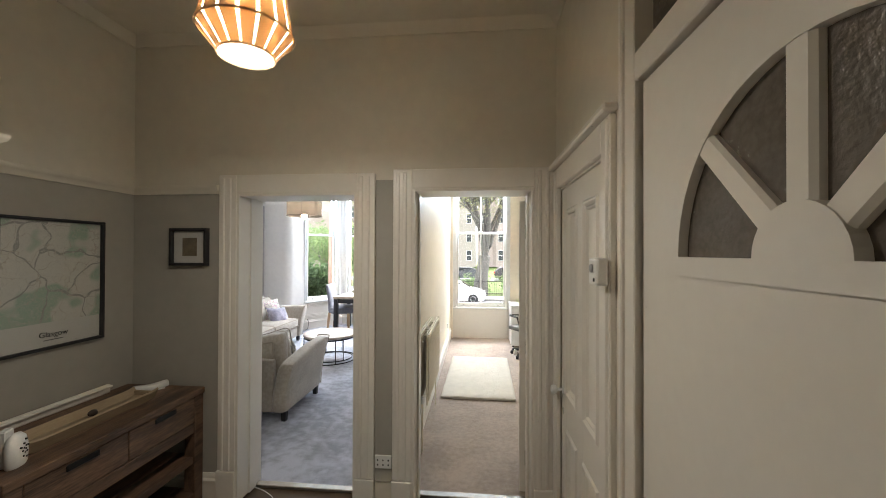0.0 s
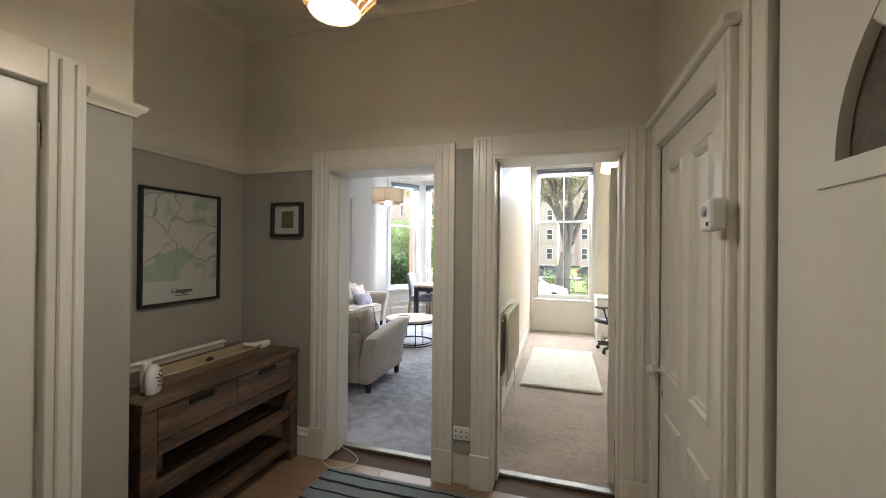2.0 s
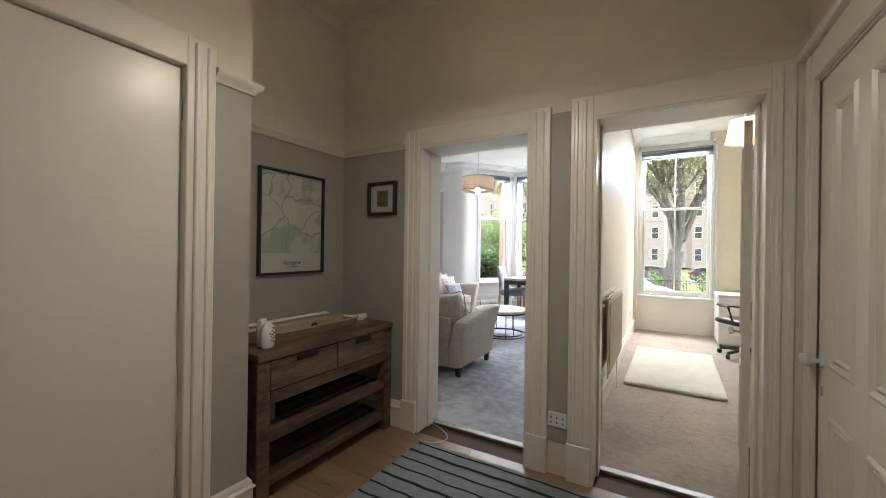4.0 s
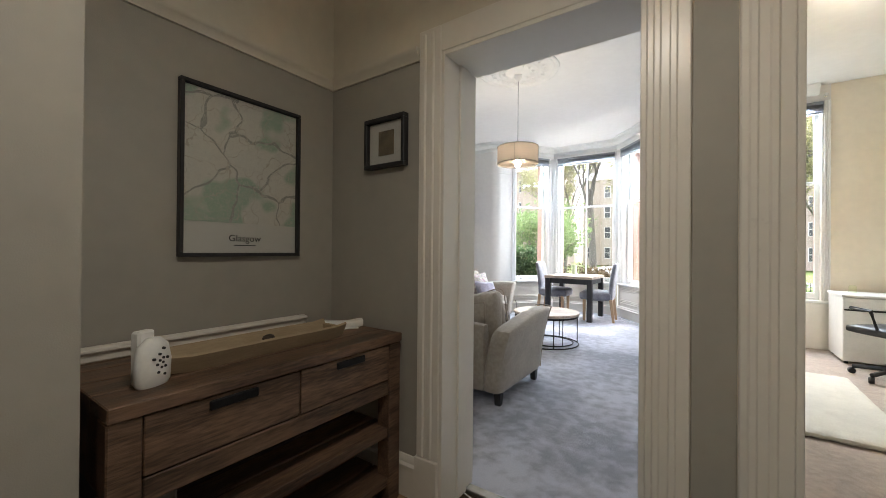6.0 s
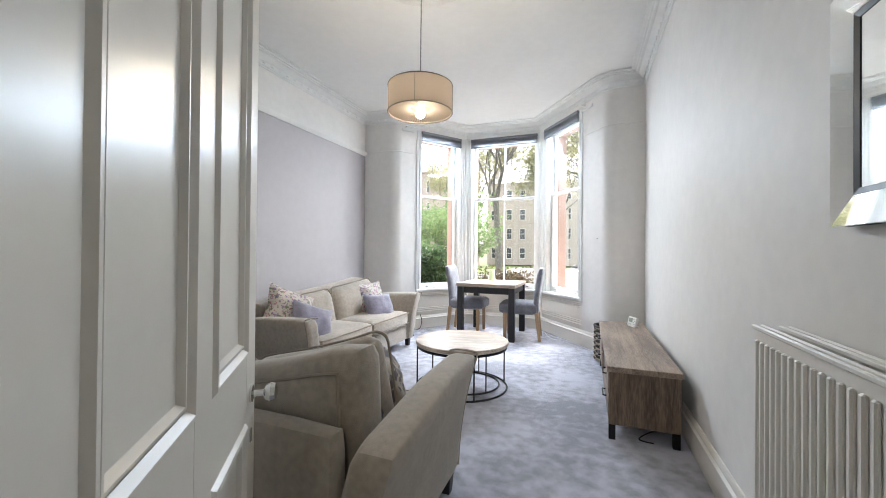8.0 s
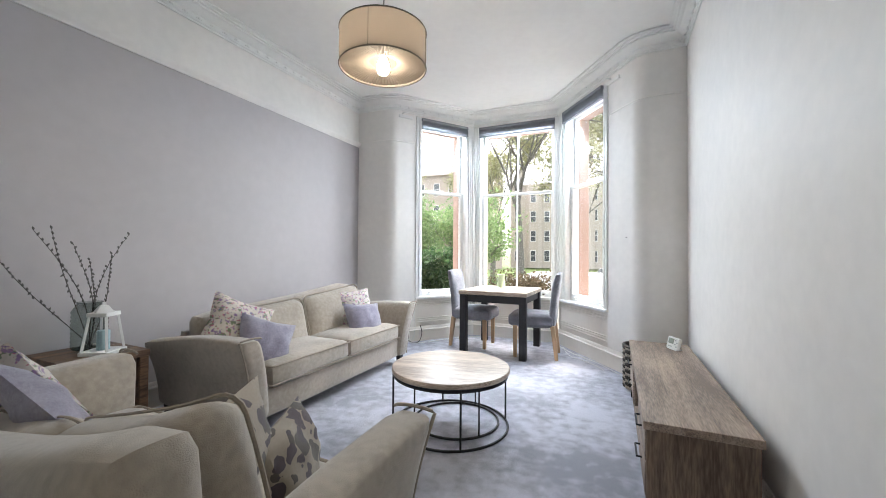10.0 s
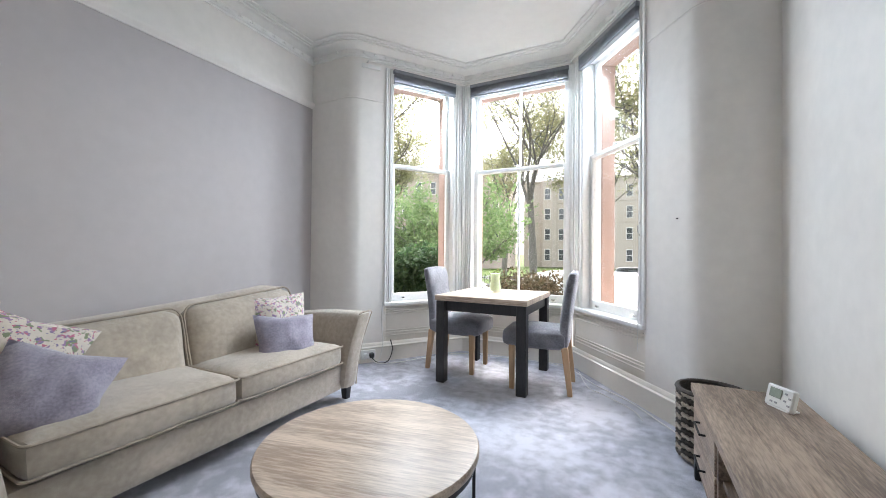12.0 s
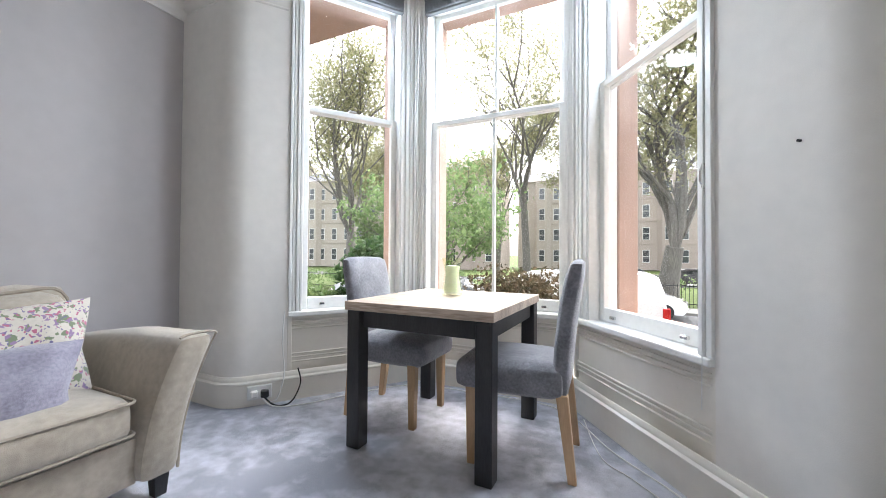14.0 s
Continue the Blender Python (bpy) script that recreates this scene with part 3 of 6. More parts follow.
# door in the entrance wall, closed
panel_leaf("door_side", 0.80, 2.06, 0.04, "closed cream-white four-panel door with a white knob", pose(0.80, 1.62, 0.004, 0, 0, 90), knob_x=0.755, knob_mat=white_plastic, knob_z=0.90)
bm = bmesh.new()
for y0, y1 in ((1.52, 1.62), (2.424, 2.52)):
    box(0.73, y0, 0, 0.757, y1, 2.20, 0.004, bm)
    box(0.722, y0 + 0.02, 0, 0.742, y0 + 0.045, 2.19, 0.005, bm)
box(0.73, 1.62, 2.08, 0.757, 2.424, 2.20, 0.004, bm)
box(0.70, 1.50, 2.203, 0.757, 2.54, 2.235, 0.008, bm)
box(0.755, 1.60, 2.07, 0.90, 2.44, 2.16, 0, bm)
structure("door_frame_side", bm, gloss_white, "cream-white architrave with a small cornice", "door frame")

# plain cupboard door
root = thing("door_cupboard", "plain flush cream-white cupboard door, closed", "door", pose(-1.615, 0.29, 0.004, 0, 0, 90), kind="structure")
part("leaf", box(0, -0.018, 0.006, 0.785, 0.018, 2.10, 0.003), gloss_white, root)
for hz in (0.3, 1.92):
    part("hinge", placed(lathe([(0.006, -0.045), (0.006, 0.045)], 8), pose(0.788, -0.022, hz)), chrome, root)
bm = bmesh.new()
for y0, y1 in ((0.16, 0.285), (1.08, 1.20)):
    box(-1.60, y0, 0, -1.556, y1, 2.24, 0.004, bm)
    box(-1.57, y0 + 0.03, 0, -1.545, y0 + 0.055, 2.22, 0.006, bm)
    box(-1.57, y1 - 0.04, 0, -1.548, y1 - 0.022, 2.22, 0.005, bm)
box(-1.60, 0.285, 2.108, -1.556, 1.08, 2.24, 0.004, bm)
structure("door_frame_cupboard", bm, gloss_white, "moulded cream-white cupboard door frame", "door frame")

# entrance door with a sunburst fanlight
FH, FR_ = 1.685, 0.385                 # hub height and fan radius
door_w, door_h = 1.10, 2.20
front = thing("door_entrance", "cream-white entrance door with a glazed sunburst fan", "door", pose(0.79, 0.19, 0.004, 0, 0, 90), kind="structure")
cx = 0.555


def ring_poly(r, n, a0=0.0, a1=180.0):
    return [(cx + r * math.cos(radians(a0 + (a1 - a0) * k / n)), FH + r * math.sin(radians(a0 + (a1 - a0) * k / n))) for k in range(n + 1)]


def slab(pts, y0, y1, bm=None):
    """A flat plate in the x-z plane between y0 and y1."""
    own = prism(pts, -y1, -y0)
    placed(own, Matrix(((1, 0, 0, 0), (0, 0, -1, 0), (0, 1, 0, 0), (0, 0, 0, 1))))
    return merged(bm, own)


bm = bmesh.new()
slab([(0, 0.006), (door_w, 0.006), (door_w, FH - 0.02), (0, FH - 0.02)], 0.006, 0.04, bm)
half_r, half_l = ring_poly(FR_, 12, 0, 90), ring_poly(FR_, 12, 90, 180)
slab([(door_w, FH - 0.02), (door_w, door_h), (cx, door_h)] + half_r[::-1] + [(cx + FR_, FH - 0.02)], 0.006, 0.04, bm)
slab([(0, FH - 0.02), (cx - FR_, FH - 0.02)] + half_l[::-1] + [(cx, door_h), (0, door_h)], 0.006, 0.04, bm)
part("leaf", bm, gloss_white, front)
bm = bmesh.new()
outer, inner = ring_poly(FR_ + 0.012, 24), ring_poly(FR_ - 0.045, 24)
slab(outer + inner[::-1], -0.004, 0.046, bm)
part("fan_rim", bm, gloss_white, front)
bm = bmesh.new()
slab([(cx - FR_ - 0.01, FH - 0.045), (cx + FR_ + 0.01, FH - 0.045), (cx + FR_ + 0.01, FH), (cx - FR_ - 0.01, FH)], -0.004, 0.046, bm)
part("fan_sill", bm, gloss_white, front)
part("fan_hub", slab(ring_poly(0.092, 16), -0.006, 0.048), gloss_white, front)
for ang in (45, 90, 135):
    own = box(0.08, -0.002, -0.028, FR_ - 0.02, 0.044, 0.028, 0.008)
    part("fan_bar", placed(own, pose(cx, 0, FH) @ pose(0, 0, 0, 0, -ang, 0)), gloss_white, front)
smoky = material("obscured_glass", (0.15, 0.13, 0.11), 0.22, var=0.15, scale=8, bump=0.5, bscale=70)
for a0 in (0, 45, 90, 135):
    pts = [(cx, FH)] + ring_poly(FR_ - 0.03, 8, a0, a0 + 45)
    g = part("pane", slab(pts, 0.020, 0.024), smoky, front)
for x0, x1 in ((0.0, 0.13), (0.50, 0.60), (0.97, door_w)):
    part("stile", box(x0, -0.016, 0.006, x1, 0.0055, 1.63, 0.004), gloss_white, front)
for x0, x1 in ((0.13, 0.50), (0.60, 0.97)):
    part("bottom_rail", box(x0, -0.0155, 0.006, x1, 0.0055, 0.25, 0.004), gloss_white, front)
    part("middle_rail", box(x0, -0.0155, 1.52, x1, 0.0055, 1.629, 0.004), gloss_white, front)
    bm = bmesh.new()
    panel_frame(bm, x0 - 0.002, 0.248, x1 + 0.002, 1.522, -0.010, -1, 0.028)
    panel_frame(bm, x0 + 0.05, 0.30, x1 - 0.05, 1.47, 0.006, -1, 0.04)
    part("panel_moulding", bm, gloss_white, front)
    part("panel", box(x0 + 0.09, 0.0, 0.34, x1 - 0.09, 0.0055, 1.43, 0.004), gloss_white, front)
for hz in (0.3, 1.1, 1.90):
    part("hinge", placed(lathe([(0.008, -0.055), (0.008, 0.055)], 8), pose(door_w + 0.006, -0.006, hz)), chrome, front)
bm = bmesh.new()
for y0, y1 in ((1.305, 1.42), (0.06, 0.18)):
    box(0.728, y0, 0, 0.80, y1, 2.86, 0.004, bm)
    box(0.716, y0 + 0.07, 0, 0.74, y0 + 0.095, 2.85, 0.005, bm)
box(0.73, 0.18, 2.215, 0.80, 1.305, 2.30, 0.004, bm)
box(0.73, 0.18, 2.74, 0.80, 1.305, 2.86, 0.004, bm)
structure("door_frame_entrance", bm, gloss_white, "heavy cream-white entrance door frame with a transom", "door frame")
structure("window_transom", box(0.785, 0.18, 2.30, 0.79, 1.305, 2.74), smoky, "dark transom glass over the entrance door", "window")

# ---- windows ----
stone = material("red_sandstone", (0.45, 0.32, 0.27), 0.9, dark=(0.36, 0.25, 0.20), scale=6, amount=0.8, bump=0.5, bscale=80)
slat_grey = material("grey_blind_slats", (0.23, 0.24, 0.26), 0.5, var=0.1, scale=8)
cord_white = material("white_cord", (0.8, 0.8, 0.78), 0.7, var=0.05)


def window(name, origin, ang, width, ml, mr, bars, label, sill=0.60, head=3.08, glass0=0.69, rail=2.075, glass1=2.96, apron=True, day=2.6):
    """A tall sash window; local x runs along the wall, y out of the room."""
    root = thing(name, label, "window", pose(origin[0], origin[1], 0, 0, 0, ang), kind="structure")
    g0, g1 = ml, width - mr
    part("wall_over_window", box(0, 0, head, width, 0.32, CEIL), white_paint, root)
    if apron:
        bm = box(0, 0.03, 0, width, 0.32, sill - 0.03)
        part("apron", bm, gloss_white, root)
        bm = bmesh.new()
        for z0 in (0.245, 0.275, 0.30, 0.475, 0.50, 0.525):
            box(0.0, 0.018, z0, width, 0.032, z0 + 0.010, 0.003, bm)
        for x in (0.0, width - 0.03):
            box(x, 0.012, 0.195, x + 0.03, 0.032, sill - 0.03, 0.003, bm)
        part("apron_moulding", bm, gloss_white, root)
    else:
        part("apron", box(0, 0.0, 0, width, 0.32, sill - 0.03), gloss_white, root)
    part("window_sill", box(0.0, -0.03, sill - 0.03, width, 0.16, sill + 0.005, 0.008, seg=2), window_white, root)
    # boxed jambs with stepped mouldings
    for x0, x1, s in ((0.0, g0 - 0.045, 1), (g1 + 0.045, width, -1)):
        bm = box(x0, 0.0, sill, x1, 0.20, head, 0.003)
        part("jamb", bm, window_white, root)
        bm = bmesh.new()
        w = x1 - x0
        for k, d in ((0.12, 0.016), (0.36, 0.010), (0.62, 0.016), (0.88, 0.008)):
            c = x0 + w * k if s > 0 else x1 - w * k
            box(c - 0.009, -d, sill + 0.005, c + 0.009, 0.004, head, 0.003, bm)
        part("jamb_moulding", bm, window_white, root)
    part("head", box(g0 - 0.045, 0.0, glass1 + 0.035, g1 + 0.045, 0.20, head, 0.003), window_white, root)
    # lower sash (inner) and upper sash (outer)
    for nm, y0, za, zb, lowr, topr in (("lower_sash", 0.075, glass0, rail - 0.02, 0.085, 0.04), ("upper_sash", 0.125, rail + 0.025, glass1, 0.04, 0.05)):
        bm = bmesh.new()
        y1 = y0 + 0.042
        box(g0 - 0.045, y0, za - lowr, g0, y1, zb + topr, 0.004, bm)
        box(g1, y0, za - lowr, g1 + 0.045, y1, zb + topr, 0.004, bm)
        box(g0, y0 + 0.001, za - lowr, g1, y1 - 0.001, za, 0.004, bm)
        box(g0, y0 + 0.001, zb, g1, y1 - 0.001, zb + topr, 0.004, bm)
        for f in bars:
            c = g0 + (g1 - g0) * f
            box(c - 0.011, y0 + 0.004, za, c + 0.011, y1 - 0.004, zb, 0.003, bm)
        sash = part(nm, bm, window_white, root)
        edges = [g0] + [g0 + (g1 - g0) * f for f in bars] + [g1]
        for a, b in zip(edges, edges[1:]):
            pane = part("pane", box(a, y0 + 0.019, za, b, y0 + 0.023, zb), pane_glass, sash)
            pane.visible_shadow = False
    for x in (g0 + 0.10, g1 - 0.10):
        part("sash_lift", box(x - 0.02, 0.055, glass0 - 0.06, x + 0.02, 0.078, glass0 - 0.04, 0.004), chrome, root)
    part("sash_catch", box((g0 + g1) / 2 - 0.03, 0.07, rail + 0.018, (g0 + g1) / 2 + 0.03, 0.11, rail + 0.04, 0.005), chrome, root)
    # outer stone jambs, lintel and sill
    bm = bmesh.new()
    box(0.0, 0.201, sill + 0.021, g0 - 0.035, 0.34, head - 0.002, 0.006, bm)
    box(g1 + 0.035, 0.201, sill + 0.021, width, 0.34, head - 0.002, 0.006, bm)
    box(g0 - 0.035, 0.201, glass1 + 0.03, g1 + 0.035, 0.34, head - 0.002, 0.006, bm)
    box(0.0, 0.162, sill - 0.029, width, 0.46, sill + 0.02, 0.006, bm)
    part("stone_surround", bm, stone, root, "red sandstone surround outside")
    # stands in for the light of the sky through this opening
    top = root.matrix_world @ pose((g0 + g1) / 2, 0.215, glass1 - 0.055, -42)
    lamp_object("sky_through_" + name, "AREA", day, top, (0.70, 0.84, 1.0), size=g1 - g0, size_y=0.12, spread=145)
    return root, g0, g1


def blind(origin, ang, g0, g1, label, head=3.08):
    """A venetian blind drawn right up under the window head."""
    root = thing("venetian_blind", label, "blind", pose(origin[0], origin[1], 0, 0, 0, ang), "blinds in the bay")
    part("head_rail", box(g0 - 0.06, -0.045, head - 0.05, g1 + 0.06, -0.003, head - 0.01, 0.003), slat_grey, root)
    for k in range(9):
        z = head - 0.060 - k * 0.0085
        part("slat", box(g0 - 0.055, -0.046, z - 0.0028, g1 + 0.055, -0.006, z, 0.0), slat_grey, root)
    part("bottom_rail", box(g0 - 0.055, -0.046, head - 0.158, g1 + 0.055, -0.006, head - 0.140, 0.003), slat_grey, root)
    return root


ang_l, ang_r = math.degrees(math.atan2(DL.y, DL.x)), math.degrees(math.atan2(-DR.y, -DR.x))
wl, wr = (ML - PL).length, (PR - MR).length
_, g0l, g1l = window("window_bay_left", PL, ang_l, wl, 0.14, 0.19, (), "white sash window in the bay, narrow side light")
blind(PL, ang_l, g0l, g1l, "grey venetian blind raised under the window head")
_, g0m, g1m = window("window_bay_middle", ML, 0, (MR - ML).x, 0.15, 0.10, (0.5,), "white sash window in the bay with a centre bar", day=3.6)
blind(ML, 0, g0m, g1m, "wide grey venetian blind raised under the window head")
_, g0r, g1r = window("window_bay_right", MR, ang_r, wr, 0.24, 0.12, (), "white sash window in the bay, broad side light")
blind(MR, ang_r, g0r, g1r, "grey venetian blind raised under the window head")
_, g0s, g1s = window("window_study", (-0.22, 7.66), 0, 1.13, 0.11, 0.13, (0.5,), "tall white study sash window with a centre bar", apron=False, day=5.4)
blind((-0.22, 7.66), 0, g0s, g1s, "grey venetian blind raised in the study window")
wall("wall_study_window", [(0.91, 7.66, 0, 2.6, 8.0, CEIL), (STUDY_X, 7.58, 0, -0.22, 8.0, CEIL)], cream_paint, "cream wall beside the study window")

# ---- living room ----


def pillow(sx, sz, t, seed=0.0):
    """A scatter cushion standing in x-z: full in the middle, thin pointed edges, a little creased."""
    own = bmesh.new()
    n = 12
    grids = []
    for s in (-1, 1):
        g = []
        for i in range(n + 1):
            row = []
            for j in range(n + 1):
                u, v = 2 * i / n - 1, 2 * j / n - 1
                full = max(0.0, (1 - u * u) * (1 - v * v)) ** 0.55
                pin = 1 - 0.13 * (1 - abs(u * v)) * (max(abs(u), abs(v)) ** 4) + 0.03 * noise.noise(Vector((u * 1.7 + seed * 3, v * 1.7, seed)))
                cr = 0.030 * noise.noise(Vector((u * 2.3 + seed, v * 2.3, s + seed))) + 0.012 * noise.noise(Vector((u * 6 + seed, v * 5, s)))
                row.append(own.verts.new((u * sx / 2 * pin, s * (t / 2 * full + cr * full), v * sz / 2 * pin)))
            g.append(row)
        grids.append(g)
        for i in range(n):
            for j in range(n):
                own.faces.new((g[i][j], g[i + 1][j], g[i + 1][j + 1], g[i][j + 1]))
    bmesh.ops.remove_doubles(own, verts=own.verts, dist=0.0008)
    return own


def scatter(label, mat, sx, sz, t, m, seed, group):
    root = thing("scatter_cushion", label, "cushion", m, group)
    part("cover", pillow(sx, sz, t, seed), mat, root, "", True)
    edge = [(-sx / 2, 0, -sz / 2), (sx / 2, 0, -sz / 2), (sx / 2, 0, sz / 2), (-sx / 2, 0, sz / 2)]
    pts = []
    for a, b in zip(edge, edge[1:] + edge[:1]):
        for k in range(8):
            f = k / 8
            bow = 1 - 0.07 * (1 - abs(2 * f - 1))
            p = Vector(a).lerp(Vector(b), f) * bow
            pts.append(p)
    return root


def edge_piping(bm, sx, sy, z, r=0.006, inset=0.03, wob=0.004, seed=0.0):
    """A cord of piping round a cushion's rim at height z."""
    a, b = sx / 2, sy / 2
    pts = []
    for cx, cy, a0 in ((a - inset, b - inset, 0), (-a + inset, b - inset, 90), (-a + inset, -b + inset, 180), (a - inset, -b + inset, 270)):
        for k in range(5):
            t = radians(a0 + 22.5 * k)
            pts.append((cx + inset * math.cos(t), cy + inset * math.sin(t), z))
    fine = []
    for p, q in zip(pts, pts[1:] + pts[:1]):
        n = max(1, int((Vector(p) - Vector(q)).length / 0.08))
        for k in range(n):
            v = Vector(p).lerp(Vector(q), k / n)
            v.z += wob * noise.noise(v * 6 + Vector((seed, 0, 0)))
            fine.append(v)
    return tube(fine, r, 6, bm, closed=True)


def sofa_model(name, length, depth, label, m, seats=2, arm_h=0.60, sag=0.06, low=0.0, slump=0.0, flare=0.115):
    """A low sofa with outswept arms, loose back and seat cushions with piping, on dark block feet. Front is -y."""
    root = thing(name, label, "sofa", m, "sofas")
    arm_t, base0, base1 = 0.17, 0.09, 0.29
    inner = length - 2 * arm_t

    def dip(x):
        return sag * (1 - min(1.0, abs(2 * x / inner)) ** 2.6) + slump * max(0.0, min(1.0, x / inner + 0.5))

    own = rounded(inner + 0.06, depth - 0.06, base1 - base0, 0.03, 5)
    part("base", placed(own, pose(0, 0.01, (base0 + base1) / 2)), beige_fabric, root, "", True)
    for s in (-1, 1):
        own = rounded(arm_t, depth, arm_h - base0, 0.055, 9)
        placed(own, pose(s * (length / 2 - arm_t / 2), 0, (arm_h + base0) / 2))
        for v in own.verts:
            f = max(0.0, (v.co.z - base0) / (arm_h - base0))
            front = max(0.0, min(1.0, (-v.co.y + depth / 2) / depth))
            v.co.x += s * flare * f ** 2.0
            v.co.y -= 0.05 * f ** 1.5 * (1 if v.co.y < 0 else 0.2)
            v.co.z += 0.03 * f * front - 0.05 * f * max(0.0, (v.co.y / depth + 0.1)) * 2
        part("arm", own, beige_fabric, root, "", True)
        pts = []
        for k in range(11):
            f = k / 10
            pts.append((s * (length / 2 - 0.017 + flare * f ** 2.0), -depth / 2 - 0.05 * f ** 1.5 + 0.014, base0 + 0.02 + (arm_h - base0 - 0.03) * f + 0.03 * f))
        top = pts[-1]
        for k in range(1, 7):
            a = math.pi / 2 * k / 6
            pts.append((top[0] - s * (arm_t * 0.45) * (1 - math.cos(2 * a)) , top[1], top[2] + 0.012 * math.sin(2 * a)))
        part("arm_piping", tube(pts, 0.006, 6), piping_fabric, root)
    own = rounded(inner + 0.05, 0.10, arm_h - base0 - 0.03, 0.035, 6)
    part("back_panel", placed(own, pose(0, depth / 2 - 0.055, (arm_h + base0 - 0.03) / 2)), beige_fabric, root, "", True)
    # back frame, leaning
    own = rounded(inner + 0.10, 0.20, 0.74, 0.085, 10, (0, 0.015, 0.0))
    for v in own.verts:
        v.co.y += 0.06 * (v.co.z + 0.37) / 0.74
        v.co.z -= max(0.0, (v.co.z + 0.37) / 0.74) ** 2 * dip(v.co.x)
    part("back_frame", placed(own, pose(0, depth / 2 - 0.27, base0 + 0.385 - low)), beige_fabric, root, "", True)
    pts, zc = [], base0 + 0.385 - low

    def on_back(x, z):
        return (x, depth / 2 - 0.27 + 0.108 + 0.06 * (z - zc + 0.37) / 0.74, z)

    half, z1 = inner / 2 - 0.03, base0 + 0.69 - low
    for k in range(9):
        pts.append(on_back(-half, 0.46 + (z1 - dip(-half) - 0.03 - 0.46) * k / 8))
    for k in range(25):
        x = -half + 2 * half * k / 24
        edge = abs(x) / half
        pts.append(on_back(x, z1 - dip(x) - 0.025 * edge ** 8 + 0.008 * noise.noise(Vector((x * 6, length, 0)))))
    for k in range(9):
        pts.append(on_back(half, z1 - dip(half) - 0.03 - (z1 - dip(half) - 0.03 - 0.46) * k / 8))
    part("back_seam", tube(pts, 0.006, 6), piping_fabric, root)
    w = inner / seats
    for k in range(seats):
        cx = -inner / 2 + w * (k + 0.5)
        own = rounded(w - 0.008, depth - 0.24, 0.165, 0.05, 9, (0, 0.012, 0.022), wob=0.006, seed=k + length)
        part("seat_cushion", placed(own, pose(cx, -0.115, base1 + 0.085)), beige_fabric, root, "", True)
        bm = edge_piping(None, w - 0.004, depth - 0.236, 0.062, seed=k)
        edge_piping(bm, w - 0.004, depth - 0.236, -0.062, seed=k + 9)
        part("seat_piping", placed(bm, pose(cx, -0.115, base1 + 0.085)), piping_fabric, root)
        own = rounded(w - 0.015, 0.47, 0.19, 0.085, 9, (0, 0.01, 0.04), wob=0.012, seed=3 * k + length)
        tilt = pose(cx, depth / 2 - 0.41, base1 + 0.32 - low, 72)
        placed(own, tilt)
        for v in own.verts:
            v.co.z -= max(0.0, (v.co.z - base1 - 0.1) / 0.45) * dip(v.co.x)
        part("back_cushion", own, beige_fabric, root, "", True)
        bm = edge_piping(None, w - 0.012, 0.475, 0.058, inset=0.07, wob=0.012, seed=k + 4)
        placed(bm, tilt)
        for v in bm.verts:
            v.co.z -= max(0.0, (v.co.z - base1 - 0.1) / 0.45) * dip(v.co.x)
        part("back_piping", bm, piping_fabric, root)
    for sx in (-1, 1):
        for sy in (-1, 1):
            own = lathe([(0.030, 0.0), (0.040, 0.10)], 4)
            placed(own, pose(sx * (length / 2 - 0.055), sy * (depth / 2 - 0.08), 0, 0, 0, 45))
            part("foot", own, black_wood, root, "dark wooden block foot")
    return root


sofa_model("sofa", 2.00, 0.96, "long beige velvet sofa with outswept arms against the lilac wall", pose(-3.54, 6.145, 0, 0, 0, 90.5), arm_h=0.635, sag=0.02, low=0.10, slump=-0.13, flare=0.125)
sofa_model("loveseat", 1.70, 0.89, "beige velvet two-seater sofa with its back to the doorway", pose(-2.46, 4.145, 0, 0, 0, 180), arm_h=0.65, sag=0.05, low=-0.03, slump=0.24, flare=0.085)

G = "scatter cushions"
scatter("cream floral print cushion at the far end of the sofa", floral_light, 0.48, 0.44, 0.19, pose(-3.50, 6.75, 0.60, -20, 0, 76), 1.0, G)
scatter("small lilac velvet cushion leaning on a floral one", lilac_fabric, 0.43, 0.39, 0.18, pose(-3.30, 6.66, 0.51, -28, 5, 72), 2.0, G)
scatter("cream floral print cushion in the sofa's near corner", floral_light, 0.45, 0.43, 0.19, pose(-3.50, 5.40, 0.65, -26, 24, 66), 3.0, G)
scatter("lilac velvet cushion slumped against the sofa's arm", lilac_fabric, 0.40, 0.38, 0.18, pose(-3.28, 5.45, 0.55, -34, 20, 62), 4.0, G)
scatter("faded floral cushion at the end of the loveseat", floral_light, 0.45, 0.43, 0.19, pose(-3.12, 4.12, 0.62, -30, 20, 205), 5.0, G)
scatter("lilac velvet cushion lying on the loveseat", lilac_fabric, 0.40, 0.38, 0.14, pose(-2.82, 4.15, 0.62, -38, -24, 190), 6.0, G)
scatter("brown-toned floral cushion standing on the loveseat", floral_dark, 0.44, 0.42, 0.17, pose(-1.90, 4.15, 0.60, -10, 0, 112), 7.0, G)
scatter("dark brown floral cushion behind another cushion", floral_dark, 0.36, 0.32, 0.14, pose(-1.92, 4.38, 0.53, -14, 0, 116), 8.0, G)

# coffee table: round top on two rings
ct = thing("coffee_table", "round wooden coffee table on a black ring frame", "coffee table", pose(-2.06, 5.97, 0, 0, 0, 12))
part("tabletop", lathe([(0.385, 0.372), (0.408, 0.378), (0.413, 0.39), (0.413, 0.402), (0.408, 0.410), (0.395, 0.412)], 64), oak_top, ct, "pale oak plank top", True)
part("top_band", lathe([(0.400, 0.352), (0.400, 0.371), (0.388, 0.371), (0.388, 0.352)], 64, cap=False), black_metal, ct)


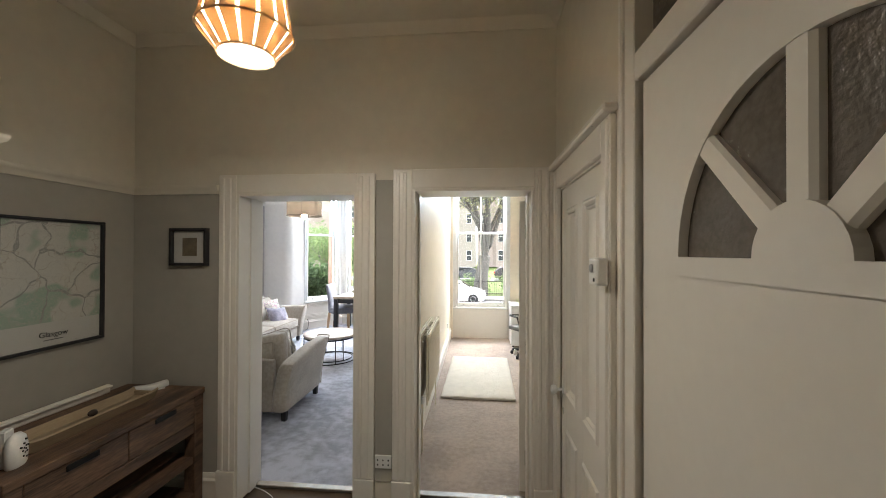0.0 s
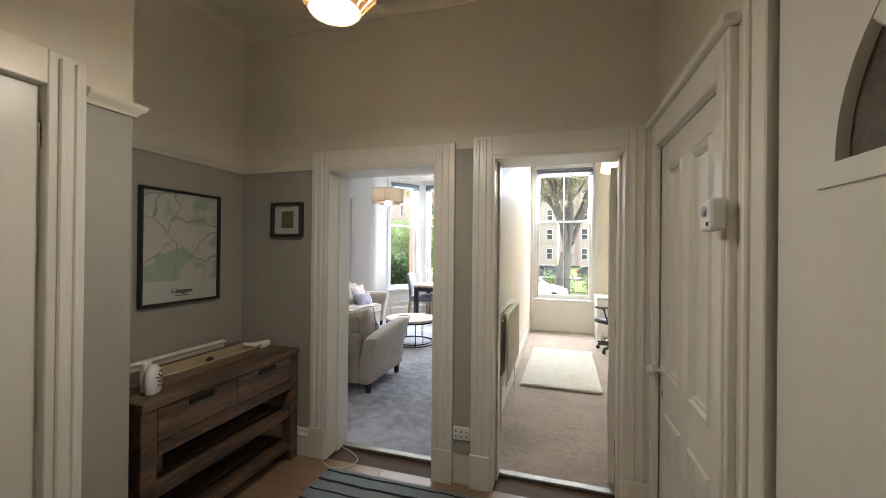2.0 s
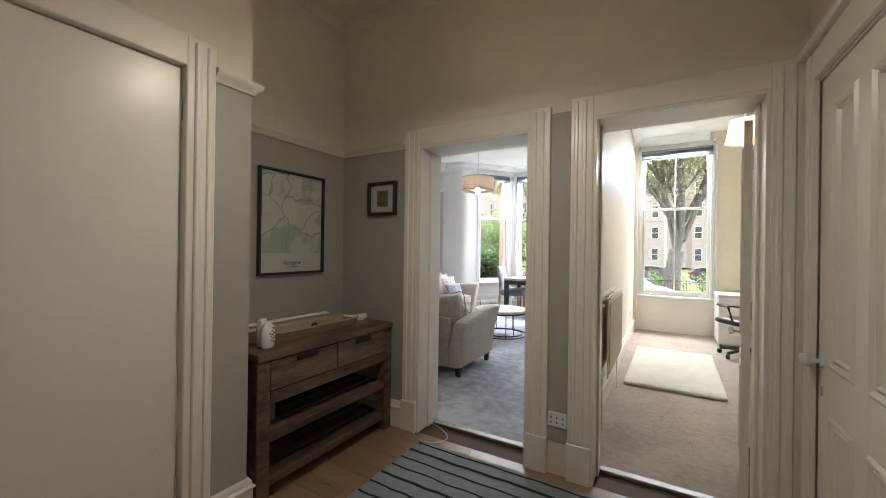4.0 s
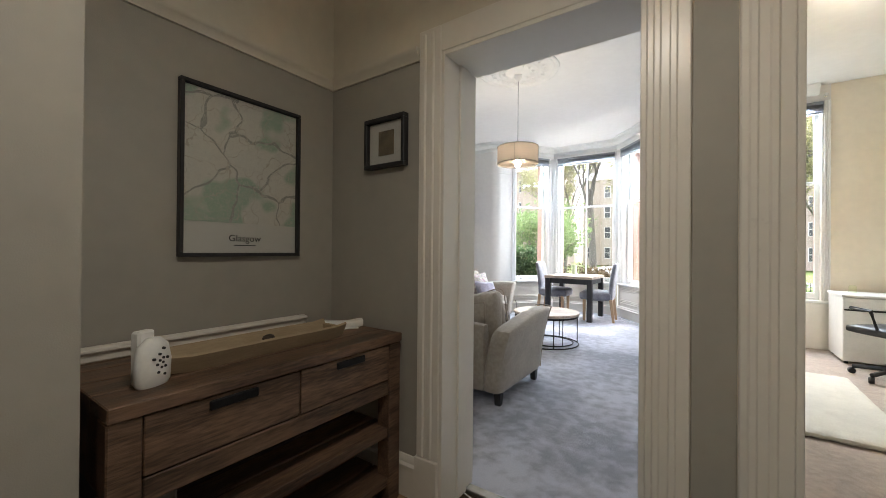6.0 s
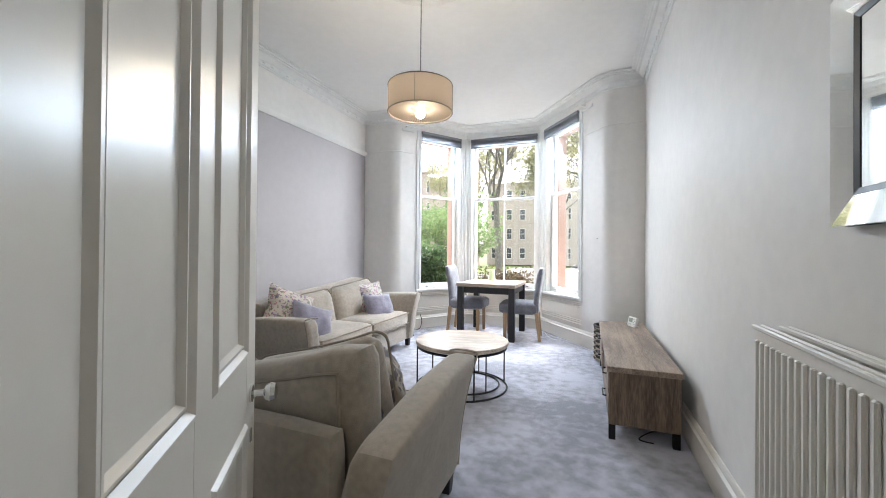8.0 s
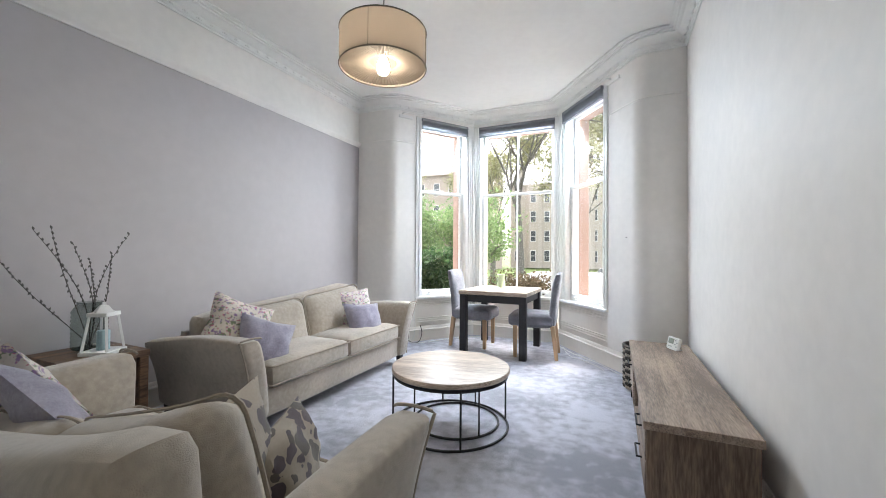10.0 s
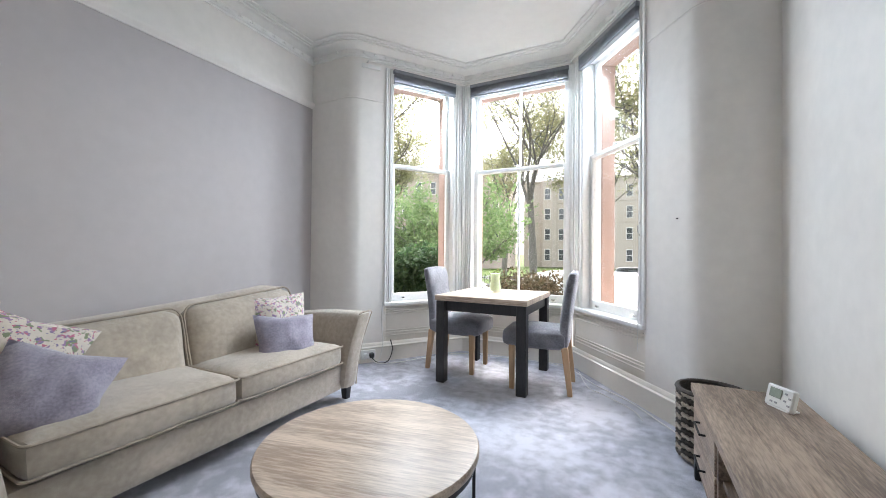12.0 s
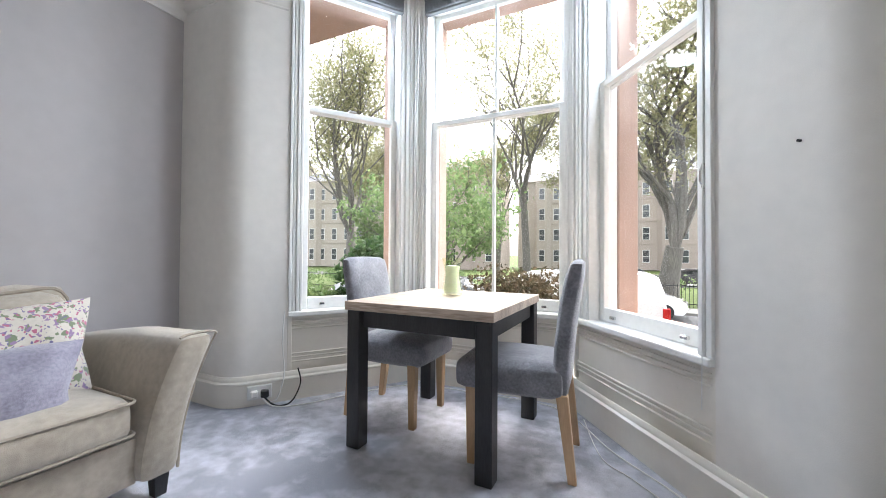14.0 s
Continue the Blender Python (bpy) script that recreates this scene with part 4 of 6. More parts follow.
def hoop(r, z, cx=0.0, cy=0.0, t=0.008, n=56):
    return tube([(cx + r * math.cos(2 * math.pi * k / n), cy + r * math.sin(2 * math.pi * k / n), z) for k in range(n)], t, 6, closed=True)


part("base_ring", hoop(0.40, 0.009), black_metal, ct)
part("inner_ring", hoop(0.30, 0.009, 0.03, 0.06), black_metal, ct)
for k in range(4):
    a = radians(20 + 90 * k)
    part("leg", tube([(0.40 * math.cos(a), 0.40 * math.sin(a), 0.008), (0.40 * math.cos(a), 0.40 * math.sin(a), 0.365)], 0.007, 6), black_metal, ct)
for k in range(3):
    a = radians(70 + 120 * k)
    part("inner_leg", tube([(0.03 + 0.30 * math.cos(a), 0.06 + 0.30 * math.sin(a), 0.008), (0.03 + 0.30 * math.cos(a), 0.06 + 0.30 * math.sin(a), 0.371)], 0.006, 6), black_metal, ct)

# dining table and chairs
dt = thing("dining_table", "square oak-topped dining table with black legs", "dining table", pose(-2.30, 8.165, 0, 0, 0, -1))
for k in range(4):
    w = 0.82 / 4
    part("top_board", box(-0.41, -0.435 + k * 0.2175, 0.715, 0.41, -0.435 + (k + 1) * 0.2175 - 0.0006, 0.76, 0.0015), oak_top, dt)
bm = bmesh.new()
for y in (-0.39, 0.365):
    box(-0.35, y, 0.625, 0.35, y + 0.025, 0.713, 0.002, bm)
for x in (-0.375, 0.35):
    box(x, -0.36, 0.625, x + 0.025, 0.36, 0.713, 0.002, bm)
part("apron", bm, black_wood, dt)
for x in (-0.40, 0.32):
    for y in (-0.425, 0.345):
        part("leg", box(x, y, 0, x + 0.08, y + 0.08, 0.713, 0.004), black_wood, dt)


def dining_chair(m, label):
    root = thing("dining_chair", label, "chair", m, "chairs at the dining table")
    own = rounded(0.47, 0.52, 0.145, 0.05, 8, (0, 0, 0.022))
    part("seat", placed(own, pose(0, -0.035, 0.43)), grey_fabric, root, "", True)
    own = rounded(0.44, 0.075, 0.62, 0.034, 8, (0, 0.008, 0.01))
    for v in own.verts:
        f = (v.co.z + 0.31) / 0.62
        v.co.y += 0.07 * f * f
        v.co.x *= 1 - 0.05 * (1 - f)
    part("backrest", placed(own, pose(0, 0.205, 0.67)), grey_fabric, root, "", True)
    for x in (-0.19, 0.19):
        for y, lean in ((-0.21, 0.0), (0.21, 0.045)):
            own = bmesh.new()
            box(-0.026, -0.026, 0, 0.026, 0.026, 0.385, 0.004, own)
            for v in own.verts:
                f = v.co.z / 0.385
                v.co.x *= 0.72 + 0.28 * f
                v.co.y *= 0.72 + 0.28 * f
                v.co.y += lean * (1 - f)
            part("leg", placed(own, pose(x, y, 0)), oak_leg, root, "light oak tapered leg")
    return root


dining_chair(pose(-1.87, 8.11, 0, 0, 0, -86), "grey upholstered dining chair with oak legs, tucked under the table")
dining_chair(pose(-2.71, 8.26, 0, 0, 0, 91), "grey upholstered dining chair with oak legs, pulled up to the table")

# vase on the dining table
vase_glass = clear_glass("green_tinted_glass", (0.97, 1.0, 0.92), 0.05)
cream_wax = material("cream_wax", (0.84, 0.86, 0.76), 0.5, var=0.05)
vs = thing("glass_vase", "pale green pressed glass vase on the dining table", "vase", Matrix.Translation((-2.34, 8.27, 0.76)) @ Matrix.Diagonal((1.3, 1.3, 1.32, 1)))
part("body", lathe([(0.040, 0.0), (0.048, 0.004), (0.050, 0.02), (0.040, 0.07), (0.036, 0.10), (0.042, 0.14), (0.052, 0.172), (0.049, 0.172), (0.038, 0.14), (0.032, 0.10), (0.036, 0.06), (0.044, 0.02)], 20, cap=False), vase_glass, vs, "", True)
part("filling", lathe([(0.004, 0.004), (0.042, 0.012), (0.035, 0.07), (0.031, 0.10), (0.036, 0.135), (0.004, 0.138)], 18), cream_wax, vs, "cream filling in the vase", True)

# television unit
tv = thing("television_unit", "long low oak television unit with drawers on metal legs", "tv unit", pose(-0.468, 5.375, 0))
W, Ln, Z0, Z1 = 0.425, 1.75, 0.10, 0.47
for k in range(3):
    part("top_board", box(-W + k * W / 3, 0, Z1 - 0.035, -W + (k + 1) * W / 3 - 0.0006, Ln, Z1, 0.002), rustic_wood, tv)
# end panels: grain upright, colour darker than the top boards
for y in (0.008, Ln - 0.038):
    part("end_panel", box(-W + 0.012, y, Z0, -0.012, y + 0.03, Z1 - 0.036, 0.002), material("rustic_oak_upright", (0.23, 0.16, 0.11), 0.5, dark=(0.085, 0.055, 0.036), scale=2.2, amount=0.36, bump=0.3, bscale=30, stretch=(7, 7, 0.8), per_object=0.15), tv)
part("bottom", box(-W + 0.012, 0.039, Z0, -0.012, Ln - 0.039, Z0 + 0.025, 0.001), rustic_wood, tv)
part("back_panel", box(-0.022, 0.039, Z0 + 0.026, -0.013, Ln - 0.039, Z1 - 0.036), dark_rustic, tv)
for y in (0.58, 1.15):
    part("divider", box(-W + 0.016, y, Z0 + 0.026, -0.023, y + 0.022, Z1 - 0.036, 0.001), rustic_wood, tv)
part("shelf", box(-W + 0.03, 0.603, 0.27, -0.023, 1.149, 0.288, 0.001), rustic_wood, tv)
for y0, y1 in ((0.042, 0.577), (1.175, Ln - 0.042)):
    for z0, z1 in ((Z0 + 0.03, 0.275), (0.283, Z1 - 0.04)):
        d = part("drawer_front", box(-W + 0.008, y0, z0, -W + 0.026, y1, z1, 0.002), rustic_wood, tv)
        zc, yc = (z0 + z1) / 2, (y0 + y1) / 2
        part("handle", tube([(-W + 0.01, yc - 0.07, zc), (-W - 0.014, yc - 0.07, zc), (-W - 0.014, yc + 0.07, zc), (-W + 0.01, yc + 0.07, zc)], 0.005, 6), black_metal, d)
for y in (0.02, Ln - 0.06):
    for x in (-W + 0.012, -0.052):
        part("leg", box(x, y, 0, x + 0.04, y + 0.04, Z0, 0.002), black_metal, tv)

# room thermostat standing on the unit
th = thing("thermostat", "small white wireless thermostat with a display, on the unit", "thermostat", pose(-0.60, 6.90, 0.47, 0, 0, -62))
own = box(-0.065, -0.012, 0.0, 0.065, 0.014, 0.092, 0.006)
part("case", placed(own, pose(0, 0, 0.002, -14)), white_plastic, th)
part("display", placed(box(-0.045, -0.0145, 0.04, 0.012, -0.0115, 0.080, 0.001), pose(0, 0, 0.002, -14)), material("lcd_grey_green", (0.36, 0.40, 0.34), 0.25), th)
for x, z in ((0.03, 0.07), (0.048, 0.055), (0.03, 0.04), (0.048, 0.025), (-0.03, 0.02), (-0.008, 0.02)):
    part("button", placed(box(x - 0.006, -0.015, z - 0.004, x + 0.006, -0.011, z + 0.004, 0.001), pose(0, 0, 0.002, -14)), material("pale_grey_plastic", (0.45, 0.46, 0.47), 0.4), th)
part("stand", box(-0.05, -0.01, 0.0, 0.05, 0.045, 0.006, 0.002), white_plastic, th)

# woven basket
bk = thing("woven_basket", "round dark seagrass basket with a zigzag weave", "basket", Matrix.Translation((-0.77, 7.33, 0)) @ Matrix.Diagonal((1, 1, 0.83, 1)))
straw_d = material("dark_seagrass", (0.075, 0.062, 0.052), 0.8, var=0.3, scale=40, bump=0.4, bscale=200)
straw_l = material("pale_seagrass", (0.46, 0.40, 0.33), 0.8, var=0.2, scale=40, bump=0.4, bscale=200)
br = 0.168
part("inner_wall", lathe([(br - 0.02, 0.01), (br - 0.012, 0.45), (br - 0.02, 0.45), (br - 0.028, 0.02)], 36), straw_d, bk)
for mat_, ph in ((straw_d, 0), (straw_l, 1)):
    bm = bmesh.new()
    for row in range(13):
        z = 0.02 + row * 0.034
        for k in range(36):
            if (k // 3 + row + ph) % 2:
                continue
            a = 2 * math.pi * k / 36
            own = rounded(0.034, 0.016, 0.022, 0.007, 2)
            lean = 38 if (k // 3) % 2 else -38
            merged(bm, placed(own, pose((br - 0.004) * math.cos(a), (br - 0.004) * math.sin(a), z + 0.012, 0, 0, math.degrees(a) + 90) @ pose(0, 0, 0, 0, lean, 0)))
    part("weave", bm, mat_, bk, "dark woven strands" if ph == 0 else "pale woven strands")
part("rim", hoop(br - 0.006, 0.462, t=0.015), straw_d, bk)

# side table, vase with twigs, lantern
stb = thing("side_table", "small rustic wooden side table in the corner", "side table", pose(-3.96, 4.74, 0, 0, 0, 0) @ Matrix.Diagonal((1, 1, 1.14, 1)))
for k in range(3):
    part("top_board", box(-0.24 + k * 0.16, -0.21, 0.465, -0.24 + (k + 1) * 0.16 - 0.0006, 0.21, 0.50, 0.002), dark_rustic, stb)
part("shelf", box(-0.20, -0.18, 0.16, 0.20, 0.18, 0.18, 0.002), dark_rustic, stb)
part("apron", box(-0.20, -0.17, 0.33, 0.20, 0.17, 0.463, 0.003), dark_rustic, stb)
for x in (-0.235, 0.185):
    for y in (-0.205, 0.155):
        part("leg", box(x, y, 0, x + 0.05, y + 0.05, 0.464, 0.003), dark_rustic, stb)
vg = thing("twig_vase", "ribbed smoky glass vase of pussy willow twigs", "vase", pose(-4.06, 4.78, 0.57))
grey_glass = clear_glass("smoky_glass", (0.62, 0.66, 0.64), 0.08)
prof = [(0.055, 0.0), (0.085, 0.01)]
for k in range(9):
    prof += [(0.092, 0.03 + k * 0.026), (0.086, 0.043 + k * 0.026)]
prof += [(0.070, 0.275), (0.062, 0.29), (0.066, 0.30), (0.058, 0.30)]
part("body", lathe(prof, 24, cap=False), grey_glass, vg, "", True)
part("base", lathe([(0.05, 0.001), (0.080, 0.004), (0.082, 0.012)], 20), grey_glass, vg)
twig = material("dark_twig", (0.045, 0.030, 0.022), 0.8, var=0.3, scale=30)
catkin = material("grey_catkin", (0.16, 0.15, 0.14), 0.95, var=0.2, scale=60)
random.seed(11)
for dx, dy, h, bend in ((-0.16, -0.36, 0.30, -0.05), (-0.02, -0.26, 0.46, 0.05), (0.02, -0.19, 0.47, -0.03), (0.04, -0.10, 0.38, 0.04), (0.08, 0.08, 0.32, 0.03), (0.10, 0.17, 0.45, -0.06), (0.0, 0.0, 0.28, 0.02)):
    pts = []
    for k in range(9):
        f = k / 8
        pts.append(Vector((dx * f ** 1.3 + 0.02 * math.sin(5 * f), dy * f ** 1.2 + bend * math.sin(3.1 * f), 0.02 + (0.27 + h) * f)))
    st_ = part("twig", tube(pts, 0.003, 5, r_end=0.0012), twig, vg)
    bm = bmesh.new()
    for k in range(16):
        f = 0.35 + 0.65 * k / 15
        i = min(7, int(f * 8))
        p = pts[i].lerp(pts[i + 1], f * 8 - i)
        own = lathe([(0.0008, -0.012), (0.0055, -0.004), (0.0055, 0.004), (0.0008, 0.012)], 6)
        merged(bm, placed(own, Matrix.Translation(p + Vector((random.uniform(-0.006, 0.006), random.uniform(-0.006, 0.006), 0.004))) @ pose(0, 0, 0, random.uniform(-40, 40), random.uniform(-40, 40), 0)))
    part("catkins", bm, catkin, st_, "grey catkins along the twig")
ln = thing("lantern", "white tapered candle lantern with glass sides", "lantern", pose(-3.85, 4.76, 0.57, 0, 0, 30))
lw0, lw1, lh = 0.070, 0.046, 0.24
for sx in (-1, 1):
    for sy in (-1, 1):
        part("post", tube([(sx * lw0, sy * lw0, 0.02), (sx * lw1, sy * lw1, lh)], 0.009, 4), white_plastic, ln)
for z, w_ in ((0.012, lw0 + 0.012), (lh, lw1 + 0.012)):
    part("frame", box(-w_, -w_, z - 0.012, w_, w_, z + 0.012, 0.003), white_plastic, ln)
part("cap", lathe([(0.062, lh + 0.012), (0.03, lh + 0.05), (0.014, lh + 0.056), (0.012, lh + 0.07)], 4), white_plastic, ln)
part("candle", lathe([(0.032, 0.024), (0.032, 0.14), (0.004, 0.142)], 16), material("blue_wax", (0.42, 0.58, 0.62), 0.5), ln, "pale blue candle")
for rz in (0, 90, 180, 270):
    own = bmesh.new()
    q = [own.verts.new(c) for c in ((-lw0, -lw0, 0.025), (lw0, -lw0, 0.025), (lw1, -lw1, lh - 0.012), (-lw1, -lw1, lh - 0.012))]
    own.faces.new(q)
    bmesh.ops.solidify(own, geom=own.faces[:], thickness=0.002)
    part("pane", placed(own, pose(0, 0, 0, 0, 0, rz)), pane_glass, ln)

# mirror and radiator on the side wall
mi = thing("wall_mirror", "large rectangular wall mirror with wide silver edges", "mirror", pose(RIGHT_X, 3.515, 1.55))
mw, mh = 0.465, 0.285
part("backing", box(-0.022, -mw, -mh, -0.002, mw, mh, 0.002), dark_plastic, mi)
part("centre_glass", box(-0.027, -mw + 0.085, -mh + 0.085, -0.0225, mw - 0.085, mh - 0.085), mirror_glass, mi)


def mirror_strip(pts_out, pts_in, h_out, h_in):
    own = bmesh.new()
    a = [own.verts.new((-h_out, y, z)) for y, z in pts_out]
    b = [own.verts.new((-h_in, y, z)) for y, z in pts_in]
    c = [own.verts.new((-0.0226, y, z)) for y, z in pts_out]
    d = [own.verts.new((-0.0226, y, z)) for y, z in pts_in]
    for q in ((a[0], a[1], b[1], b[0]), (c[1], c[0], d[0], d[1]), (a[1], a[0], c[0], c[1]), (b[0], b[1], d[1], d[0]), (a[0], b[0], d[0], c[0]), (b[1], a[1], c[1], d[1])):
        own.faces.new(q)
    return own


for k, (sy, sz, ey, ez) in enumerate(((-1, -1, 1, -1), (1, -1, 1, 1), (1, 1, -1, 1), (-1, 1, -1, -1))):
    o = [(sy * mw, sz * mh), (ey * mw, ez * mh)]
    i = [(sy * (mw - 0.07), sz * (mh - 0.07)), (ey * (mw - 0.07), ez * (mh - 0.07))]
    part("bevelled_strip", mirror_strip(o, i, 0.042, 0.032), mirror_glass, mi)
    i2 = [(sy * (mw - 0.086), sz * (mh - 0.086)), (ey * (mw - 0.086), ez * (mh - 0.086))]
    i1 = [(sy * (mw - 0.071), sz * (mh - 0.071)), (ey * (mw - 0.071), ez * (mh - 0.071))]
    part("dark_fillet", mirror_strip(i1, i2, 0.032, 0.029), dark_plastic, mi)


def radiator(name, label, m, length, height=0.60, z0=0.36, mat=None):
    """A double panel radiator along local x, standing off the wall at y = 0 towards -y."""
    mat = mat or gloss_white
    root = thing(name, label, "radiator", m)
    n = int(length / 0.036)
    rib = bpy.data.meshes.new("rib")
    own = box(0, -0.012, z0 + 0.035, 0.017, 0, z0 + height - 0.035, 0.004)
    own.to_mesh(rib)
    own.free()
    rib.materials.append(mat)
    for y in (-0.105, -0.035):
        pan = part("panel", box(0, y - 0.006, z0, length, y + 0.006, z0 + height, 0.004), mat, root)
        for k in range(n):
            r_ = new("rib", rib)
            r_.location = (0.022 + k * (length - 0.044) / n, y - 0.005, 0)
            r_.parent = pan
    bm = bmesh.new()
    for y in (-0.122, -0.099, -0.052, -0.029):
        box(0.0, y, z0 + height - 0.004, length, y + 0.010, z0 + height + 0.010, 0.003, bm)
    part("top_rail", bm, mat, root)
    for x in (length * 0.3, length * 0.7):
        part("top_bar", box(x, -0.105, z0 + height - 0.01, x + 0.012, -0.035, z0 + height - 0.002, 0.001), mat, root)
        part("bracket", box(x, -0.030, z0 + 0.1, x + 0.03, 0.0, z0 + height - 0.1, 0.002), mat, root)
    for x in (-0.035, length + 0.035):
        part("pipe", tube([(x, -0.07, 0.0), (x, -0.07, z0 + 0.05)], 0.0075, 8), mat, root)
        part("valve", placed(lathe([(0.012, 0), (0.019, 0.008), (0.019, 0.05), (0.012, 0.06)], 12), pose(x, -0.07, z0 + 0.03)), white_plastic if x < 0 else chrome, root)
        part("union", tube([(x, -0.07, z0 + 0.045), (0.0 if x < 0 else length, -0.07, z0 + 0.045)], 0.009, 8), chrome, root)
    for x in (0.0, length):
        part("air_vent", placed(lathe([(0.009, -0.008), (0.009, 0.008)], 8), pose(x, -0.07, z0 + height - 0.05, 0, 90, 0)), chrome, root)
    return root


radiator("radiator", "white double panel radiator below the mirror", pose(RIGHT_X, 4.23, 0, 0, 0, -90), 1.265)

# ceiling rose and pendant
LX, LY = -2.15, 5.22
rose = thing("ceiling_rose", "large moulded plaster ceiling rose", "ceiling rose", pose(LX, LY, CEIL), kind="structure")
prof = [(0.46, 0.0), (0.455, -0.018), (0.43, -0.03), (0.405, -0.022), (0.395, -0.012), (0.33, -0.014), (0.27, -0.016), (0.25, -0.03), (0.225, -0.034), (0.205, -0.022), (0.15, -0.026), (0.12, -0.04), (0.07, -0.055), (0.03, -0.06)]
part("disc", lathe(prof, 48), plaster_white, rose, "", True)
for k in range(24):
    a = 2 * math.pi * k / 24
    own = lathe([(0.001, -0.02), (0.024, 0.0), (0.001, 0.012)], 6)
    placed(own, pose(0.30 * math.cos(a), 0.30 * math.sin(a), -0.018, 0, 0, math.degrees(a)) @ Matrix.Diagonal((1.5, 0.8, 0.7, 1)))
    part("leaf_ornament", own, plaster_white, rose)
for k in range(12):
    a = 2 * math.pi * (k + 0.5) / 12
    own = lathe([(0.001, -0.022), (0.022, 0.0), (0.001, 0.012)], 6)
    placed(own, pose(0.165 * math.cos(a), 0.165 * math.sin(a), -0.028, 0, 0, math.degrees(a)) @ Matrix.Diagonal((1.5, 0.8, 0.7, 1)))
    part("petal_ornament", own, plaster_white, rose)


def translucent(name, color, through):
    m = bpy.data.materials.new(name)
    m.use_nodes = True
    nt = m.node_tree
    b = nt.nodes["Principled BSDF"]
    b.inputs["Base Color"].default_value, b.inputs["Roughness"].default_value = (*color, 1), 0.85
    weave = nt.nodes.new("ShaderNodeTexNoise")
    weave.inputs["Scale"].default_value = 160
    ramp = nt.nodes.new("ShaderNodeMapRange")
    ramp.inputs[3].default_value, ramp.inputs[4].default_value = 0.8, 1.1
    hue = nt.nodes.new("ShaderNodeHueSaturation")
    hue.inputs["Color"].default_value = (*color, 1)
    nt.links.new(weave.outputs[0], ramp.inputs[0])
    nt.links.new(ramp.outputs[0], hue.inputs["Value"])
    nt.links.new(hue.outputs[0], b.inputs["Base Color"])
    tr, mix = nt.nodes.new("ShaderNodeBsdfTranslucent"), nt.nodes.new("ShaderNodeMixShader")
    nt.links.new(hue.outputs[0], tr.inputs[0])
    mix.inputs[0].default_value = through
    nt.links.new(b.outputs[0], mix.inputs[1])
    nt.links.new(tr.outputs[0], mix.inputs[2])
    nt.links.new(mix.outputs[0], nt.nodes["Material Output"].inputs[0])
    return m


shade_grey = translucent("taupe_pleated_fabric", (0.25, 0.21, 0.175), 0.24)
bulb_glow = glowing("lit_bulb", (1.0, 0.88, 0.68), 16.0)
pl = thing("pendant_lamp", "taupe drum pendant lamp, lit, on a thin cord", "pendant lamp", pose(LX, LY, 0))
part("ceiling_cup", placed(lathe([(0.045, 0.0), (0.045, -0.02), (0.02, -0.06), (0.006, -0.07)], 16), pose(0, 0, CEIL - 0.06)), white_plastic, pl, "", True)
part("cord", tube([(0, 0, CEIL - 0.12), (0, 0, 2.36)], 0.0035, 6), material("grey_cord", (0.2, 0.2, 0.2), 0.6), pl)
SR, S0, S1 = 0.232, 2.195, 2.385
bm = bmesh.new()
n = 120
rings = [[bm.verts.new((r * math.cos(2 * math.pi * k / n), r * math.sin(2 * math.pi * k / n), z)) for k in range(n)] for r, z in ((SR, S0), (SR, S1))]
for k in range(n):
    bm.faces.new((rings[0][k], rings[0][(k + 1) % n], rings[1][(k + 1) % n], rings[1][k]))
part("shade", bm, shade_grey, pl, "pleated taupe fabric drum", True)
bm = bmesh.new()
for k in range(72):
    a, b = 2 * math.pi * k / 72, 2 * math.pi * (k + 1) / 72
    c = (a + b) / 2
    vs_ = [bm.verts.new((r * math.cos(t), r * math.sin(t), z)) for r, t, z in ((SR - 0.004, a, S0 + 0.012), (SR - 0.004, c, S0 + 0.006), (0.075, c, S0 + 0.026), (0.075, a, S0 + 0.032))]
    ws_ = [bm.verts.new((r * math.cos(t), r * math.sin(t), z)) for r, t, z in ((SR - 0.004, c, S0 + 0.006), (SR - 0.004, b, S0 + 0.012), (0.075, b, S0 + 0.032), (0.075, c, S0 + 0.026))]
    bm.faces.new(vs_)
    bm.faces.new(ws_)
part("pleated_base", bm, shade_grey, pl, "pleated fabric underside with an opening")
for z in (S0, S1):
    part("shade_ring", hoop(SR, z, t=0.004), material("dark_taupe_trim", (0.10, 0.085, 0.07), 0.7), pl)
for k in range(4):
    a = radians(15 + 90 * k)
    part("seam", tube([((SR + 0.001) * math.cos(a), (SR + 0.001) * math.sin(a), S0), ((SR + 0.001) * math.cos(a), (SR + 0.001) * math.sin(a), S1)], 0.002, 4), material("dark_taupe_trim", (0.10, 0.085, 0.07), 0.7), pl)
part("bulb", placed(lathe([(0.004, -0.055), (0.025, -0.045), (0.034, -0.02), (0.030, 0.01), (0.014, 0.045), (0.013, 0.06)], 16), pose(0, 0, 2.21)), bulb_glow, pl, "glowing bulb", True)
part("bulb_holder", placed(lathe([(0.018, 0.0), (0.018, 0.06), (0.006, 0.09)], 12), pose(0, 0, 2.275)), white_plastic, pl)
for k in range(3):
    a = radians(30 + 120 * k)
    part("spider", tube([(0.015 * math.cos(a), 0.015 * math.sin(a), 2.33), (SR * math.cos(a), SR * math.sin(a), S1 - 0.002)], 0.002, 4), white_plastic, pl)

